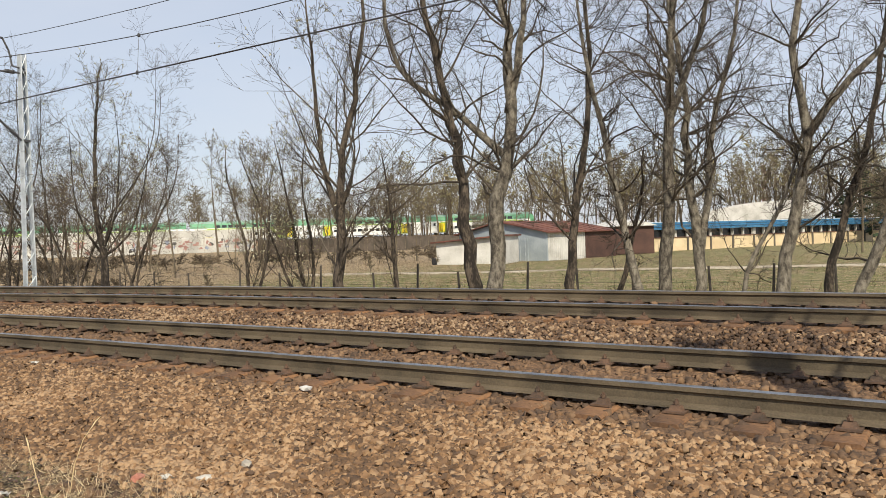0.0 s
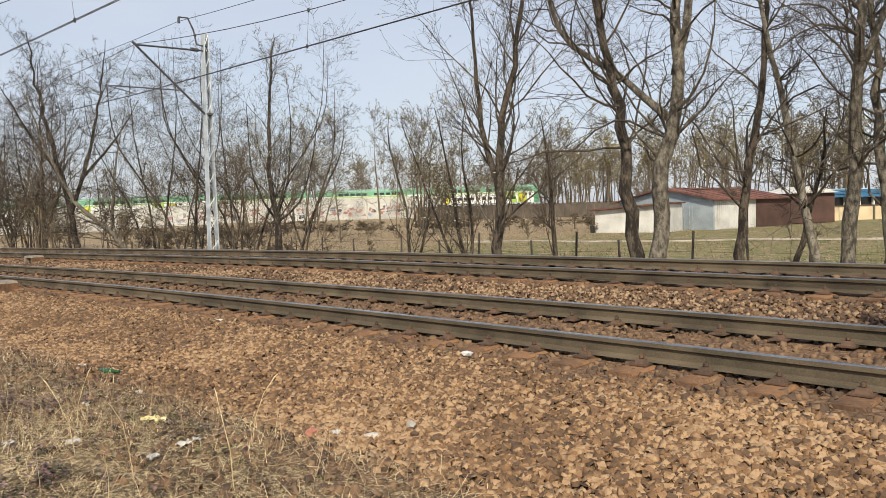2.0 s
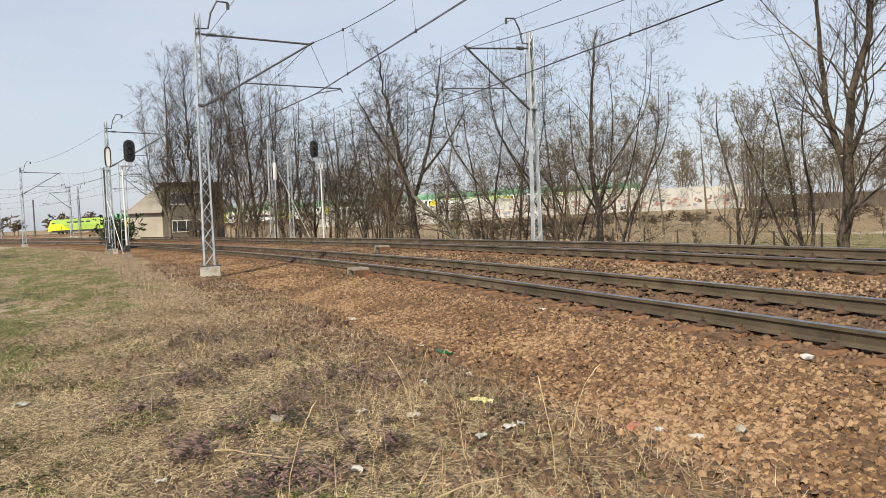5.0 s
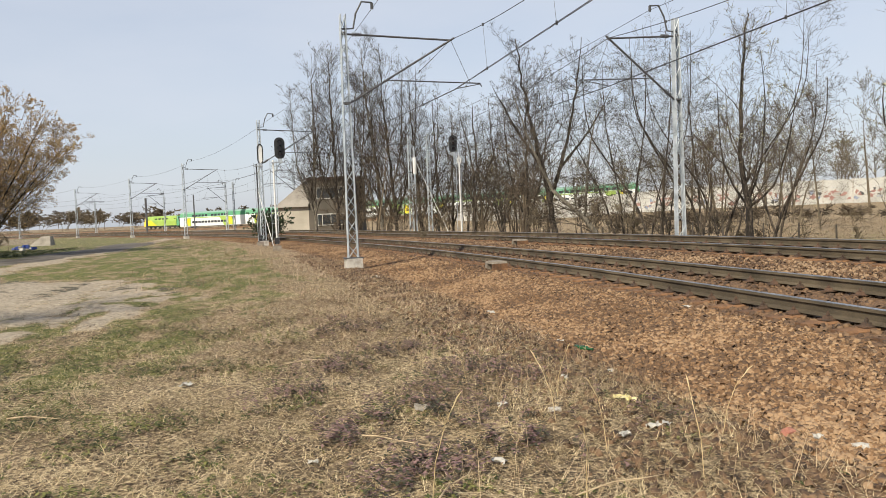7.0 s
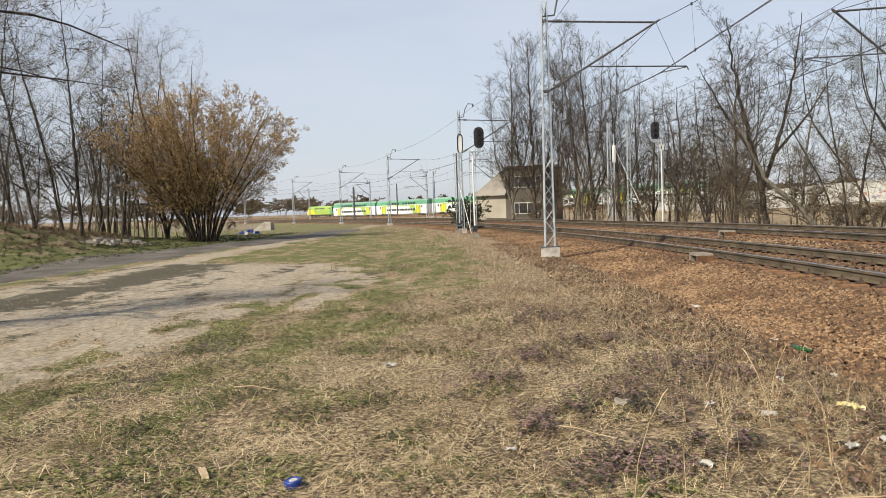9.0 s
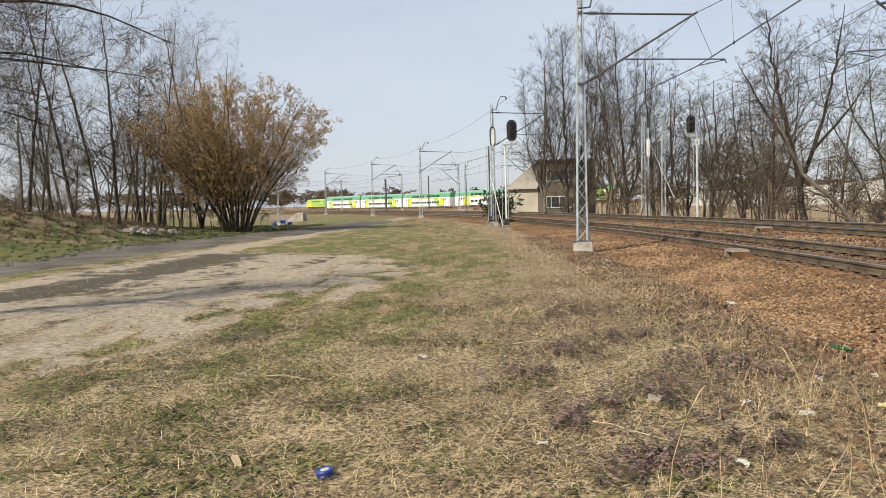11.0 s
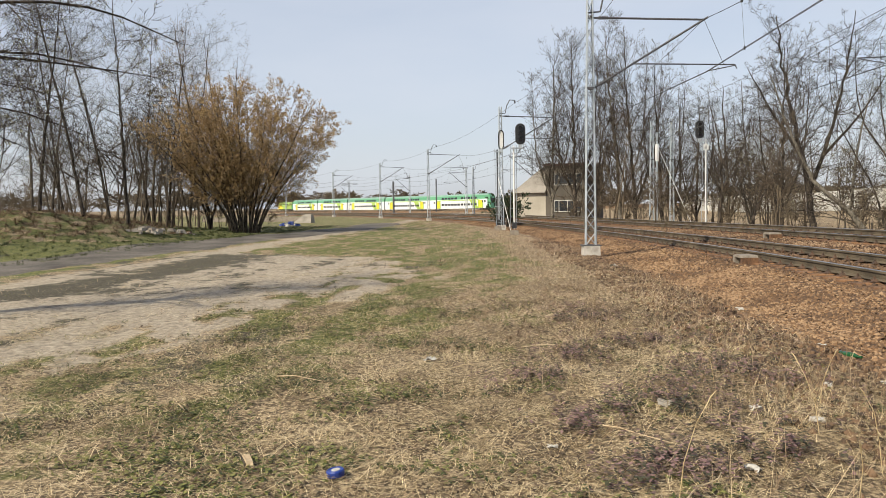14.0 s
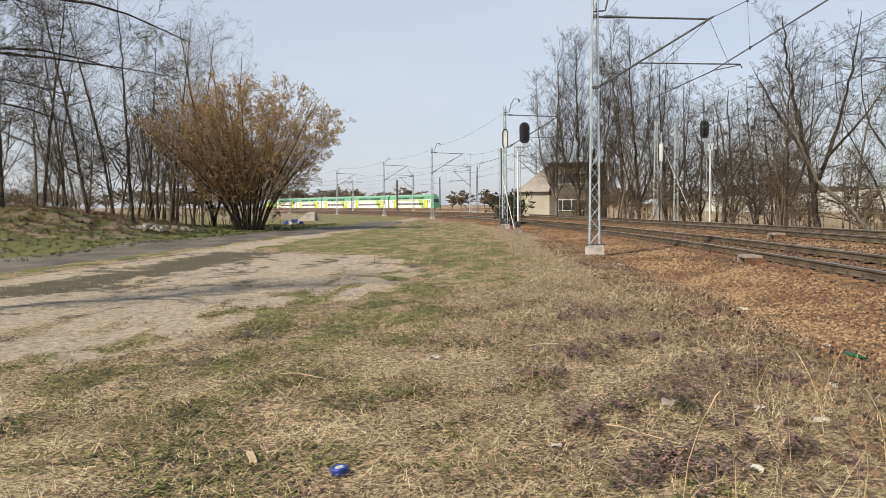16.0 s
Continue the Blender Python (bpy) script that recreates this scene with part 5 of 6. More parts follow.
for az_, r_, h_, k_ in ((6.3, 138, 14.5, 1), (5.2, 142, 12.0, 2), (3.6, 122, 20.0, 3), (1.6, 128, 19.0, 4), (7.3, 145, 10.5, 5)):
    spruce(az_, r_, h_, k_)

# ---------------------------------------------------------------- fence beyond the tracks
fence = thing("wire_fence", "old wire fence on thin rusty posts behind the tracks", "fence")
post_mesh = Shape().tube([(0, 0, -0.3), (0, 0, 1.35)], 0.035, 6).mesh("post", M["post"])
fx = []
for i in range(26):
    p = Vector((6.0 - i * 1.75 + 0.25 * math.sin(i * 2.1), 22.3 - 0.012 * i * i + 0.1 * math.sin(i), 0))
    p.z = gz(p.x, p.y)
    fx.append(p)
    part("post", post_mesh, None, fence, place=Matrix.Translation(p) @ Matrix.Rotation(0.05 * math.sin(i * 3.3), 4, "Y") @ Matrix.Diagonal((1, 1, 0.9 + 0.2 * math.sin(i * 1.7) ** 2, 1)))
for h in (0.45, 0.85, 1.2):
    part("strand", Shape().tube([p + Vector((0, 0, h + 0.03 * math.sin(i * 1.3))) for i, p in enumerate(fx)], 0.004, 3, False), M["post"], fence)

# ---------------------------------------------------------------- noise barrier
bar_ = thing("noise_barrier", "long white noise barrier with red and blue graffiti", "noise barrier", kind="structure")
bs = np.r_[0, np.cumsum(np.linalg.norm(np.diff(BARRIER[:, :2], axis=0), axis=1))]


def on_barrier(s):
    return np.array([np.interp(s, bs, BARRIER[:, i]) for i in (0, 1)])


def barrier_z(p):
    a = math.degrees(math.atan2(-p[0], p[1]))
    return float(np.interp(a, [48, 61, 70, 76], [0.95, 1.0, 0.15, -0.05])), float(np.interp(a, [48, 61, 70, 76], [3.3, 3.1, 2.85, 2.75]))


PANEL = 4.0
R_ = random.Random(31)
for i in range(int(bs[-1] / PANEL)):
    a, b = on_barrier(i * PANEL), on_barrier((i + 1) * PANEL)
    mid, rz = (a + b) / 2, math.atan2(b[1] - a[1], b[0] - a[0])
    z0, h = barrier_z(mid)
    for k in range(3):
        part("panel", Shape().box((*mid, z0 - 0.3 + (h + 0.3) / 3 * (k + 0.5)), (np.linalg.norm(b - a) - 0.06, 0.14, (h + 0.3) / 3 - 0.03), rz), M["barrier"], bar_)
    part("post", Shape().box((*a, z0 + h / 2), (0.2, 0.24, h + 0.2), rz), M["concrete"], bar_)
    nrm = Vector((-math.sin(rz), math.cos(rz), 0))
    if nrm.x * mid[0] + nrm.y * mid[1] > 0:
        nrm = -nrm
    az = math.degrees(math.atan2(-mid[0], mid[1]))
    if 48 < az < 64:
        for k in range(14):
            c = Vector((*mid, z0 + R_.uniform(0.35, 1.7))) + Vector((math.cos(rz), math.sin(rz), 0)) * R_.uniform(-1.7, 1.7) + nrm * 0.078
            sh = Shape()
            n = 11
            u, w0 = R_.uniform(0.2, 0.6), R_.uniform(0.10, 0.4)
            ring = []
            for j in range(n):
                t = 2 * math.pi * j / n
                f = R_.uniform(0.35, 1.25)
                ring.append(c + Vector((math.cos(rz), math.sin(rz), 0)) * math.cos(t) * u * f + Vector((0, 0, math.sin(t) * w0 * f)))
            sh.add([tuple(q) for q in ring] + [tuple(q + nrm * 0.004 * (k + 1)) for q in ring], [tuple(range(n)), tuple(range(n, 2 * n))] + [(j, (j + 1) % n, n + (j + 1) % n, n + j) for j in range(n)])
            part("graffiti", sh, M[R_.choice(["paint_red", "paint_red", "paint_red", "paint_blue", "paint_black", "barrier"])], bar_, "patch of painted graffiti")
# dark board fence that goes on from the barrier
fen = thing("board_fence", "dark brown board fence below the far line", "fence", kind="structure")
for i in range(34):
    az = 47.3 - i * 0.55
    p, q = bearing(az, 132 + 0.25 * i), bearing(az - 0.55, 132.25 + 0.25 * i)
    mid = (p + q) / 2
    part("board_panel", Shape().box((mid.x, mid.y, 1.15), ((q - p).length - 0.04, 0.08, 2.3), math.atan2(q.y - p.y, q.x - p.x)), M["dark_fence"], fen)

# ---------------------------------------------------------------- buildings
def wall_frame(a, b):
    """Matrix whose x runs along a-b and whose -y faces the tracks."""
    d = (b - a)
    return Matrix.Translation(a) @ Matrix.Rotation(math.atan2(d.y, d.x), 4, "Z"), d.length


def garage():
    a, b = Vector((-41.4, 63.9, -0.55)), Vector((-31.4, 62.5, -0.55))
    m, w = wall_frame(a, b)
    t = thing("garage", "low metal garage with grey front and rust-red gable roof", "shed", "sheds behind the trees", place=m)
    L, h, pk = 11.6, 2.6, 3.55
    fr = Shape().add([(0, 0, 0), (w, 0, 0), (w, 0, h), (w / 2, 0, pk), (0, 0, h), (0, 0.2, 0), (w, 0.2, 0), (w, 0.2, h), (w / 2, 0.2, pk), (0, 0.2, h)], [(0, 1, 2, 3, 4), (9, 8, 7, 6, 5), (0, 5, 6, 1), (1, 6, 7, 2), (2, 7, 8, 3), (3, 8, 9, 4), (4, 9, 5, 0)])
    part("front_wall", fr, M["shed_grey"], t, "pale blue-grey sheet metal wall")
    for x0, ww in ((0.6, 3.3), (5.2, 2.9)):
        dr = part("garage_door", Shape().box((x0 + ww / 2, -0.03, 1.05), (ww, 0.06, 2.1)), M["shed_grey"], t, "grey ribbed metal door")
        for k in range(5):
            part("door_rib", Shape().box((x0 + ww * (k + 0.5) / 5, -0.07, 1.05), (0.05, 0.03, 2.0)), M["galvanised"], dr)
    part("side_wall", Shape().box((w - 0.1, 3.2, h / 2), (0.2, 6.0, h)), M["plaster_white"], t, "white plank side wall")
    for k in range(20):
        part("plank", Shape().box((w + 0.015, 0.4 + k * 0.3, h / 2), (0.03, 0.26, h - 0.1)), M["plaster_white"], t)
    part("rear_side_wall", Shape().box((w - 0.05, 9.0, h / 2), (0.24, 5.5, h)), M["shed_brown"], t, "dark brown side wall")
    part("back_wall", Shape().box((w / 2, L, h / 2), (w, 0.2, h)), M["shed_brown"], t)
    part("far_side_wall", Shape().box((0.1, L / 2, h / 2), (0.2, L - 0.4, h)), M["shed_brown"], t)
    for sgn in (-1, 1):
        e = w / 2 + sgn * (w / 2 + 0.4)
        z = h - 0.12
        rf = Shape().add([(w / 2, -0.4, pk + 0.05), (e, -0.4, z), (e, L + 0.4, z), (w / 2, L + 0.4, pk + 0.05), (w / 2, -0.4, pk + 0.15), (e, -0.4, z + 0.1), (e, L + 0.4, z + 0.1), (w / 2, L + 0.4, pk + 0.15)], [(0, 1, 2, 3), (7, 6, 5, 4), (0, 4, 5, 1), (1, 5, 6, 2), (2, 6, 7, 3), (3, 7, 4, 0)])
        r = part("roof", rf, M["roof_red"], t, "rust-red sheet roof")
        for k in range(9):
            y = k * L / 8
            part("roof_seam", Shape().tube([(w / 2, y, pk + 0.17), (e, y, z + 0.12)], 0.03, 4), M["roof_red"], r)


def hut():
    a, b = Vector((-38.6, 55.9, -0.55)), Vector((-32.6, 57.2, -0.55))
    m, w = wall_frame(a, b)
    t = thing("hut", "low white flat-roofed hut with a brown roof edge", "shed", "sheds behind the trees", place=m)
    sh = Shape().add([(0, 0, 0), (w, 0, 0), (w, 0, 2.3), (0, 0, 1.85), (0, 4, 0), (w, 4, 0), (w, 4, 2.3), (0, 4, 1.85)], [(0, 1, 2, 3), (7, 6, 5, 4), (0, 3, 7, 4), (1, 5, 6, 2)])
    part("wall", sh, M["plaster_white"], t)
    part("roof", Shape().add([(-.4, -.4, 1.85), (w + .2, -.4, 2.32), (w + .2, 4.3, 2.32), (-.4, 4.3, 1.85), (-.4, -.4, 1.97), (w + .2, -.4, 2.44), (w + .2, 4.3, 2.44), (-.4, 4.3, 1.97)], [(0, 1, 2, 3), (7, 6, 5, 4), (0, 4, 5, 1), (1, 5, 6, 2), (2, 6, 7, 3), (3, 7, 4, 0)]), M["roof_red"], t, "brown sheet roof")
    part("bin", Shape().box((-0.25, 0.1, 0.3), (0.35, 0.35, 0.6), 0, 1.1), M["black"], t)


def hall():
    a, b = Vector((-31.9, 86.3, -0.7)), Vector((1.5, 159.0, -0.7))
    m, w = wall_frame(a, b)
    t = thing("workshop_hall", "long cream workshop with blue metal fascia and window band", "building", place=m)
    part("lower_wall", Shape().box((w / 2, 4, 0.85), (w, 8, 1.7)), M["plaster_cream"], t, "cream plaster wall")
    part("window_band", Shape().box((w / 2, 4.15, 2.15), (w - 0.1, 7.7, 0.9)), M["window"], t, "dark window glass")
    n = int(w / 2.0)
    for i in range(n + 1):
        pr = i % 5 == 0
        part("window_post", Shape().box((i * w / n, 0.05, 2.15), (0.55 if pr else 0.2, 0.25, 0.9)), M["plaster_white"], t)
    part("sill", Shape().box((w / 2, -0.02, 1.72), (w, 0.2, 0.06)), M["roof_red"], t, "brown sill strip")
    for i in range(0, n, 2):
        part("pilaster", Shape().box((i * w / n, -0.03, 0.85), (0.25, 0.14, 1.68)), M["plaster_tan"], t)
    for k in range(3):
        part("fascia_rib", Shape().box((w / 2, -0.25 - 0.02 * k + 3.9, 2.75 + 0.3 * k), (w + 0.6, 8.4 - 0.25 * k, 0.24)), M["blue_sheet"], t, "blue ribbed sheet")
        part("fascia_joint", Shape().box((w / 2, 3.95, 2.9 + 0.3 * k), (w + 0.4, 7.9, 0.06)), M["train_white"], t)


def big_store():
    a, b = bearing(16.6, 150, 0), bearing(8.6, 150, 0)
    m, w = wall_frame(a, b)
    t = thing("warehouse", "large pale warehouse with a curved white roof", "building", place=m)
    part("wall", Shape().box((w / 2, 8, 1.8), (w, 16, 3.6)), M["shed_grey"], t)
    prof = [(w * k, 3.6 + 2.9 * math.sin(min(1, k * 1.3 + 0.12) * math.pi / 2) ** 0.8) for k in np.linspace(0, 1, 9)]
    sh = Shape()
    n = len(prof)
    sh.add([(x, -0.3, z) for x, z in prof] + [(x, 16.3, z) for x, z in prof] + [(x, -0.3, 3.3) for x, z in prof] + [(x, 16.3, 3.3) for x, z in prof],
           [(i, i + 1, n + i + 1, n + i) for i in range(n - 1)] + [(2 * n + i, 2 * n + i + 1, i + 1, i) for i in range(n - 1)] + [(n + i, n + i + 1, 3 * n + i + 1, 3 * n + i) for i in range(n - 1)] + [(n - 1, 3 * n - 1, 4 * n - 1, 2 * n - 1)])
    part("roof", sh, M["plaster_white"], t, "white curved roof")


def lineman_house():
    a, b = bearing(90.0, 84, 0.0), bearing(85.0, 81, 0.0)
    m, w = wall_frame(a, b)
    t = thing("house", "two-storey tan house with steep beige roof behind the tracks", "house", place=m)
    w1 = 3.4
    part("bay_wall", Shape().box((w1 / 2, 3, 1.5), (w1, 6, 3.0)), M["plaster_grey"], t, "cream wall of the low bay")
    part("bay_roof", Shape().add([(-.3, -.4, 2.9), (w1 + .1, -.4, 2.9), (w1 + .1, 6.4, 2.9), (-.3, 6.4, 2.9), (w1 * .75, 1.6, 5.7), (w1 + .1, 1.6, 5.7), (w1 + .1, 4.4, 5.7), (w1 * .75, 4.4, 5.7)], [(0, 1, 5, 4), (1, 2, 6, 5), (2, 3, 7, 6), (3, 0, 4, 7), (4, 5, 6, 7), (3, 2, 1, 0)]), M["roof_tan"], t, "beige steep roof")
    part("vent", Shape().add([(w1 * .68, 1.0, 5.2), (w1 + .12, 1.0, 5.2), (w1 + .12, 1.0, 5.95), (w1 * .95, 1.0, 6.0), (w1 * .68, 1.7, 5.2), (w1 + .12, 1.7, 5.2), (w1 + .12, 1.7, 5.95), (w1 * .95, 1.7, 6.0)], [(0, 1, 2, 3), (7, 6, 5, 4), (0, 3, 7, 4), (3, 2, 6, 7)]), M["black"], t, "dark roof vent")
    part("main_wall", Shape().box(((w + w1) / 2, 2.6, 2.8), (w - w1, 5.2, 5.6)), M["plaster_tan"], t, "tan plaster wall")
    part("main_roof", Shape().box(((w + w1) / 2, 2.6, 5.7), (w - w1 + .4, 5.7, 0.22)), M["shed_brown"], t, "dark flat roof edge")
    for zz in (1.2, 3.9):
        for k in range(3):
            x = w1 + 1.0 + k * (w - w1 - 1.6) / 3
            wn_ = part("window", Shape().box((x + 0.5, -0.03, zz + 0.3), (1.1, 0.12, 1.2)), M["barrier"], t, "white window frame")
            for q in (-1, 1):
                part("pane", Shape().box((x + 0.5 + q * 0.25, -0.1, zz + 0.3), (0.42, 0.03, 1.02)), M["window"], wn_)


def back_shed():
    a, b = bearing(21.8, 84, -0.5), bearing(19.2, 86, -0.5)
    m, w = wall_frame(a, b)
    t = thing("shed", "dark brown shed with a pale sheet roof", "shed", "sheds behind the trees", place=m)
    part("wall", Shape().box((w / 2, 3, 1.45), (w, 6, 2.9)), M["shed_brown"], t, "dark brown board wall")
    part("roof", Shape().add([(-.3, -.4, 2.9), (w + .3, -.4, 2.9), (w + .3, 6.4, 2.9), (-.3, 6.4, 2.9), (w / 2, -.4, 3.6), (w / 2, 6.4, 3.6)], [(0, 1, 4), (3, 5, 2), (0, 4, 5, 3), (1, 2, 5, 4), (3, 2, 1, 0)]), M["plaster_white"], t, "pale sheet roof")


garage(), hut(), hall(), big_store(), lineman_house(), back_shed()
# red and white chimney far behind, dark posts and a low brick stack
ch = thing("chimney", "tall red and white banded chimney in the distance", "chimney")
p = bearing(12.0, 420)
for k in range(8):
    part("band", Shape().tube([(p.x, p.y, 4 * k + 1), (p.x, p.y, 4 * k + 5)], 1.2 - 0.04 * k, 10), M["paint_red" if k % 2 else "white"], ch)
for az, r, h in ((98.75, 150, 6.4), (95.65, 230, 9.5)):
    p = bearing(az, r)
    t = thing("post", "dark slim post in the railway yard", "post")
    part("shaft", Shape().tube([(p.x, p.y, 0), (p.x, p.y, h)], 0.18, 6), M["iron"], t)
# low platform wall, sloping concrete end and blue sacks by the road
p, q = bearing(104.6, 100), bearing(112, 110)
t = thing("low_wall", "long pale concrete platform edge in the yard", "platform", kind="structure")
part("edge", Shape().box(((p.x + q.x) / 2, (p.y + q.y) / 2, 0.3), ((q - p).length, 0.5, 0.6), math.atan2(q.y - p.y, q.x - p.x)), M["box_concrete"], t)
p = bearing(105.2, 92)
t = thing("concrete_ramp", "pale sloping concrete block beside the lane", "concrete block")
part("block", Shape().add([(p.x - 1.0, p.y - 1.1, -.1), (p.x + 1.0, p.y - 1.1, -.1), (p.x + 1.0, p.y + 1.1, -.1), (p.x - 1.0, p.y + 1.1, -.1), (p.x - .5, p.y + .2, .95), (p.x + .5, p.y + .2, .95), (p.x + .5, p.y + 1.0, .95), (p.x - .5, p.y + 1.0, .95)], [(0, 1, 5, 4), (1, 2, 6, 5), (2, 3, 7, 6), (3, 0, 4, 7), (4, 5, 6, 7)]), M["rubble"], t)


def lumps(name, label, category, p, size, count, mats, seed, spread=1.0):
    """A heap of broken lumps, each a piece."""
    t = thing(name, label, category, place=Matrix.Translation(p))
    R = random.Random(seed)
    for k in range(count):
        a, r = R.uniform(0, 6.28), R.uniform(0, spread)
        s = size * R.uniform(0.4, 1.0)
        sh = Shape().box((r * math.cos(a), r * math.sin(a), max(0.02, (1 - r / spread) * size * 0.8 + s * 0.15)), (s * R.uniform(.8, 1.6), s, s * R.uniform(.4, .8)), R.uniform(0, 3), R.uniform(0.5, 0.9))
        part("lump", sh, M[R.choice(mats)], t)


p = bearing(106.3, 74)
lumps("sack_heap", "heap of blue and white sacks beside the lane", "sacks", Vector((p.x, p.y, gz(p.x, p.y))), 0.42, 14, ["blue_plastic", "paper", "blue_plastic"], 3, 1.2)
p = bearing(115.8, 45)
lumps("rubble_heap", "pale heap of concrete rubble on the grass", "rubble", Vector((p.x, p.y, gz(p.x, p.y))), 0.30, 80, ["rubble", "rubble", "box_concrete"], 4, 1.9)
p = bearing(113.6, 47)
lumps("rubble_heap", "small heap of brown rubble on the grass", "rubble", Vector((p.x, p.y, gz(p.x, p.y))), 0.2, 24, ["rubble", "rubble", "stone_dark"], 5, 1.0)

# ---------------------------------------------------------------- far line and train
fl = thing("far_track", "distant railway line on a low bank", "railway track", kind="structure")
row = []
for i, q in enumerate(FAR):
    d = FAR[min(i + 1, len(FAR) - 1)] - FAR[max(i - 1, 0)]
    d = d / np.linalg.norm(d[:2])
    row.append((Vector(q), Vector((-d[1], d[0], 0))))
part("far_bed", Shape().sweep([(-2.4, -0.8), (-1.5, -0.2), (1.5, -0.2), (2.4, -0.8)], row, False), M["stone_dark"], fl, "brown ballast bed")
for k in (-0.75, 0.75):
    part("rail", Shape().sweep([(k - .036, 0), (k - .07, -.17), (k + .07, -.17), (k + .036, 0)], row), M["rail_side"], fl)


def slab(points, y0, y1):
    """An (x, z) outline carried from y0 to y1."""
    n = len(points)
    return Shape().add([(x, y0, z) for x, z in points] + [(x, y1, z) for x, z in points], [tuple(range(n - 1, -1, -1)), tuple(range(n, 2 * n))] + [(i, (i + 1) % n, n + (i + 1) % n, n + i) for i in range(n)])


def hull(prof, x0, x1):
    """A cross-section of (y, z) carried along the car."""
    n = len(prof)
    return Shape().add([(x0, y, z) for y, z in prof] + [(x1, y, z) for y, z in prof], [tuple(range(n)), tuple(range(2 * n - 1, n - 1, -1))] + [(i, i + n, (i + 1) % n + n, (i + 1) % n) for i in range(n)])


WIN = Shape().box((0, 0, 0), (1.05, 0.05, 0.62)).mesh("window", M["window"])
DOOR = Shape().box((0, 0, 0), (0.62, 0.07, 2.0)).mesh("door", M["train_yellow"])
WHEEL = Shape().tube([(0, -0.07, 0), (0, 0.07, 0)], 0.46, 12).mesh("wheel", M["train_dark"])


def bogie(t, x):
    b = part("bogie", Shape().box((x, 0, 0.62), (3.2, 2.3, 0.32)), M["train_dark"], t)
    for dx in (-1.25, 1.25):
        for y in (-0.75, 0.75):
            part("wheel", WHEEL, None, b, place=Matrix.Translation((x + dx, y, 0.46)))


def double_decker(cab=False):
    L = 26.4
    t = thing("passenger_car", "white and green double-deck car with a driving cab" if cab else "white and green double-deck railway car with yellow doors", "railway car", "cars of the train")
    e0 = -L / 2 + (1.4 if cab else 0)
    part("lower_body", hull([(-1.38, 0.35), (1.38, 0.35), (1.4, 2.55), (-1.4, 2.55)], e0, L / 2), M["train_white"], t, "white lower deck side")
    part("upper_body", hull([(-1.4, 2.55), (1.4, 2.55), (1.36, 3.05), (-1.36, 3.05)], e0, L / 2), M["train_white"], t, "white middle band")
    part("green_band", hull([(-1.36, 3.05), (1.36, 3.05), (1.16, 4.12), (-1.16, 4.12)], e0, L / 2), M["train_green"], t, "green upper deck side")
    part("roof", hull([(-1.16, 4.12), (1.16, 4.12), (0.72, 4.5), (0.3, 4.62), (-0.3, 4.62), (-0.72, 4.5)], e0, L / 2), M["train_roof"], t, "grey-green curved roof")
    if cab:
        part("cab_nose", Shape().add([(e0, -1.38, .35), (e0, 1.38, .35), (e0, 1.16, 4.3), (e0, -1.16, 4.3), (-L / 2, -1.1, .4), (-L / 2, 1.1, .4), (e0 - .75, 1.0, 3.9), (e0 - .75, -1.0, 3.9)], [(0, 4, 7, 3), (1, 2, 6, 5), (4, 5, 6, 7), (3, 7, 6, 2), (0, 1, 5, 4)]), M["train_green"], t, "green driving cab nose")
        part("windscreen", Shape().add([(-L / 2 + 0.28, -1.0, 2.2), (-L / 2 + 0.28, 1.0, 2.2), (e0 - .66, .95, 3.6), (e0 - .66, -.95, 3.6), (-L / 2 + 0.2, -1.0, 2.2), (-L / 2 + 0.2, 1.0, 2.2), (e0 - .74, .95, 3.6), (e0 - .74, -.95, 3.6)], [(4, 5, 6, 7), (0, 1, 2, 3), (0, 4, 7, 3), (1, 2, 6, 5)]), M["window"], t, "dark windscreen")
    part("underframe", Shape().box((0, 0, 0.42), (L * 0.55, 2.2, 0.4)), M["train_dark"], t)
    for s in (-1, 1):
        for k in range(11):
            x = -7.0 + k * 1.4
            part("window", WIN, None, t, place=Matrix.Translation((x, s * 1.395, 1.55)))
            if k != 5:
                part("window", WIN, None, t, place=Matrix.Translation((x, s * 1.27, 3.42)) @ Matrix.Rotation(s * 0.18, 4, "X"))
        for x in (-10.9, -9.9, 9.9, 10.9):
            part("window", WIN, None, t, place=Matrix.Translation((x, s * 1.395, 2.35)) @ Matrix.Diagonal((0.5, 1, 1, 1)))
        for x in (-9.1, 9.1):
            pn = part("door_panel", Shape().box((x, s * 1.40, 1.6), (2.2, 0.035, 2.3)), M["train_lime"], t, "lime and yellow door field")
            for q in (-0.36, 0.36):
                part("door", DOOR, None, pn, "yellow sliding door leaf", place=Matrix.Translation((x + q, s * 1.415, 1.6)))
        part("swoosh", slab([(-8, 0.4), (-6.4, 0.4), (-4.4, 3.0), (-7.2, 3.0)], s * 1.375, s * 1.408), M["train_lime"], t, "lime green slanting stripe")
        part("yellow_stripe", slab([(-9.0, 2.7), (9.2, 2.7), (9.6, 2.95), (-8.7, 2.95)], s * 1.33, s * 1.404), M["train_lime"], t, "thin lime stripe")
    bogie(t, -9.5)
    bogie(t, 9.5)
    return t


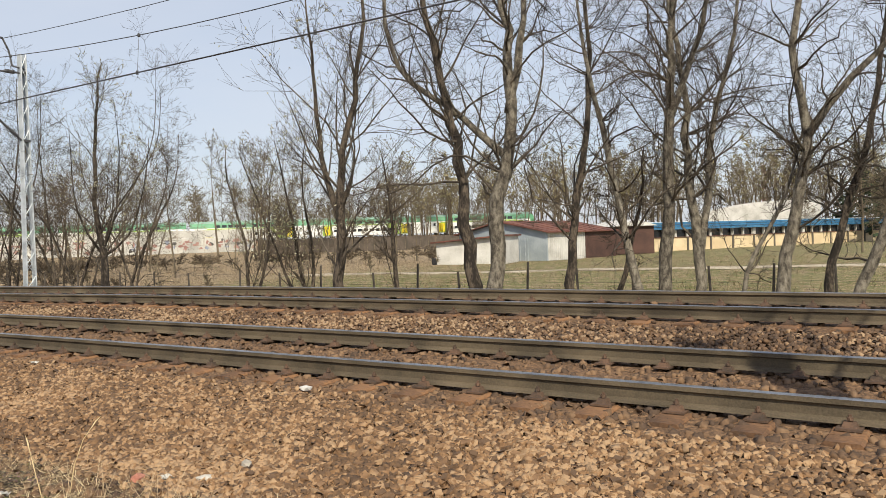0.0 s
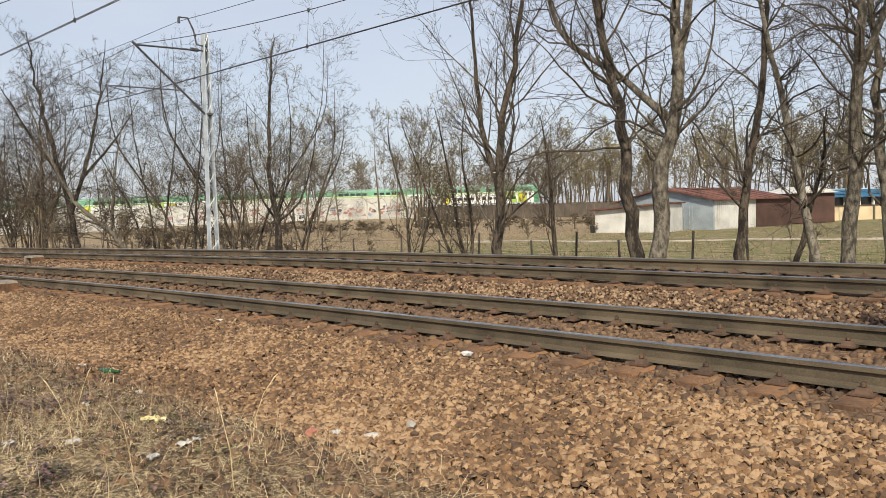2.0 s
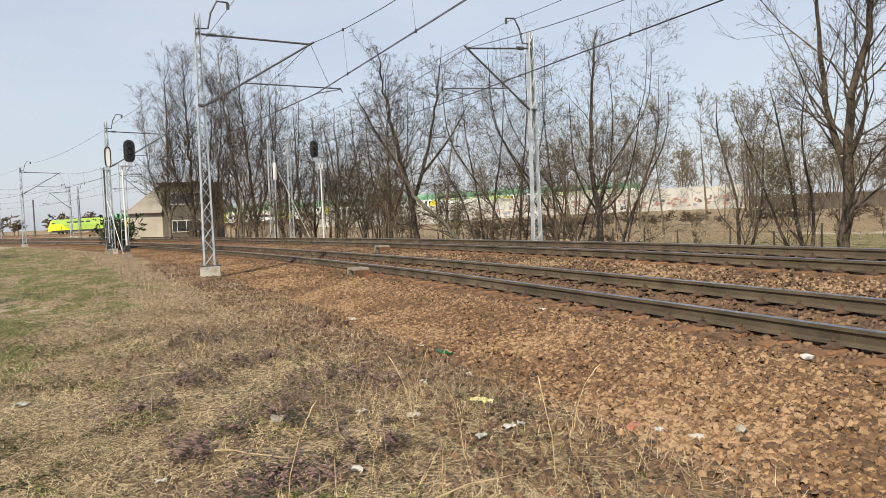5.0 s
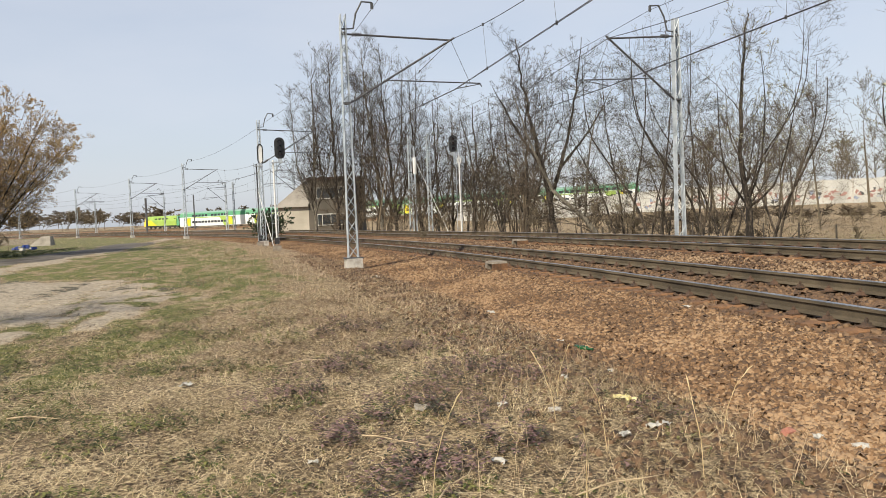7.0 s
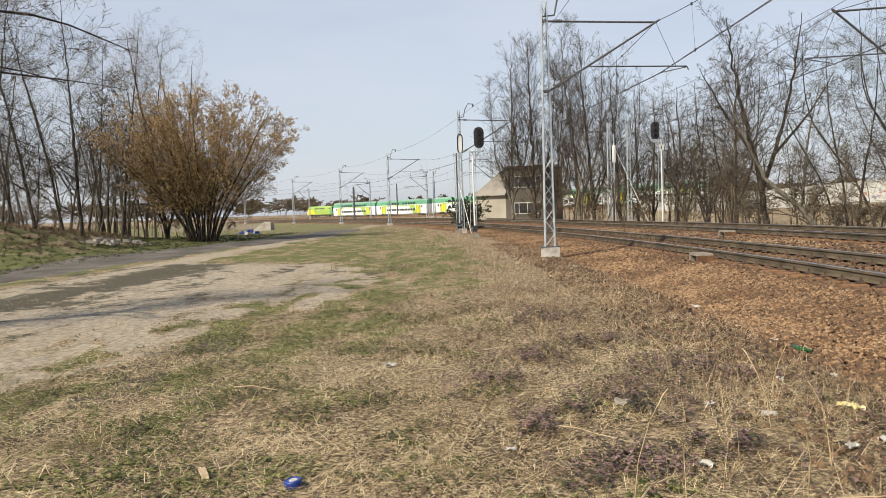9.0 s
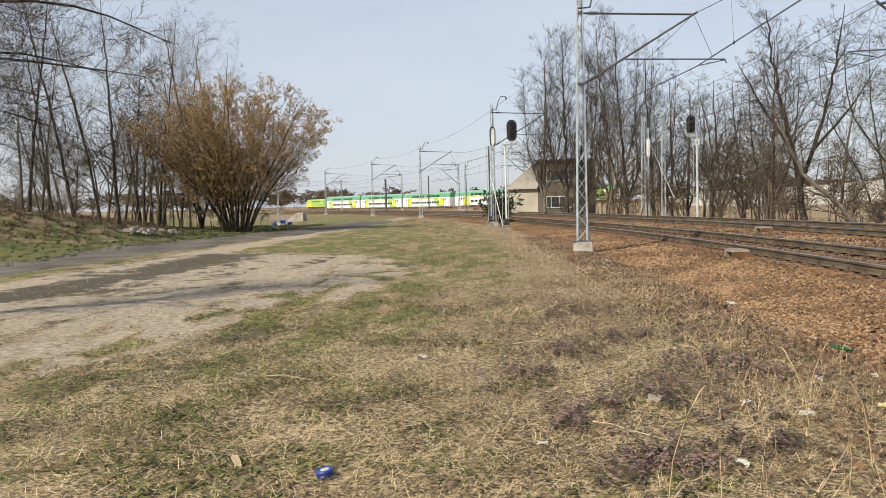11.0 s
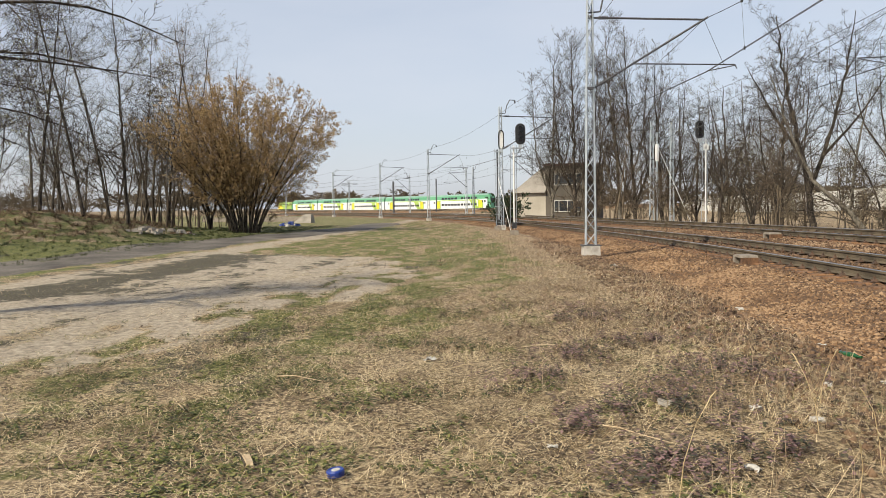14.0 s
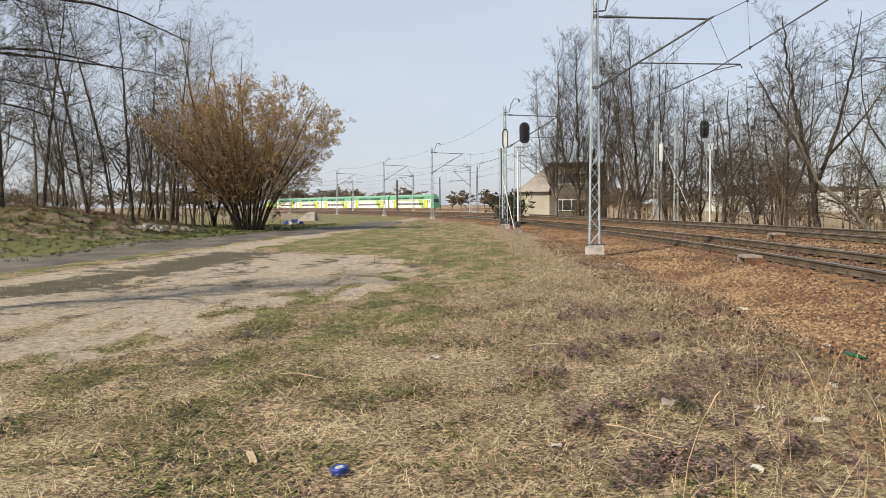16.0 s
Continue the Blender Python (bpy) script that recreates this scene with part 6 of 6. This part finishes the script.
def engine():
    L = 19.0
    t = thing("locomotive", "yellow and green electric locomotive at the head of the train", "locomotive")
    part("body", hull([(-1.42, 0.9), (1.42, 0.9), (1.45, 2.3), (1.2, 3.6), (0.8, 3.85), (-0.8, 3.85), (-1.2, 3.6), (-1.45, 2.3)], -L / 2 + 1.2, L / 2 - 1.2), M["train_lime"], t, "lime green body side")
    for s in (-1, 1):
        a, b = s * (L / 2 - 1.2), s * L / 2
        part("cab", Shape().add([(a, -1.42, .8), (a, 1.42, .8), (a, 1.2, 3.7), (a, -1.2, 3.7), (b, -1.25, .8), (b, 1.25, .8), (b - s * .2, 1.25, 1.9), (b - s * .2, -1.25, 1.9), (a + s * .3, 1.05, 3.5), (a + s * .3, -1.05, 3.5)], [(0, 1, 5, 4), (4, 5, 6, 7), (7, 6, 8, 9), (9, 8, 2, 3), (0, 4, 7, 9, 3), (1, 2, 8, 6, 5), (0, 3, 2, 1)]), M["train_yellow" if s > 0 else "train_green"], t, "bright sloping cab front")
        part("windscreen", Shape().add([(b - s * .22, -1.1, 2.05), (b - s * .22, 1.1, 2.05), (a + s * .42, .95, 3.3), (a + s * .42, -.95, 3.3), (b - s * .16, -1.1, 2.05), (b - s * .16, 1.1, 2.05), (a + s * .48, .95, 3.3), (a + s * .48, -.95, 3.3)], [(4, 5, 6, 7), (0, 1, 2, 3), (0, 4, 5, 1), (3, 7, 6, 2)]), M["window"], t, "dark windscreen")
        part("side_window", Shape().box((s * (L / 2 - 2.1), 0, 2.75), (0.8, 2.72, 0.6)), M["window"], t)
        part("pantograph", Shape().tube([(s * 4.5, 0, 3.9), (s * 3.2, 0, 4.25), (s * 4.4, 0, 4.4)], 0.05, 5), M["train_dark"], t)
        part("yellow_field", slab([(2.2, 1.0), (8.2, 1.0), (8.2, 2.6), (5.0, 2.6)], s * 1.40, s * 1.475), M["train_yellow"], t, "yellow front field")
        for k in range(4):
            part("grille", Shape().box((-3.2 + k * 1.9, s * 1.32, 2.95), (1.3, 0.08, 0.45)), M["train_dark"], t)
    part("underframe", Shape().box((0, 0, 0.7), (L - 2.4, 2.5, 0.45)), M["train_dark"], t)
    bogie(t, -5.2)
    bogie(t, 5.2)
    return t


GAP = 0.9
cars = [double_decker(True)]
cars[0]["group"] = "cars of the train"
proto = double_decker()
cars += [proto] + [copy_thing(proto, Matrix.Identity(4)) for _ in range(3)]
loco = engine()
TRAIN = [(cars[0], 13.2)] + [(c, 13.2 + (26.4 + GAP) * (i + 1)) for i, c in enumerate(cars[1:])]
TRAIN.append((loco, 13.2 + (26.4 + GAP) * 4 + 13.2 + GAP + 9.5))


def far_point(s):
    return Vector([float(np.interp(s, FAR_S, FAR[:, i])) for i in range(3)])


FAR_AZ = np.degrees(np.unwrap(np.arctan2(-FAR[:, 0], FAR[:, 1])))
TAIL_T = np.array([0, 1.5, 3.5, 7.0, 9.0, 14.5, 16.0])
TAIL_S = np.interp([28.1, 35.1, 46.0, 64.5, 73.6, 92.8, 95.8], FAR_AZ, FAR_S)
TAIL = np.polyfit(TAIL_T, TAIL_S, 2)


def train_rows(centre, reach):
    out = []
    for k in range(33):
        s = float(np.polyval(TAIL, k * 0.5)) + centre
        a, b = far_point(s - reach), far_point(s + reach)
        d = b - a
        m = (a + b) / 2
        out.append((k * 0.5, pose(m.x, m.y, m.z, 0, -math.degrees(math.atan2(d.z, math.hypot(d.x, d.y))), math.degrees(math.atan2(d.y, d.x)))))
    return out

# ---------------------------------------------------------------- grass, weeds and litter
def strewn(count, xr, yr, seed, keep, clump=0):
    g = np.random.default_rng(seed)
    x, y = g.uniform(*xr, count), g.uniform(*yr, count)
    if clump:
        k = g.integers(0, count // clump, count)
        x, y = x[k] + g.normal(0, 0.045, count), y[k] + g.normal(0, 0.045, count)
    m = g.random(count) < keep(x, y)
    return g, x[m], y[m]


def blades(name, label, count, xr, yr, seed, keep, mat, length, width, rise, spread=0.5, lift=0.01, flat=False, clump=0, comb=0.0):
    """Single grass blades of two pieces each: rise 0 lies flat, 1 stands."""
    g, x, y = strewn(count, xr, yr, seed, keep, clump)
    n = len(x)
    z = ground_z(x, y) + lift
    a = g.uniform(0, 2 * math.pi, n)
    if comb:
        a = comb * patch_noise(x, y, 1.1, 6) + g.normal(0, 0.7, n) + math.pi * g.integers(0, 2, n)
    L = length * g.uniform(1 - spread, 1 + spread, n)
    up = np.clip(rise + g.normal(0, 0.15, n), 0.02, 1.0)
    hx, hy = np.cos(a) * np.sqrt(1 - up ** 2), np.sin(a) * np.sqrt(1 - up ** 2)
    p0 = np.stack([x, y, z], -1)
    p1 = p0 + np.stack([hx, hy, up], -1) * (L * 0.55)[:, None]
    bend = g.normal(0, 0.35, (n, 2))
    p2 = p1 + np.stack([hx + bend[:, 0], hy + bend[:, 1], up * 0.6], -1) * (L * 0.45)[:, None]
    w = np.stack([-np.sin(a), np.cos(a), np.zeros(n)], -1) * (width * g.uniform(0.6, 1.4, n))[:, None]
    v = np.stack([p0 - w, p0 + w, p1 + w * 0.8, p1 - w * 0.8, p2 + w * 0.25, p2 - w * 0.25], 1)
    f = np.array([(0, 1, 2, 3), (3, 2, 4, 5)])
    if flat:
        v, f = np.stack([p0 - w, p0 + w, p2 + w * 0.4, p2 - w * 0.4], 1), np.array([(0, 1, 2, 3)])
    me = array_mesh(name, v.reshape(-1, 3), (np.arange(n)[:, None, None] * v.shape[1] + f).reshape(-1, 4), mat)
    return tagged(new(name, me), label, "grass", kind="stuff")


def patch_noise(x, y, k=0.9, o=0.0):
    return np.array([noise.noise(Vector((a * k + o, b * k - o, 1.7))) for a, b in zip(x, y)])


def field(x, y):
    """Where the grass grows: not on ballast, thin on sand, thinning with distance."""
    b, s, g, _ = ground_masks(x, y)
    return (1 - b) * (1 - 0.93 * s)


def thick_near(x, y, r=7.0):
    return np.clip((r / np.maximum(np.hypot(x, y), 1)) ** 1.6, 0, 1)


blades("straw_litter", "flattened dry straw and dead grass", 400000, (-20, 0.5), (-8.5, 4.2), 61, lambda x, y: field(x, y) * thick_near(x, y) * np.clip(0.72 + 1.0 * patch_noise(x, y, 1.6, 2), 0.15, 1), M["straw"], 0.14, 0.0018, 0.05, 0.7, 0.010, flat=True, comb=7.0)
blades("dry_grass", "short upright tufts of dry grass", 150000, (-30, 0.5), (-8, 4.0), 62, lambda x, y: field(x, y) * thick_near(x, y, 9) * (0.35 + 0.65 * smooth01(-2.5, 1.0, y + 0.03 * x)), M["straw"], 0.075, 0.0016, 0.6, 0.6, clump=14, flat=True)
blades("green_grass", "short sparse tufts of green grass and moss", 230000, (-40, -2), (-12, 3.5), 63, lambda x, y: np.clip(ground_masks(x, y)[2] * 1.2 + 0.05, 0, 1) * field(x, y) * thick_near(x, y, 12), M["green_blade"], 0.045, 0.0035, 0.6, 0.5, clump=12, flat=True)


def weeds(name, label, count, xr, yr, seed, keep, mat, height, leaves=7, size=0.014):
    """Low leafy weeds: leaves in whorls up a short stem."""
    g, x, y = strewn(count, xr, yr, seed, keep)
    n = len(x)
    z = ground_z(x, y)
    out = []
    for k in range(leaves):
        h = height * (0.25 + 0.75 * k / leaves) * g.uniform(0.6, 1.3, n)
        a = g.uniform(0, 6.28, n)
        r = size * (1.6 - 0.9 * k / leaves)
        c = np.stack([x + np.cos(a) * r, y + np.sin(a) * r, z + h], -1)
        u = np.stack([np.cos(a), np.sin(a), g.uniform(-0.5, 0.2, n)], -1) * (size * g.uniform(0.8, 1.5, n))[:, None]
        w = np.stack([-np.sin(a), np.cos(a), np.zeros(n)], -1) * (size * 0.7)
        out.append(np.stack([c - u, c + w, c + u, c - w], 1))
    v = np.concatenate(out).reshape(-1, 3)
    me = array_mesh(name, v, np.arange(len(v)).reshape(-1, 4), mat)
    return tagged(new(name, me), label, "weeds", kind="stuff")


def nettle_keep(x, y):
    d = np.hypot(x - CX, y - CY) - RADIUS
    band = smooth01(-7.2, -5.6, d) * (1 - smooth01(-3.9, -3.3, d))
    spots = np.zeros_like(x)
    for px, py, pr in ((-6.3, 0.95, 0.55), (-6.0, 0.35, 0.3), (-7.7, -0.15, 0.45), (-7.7, 2.0, 0.55), (-9.6, 1.3, 0.5), (-5.2, 1.6, 0.3), (-8.8, 0.4, 0.4), (-5.6, 2.9, 0.35), (-11.5, 0.8, 0.6), (-7.0, 1.4, 0.3), (-5.1, 0.7, 0.35)):
        spots = np.maximum(spots, np.exp(-((x - px) ** 2 + (y - py) ** 2) / pr ** 2))
    return np.clip(spots * (0.35 + 1.3 * patch_noise(x, y, 5.0)) + np.clip(patch_noise(x, y) - 0.25, 0, 1) * 0.35, 0, 1) * band * thick_near(x, y, 8) * field(x, y)


weeds("nettle_patch", "purple-brown dead-nettle patches in the dry grass", 40000, (-16, -1.5), (-1.6, 3.6), 71, nettle_keep, M["nettle"], 0.11, 9, 0.017)
weeds("low_weeds", "small green leafy weeds", 34000, (-14, -1.5), (-5, 3.6), 72, lambda x, y: np.clip((patch_noise(x, y, 1.3, 5) + 0.05) * 2.2, 0, 1) * (1 - 0.8 * smooth01(-6.3, -4.8, np.hypot(x - CX, y - CY) - RADIUS)) * field(x, y) * thick_near(x, y, 7), M["green_blade"], 0.04, 5, 0.016)

weeds("dead_leaves", "dark curled dead leaves and stems in the straw", 38000, (-16, -1.0), (-6, 4.0), 76, lambda x, y: field(x, y) * thick_near(x, y, 7) * np.clip(0.45 + 1.4 * patch_noise(x, y, 2.2, 3), 0, 1), M["dead_leaf"], 0.045, 3, 0.015)
blades("mid_tufts", "dry tufts of grass along the track bank", 110000, (-42, -9), (-11, 3.6), 77, lambda x, y: field(x, y) * (1 - 0.9 * np.clip(1.4 * ground_masks(x, y)[2], 0, 1)) * np.clip(12 / np.hypot(x, y), 0, 1) * (0.25 + 0.75 * smooth01(-3.5, 0.5, y + 0.1 * (x + 10))), M["bank_straw"], 0.10, 0.004, 0.55, 0.6, flat=True, clump=16)
weeds("bank_weeds", "brown dead weeds and leaves on the grassy bank", 26000, (-32, -9), (-6, 3.4), 81, lambda x, y: field(x, y) * np.clip(12 / np.hypot(x, y), 0, 1) * np.clip(0.3 + 1.4 * patch_noise(x, y, 1.1, 4), 0, 1) * (0.3 + 0.7 * smooth01(-3.5, 0.0, y + 0.1 * (x + 10))), M["dead_leaf"], 0.07, 3, 0.02)
blades("mound_grass", "rough reddish-brown grass on the mound beyond the road", 46000, (-57, -24), (-34, -17.5), 78, lambda x, y: smooth01(0.25, 0.9, ground_z(x, y)), M["mound_stalk"], 0.28, 0.010, 0.5, 0.6, flat=True, clump=18)
blades("mound_green", "green grass along the road at the foot of the mound", 50000, (-70, -20), (-30, -15.8), 79, lambda x, y: 1 - 0.85 * smooth01(0.3, 0.9, ground_z(x, y)), M["mound_green"], 0.12, 0.009, 0.6, 0.6, flat=True, clump=18)


def stalk_keep(x, y):
    d = np.hypot(x - CX, y - CY) - RADIUS
    return smooth01(-7.0, -5.0, d) * (1 - smooth01(-3.4, -2.9, d)) * np.clip(0.25 + patch_noise(x, y, 0.7, 9), 0.05, 1) * thick_near(x, y, 9)


blades("dead_stalks", "thin upright dead weed stalks", 34000, (-24, -1.2), (-1.5, 4.2), 73, stalk_keep, M["stalk"], 0.22, 0.0018, 0.85, 0.7, flat=True)
blades("bank_grass", "tall pale dry grass on the bank by the signals", 30000, (-85, -20), (-16, 1.5), 74, lambda x, y: (np.hypot(x - CX, y - CY) - RADIUS < -3.6) * smooth01(-11, -5, np.hypot(x - CX, y - CY) - RADIUS), M["bank_straw"], 0.15, 0.006, 0.7, 0.5)
blades("meadow_grass", "pale dry meadow grass behind the tracks", 120000, (-75, 12), (17, 68), 75, lambda x, y: (np.hypot(x - CX, y - CY) - RADIUS > 9.0) * np.clip(30 / np.hypot(x, y), 0, 1) * np.clip(0.6 + patch_noise(x, y, 0.25, 3), 0.1, 1), M["meadow"], 0.22, 0.007, 0.7, 0.7, flat=True)
blades("meadow_green", "green spring grass round the sheds", 60000, (-45, 14), (17, 60), 82, lambda x, y: (np.hypot(x - CX, y - CY) - RADIUS > 9.0) * np.clip(26 / np.hypot(x, y), 0, 1) * np.clip(0.35 + 1.3 * patch_noise(x, y, 0.2, 8), 0, 1), M["green_blade"], 0.14, 0.007, 0.6, 0.6, flat=True)


def lie(x, y, rz=0.0, up=0.0):
    return Matrix.Translation((x, y, gz(x, y) + up)) @ Matrix.Rotation(rz, 4, "Z")


def scrap(x, y, size, mat, label, name, category, seed):
    """A crumpled sheet with thickness."""
    R = random.Random(seed)
    sh = Shape()
    n = 5
    top = [[(size * (i / (n - 1) - 0.5) * R.uniform(0.8, 1.2), size * 0.7 * (j / (n - 1) - 0.5) * R.uniform(0.8, 1.2), size * 0.15 + R.uniform(-0.5, 1) * size * 0.22) for j in range(n)] for i in range(n)]
    flat = [q for row in top for q in row]
    sh.add(flat + [(a, b, c - size * 0.03) for a, b, c in flat], [(i * n + j, (i + 1) * n + j, (i + 1) * n + j + 1, i * n + j + 1) for i in range(n - 1) for j in range(n - 1)] + [(25 + i * n + j, 25 + i * n + j + 1, 25 + (i + 1) * n + j + 1, 25 + (i + 1) * n + j) for i in range(n - 1) for j in range(n - 1)])
    ob = part(name, sh, M[mat], place=lie(x, y, R.uniform(0, 3), 0.01))
    return tagged(ob, label, category, "litter on the ground")


def cap(x, y):
    t = thing("plastic_disc", "round blue plastic lid lying in the dry grass", "plastic lid", place=lie(x, y, 0.4, 0.05) @ Matrix.Rotation(0.12, 4, "X"))
    n = 28
    ring = [(math.cos(2 * math.pi * k / n), math.sin(2 * math.pi * k / n)) for k in range(n)]
    lv = [(0.054, -0.03), (0.057, -0.012), (0.057, 0.004), (0.051, 0.010), (0.042, 0.005)]
    sh = Shape().add([(r * a * (1 if k % 2 else 0.985), r * b, z) for r, z in lv for k, (a, b) in enumerate(ring)], [(i * n + j, i * n + (j + 1) % n, (i + 1) * n + (j + 1) % n, (i + 1) * n + j) for i in range(4) for j in range(n)] + [tuple(4 * n + j for j in range(n))])
    part("lid", sh, M["blue_plastic"], t)
    part("worn_top", Shape().tube([(-.005, 0.005, 0.004), (-.005, 0.005, 0.0075)], 0.028, 14), M["paper"], t, "scuffed whitish top")


cap(-4.94, -1.27)
WHITE_L = "crumpled white paper scrap on the dry grass"
for k, (x, y, s) in enumerate(((-5.47, 0.11, 0.10), (-4.94, 1.27, 0.12), (-9.20, 3.26, 0.12), (-7.01, 2.48, 0.10), (-5.12, 2.23, 0.14), (-5.26, 2.51, 0.13), (-5.28, 2.62, 0.12),
                               (-7.35, 3.10, 0.11), (-7.08, 2.51, 0.10), (-20.1, 2.3, 0.28), (-12.7, 3.33, 0.20), (-4.89, 3.57, 0.15), (-8.5, -1.05, 0.16), (-10.4, 5.6, 0.14), (-6.2, 1.66, 0.14))):
    scrap(x, y, s * 0.75, "paper", WHITE_L, "paper_scrap", "paper scrap", 800 + k)
for k, (x, y, s) in enumerate(((-6.13, 2.65, 0.13), (-6.01, 2.69, 0.12))):
    scrap(x, y, s, "paper_yellow", "crumpled yellow and white wrapper on the grass", "wrapper", "wrapper", 820 + k)
scrap(-6.3, 1.04, 0.15, "rubble", "pale crumpled leaf-like scrap among the weeds", "paper_scrap", "paper scrap", 830)


def rock(x, y, s, mat, label, seed, up=0.0):
    R = random.Random(seed)
    bm = bmesh.new()
    bmesh.ops.create_icosphere(bm, subdivisions=1, radius=s)
    for v in bm.verts:
        v.co = Vector((v.co.x * 1.2, v.co.y * 0.85, v.co.z * 0.6)) * R.uniform(0.75, 1.15)
    me = bpy.data.meshes.new("stone")
    bm.to_mesh(me)
    bm.free()
    me.materials.append(M[mat])
    return tagged(part("stone", me, None, place=lie(x, y, R.uniform(0, 3), s * 0.3 + up)), label, "stone", "single stones")


rock(-5.05, 3.43, 0.075, "brick_red", "pale red brick fragment at the ballast foot", 1)
rock(-4.64, 3.70, 0.065, "concrete", "pale grey stone at the ballast foot", 2)
rock(-4.53, 4.00, 0.060, "rubble", "pale tan stone among the ballast", 3, 0.02)
rock(-5.56, 5.70, 0.065, "plaster_white", "whitish stone on the ballast shoulder", 4, 0.03)
rock(-5.9, 2.0, 0.05, "concrete", "pale grey stone in the grass", 5)
# bottle, stick and twig on the grass
bt = thing("bottle", "green glass bottle lying at the ballast foot", "bottle", place=lie(-8.65, 3.32, 0.5, 0.035) @ Matrix.Rotation(radians(90), 4, "Y"))
part("body", Shape().tube([(0, 0, -0.10), (0, 0, 0.06), (0, 0, 0.10), (0, 0, 0.15)], [0.032, 0.032, 0.014, 0.013], 12), M["green_glass"], bt, smooth=True)
part("neck_ring", Shape().tube([(0, 0, 0.14), (0, 0, 0.155)], 0.016, 10), M["green_glass"], bt)
st_ = thing("wood_piece", "broken pale wood piece lying in the straw", "wood piece", place=lie(-5.13, -1.9, 0.5, 0.035))
part("splinter", Shape().add([(-.11, -.025, -.03), (.10, -.03, -.03), (.12, .02, -.03), (-.09, .03, -.03), (-.09, -.02, .01), (.09, -.025, .025), (.10, .015, .02), (-.08, .025, .015)], [(3, 2, 1, 0), (4, 5, 6, 7), (0, 1, 5, 4), (1, 2, 6, 5), (2, 3, 7, 6), (3, 0, 4, 7)]), M["wood_bit"], st_)
part("bark_strip", Shape().box((0, -0.028, -0.01), (0.17, 0.008, 0.03)), M["bark_dark"], st_)
R_ = random.Random(77)
for k, (x, y, L) in enumerate(((-12.3, -2.9, 0.5), (-7.4, -2.2, 0.6), (-5.6, 0.6, 0.75), (-4.5, 0.9, 0.6), (-6.6, -3.0, 0.5), (-9.2, 0.2, 0.55), (-4.2, 1.8, 0.6), (-8.0, -0.6, 0.45))):
    a = R_.uniform(0, 3)
    tw = thing("fallen_twig", "dry pale twig lying in the grass", "twig", "twigs on the ground", place=lie(x, y, a, 0.03))
    part("shoot", Shape().tube([(-L / 2, 0, 0), (-L * 0.1, 0.03, 0.03), (L * 0.2, -0.01, 0.04), (L / 2, 0.05, 0.02)], [0.006, 0.005, 0.004, 0.002], 5), M["wood_bit"], tw)
# tall single straws
for k, (x, y, h) in enumerate(((-4.35, 0.72, 0.62), (-5.6, 1.9, 0.5), (-4.3, 2.35, 0.55), (-4.9, 2.0, 0.5), (-6.4, 2.2, 0.45), (-4.0, 1.5, 0.5), (-5.0, 2.9, 0.45), (-7.2, 1.6, 0.4))):
    sw = thing("dry_stalk", "single tall dry grass stalk", "grass stalk", "tall dry stalks", place=lie(x, y, R_.uniform(0, 6)))
    part("stem", Shape().tube([(0, 0, 0), (0.03, 0, h * 0.4), (0.09, 0.02, h * 0.75), (0.17, 0.02, h)], [0.0035, 0.003, 0.0025, 0.0012], 5), M["straw"], sw)
    part("ear", Shape().tube([(0.14, 0.02, h * 0.9), (0.17, 0.02, h), (0.20, 0.02, h * 1.06)], [0.002, 0.005, 0.001], 5), M["straw"], sw)


def motions():
    """All that moves: the cars of the far train and its locomotive."""
    for ob, centre in TRAIN:
        walk(ob, train_rows(centre, 9.0 if ob is not loco else 5.2))


motions()
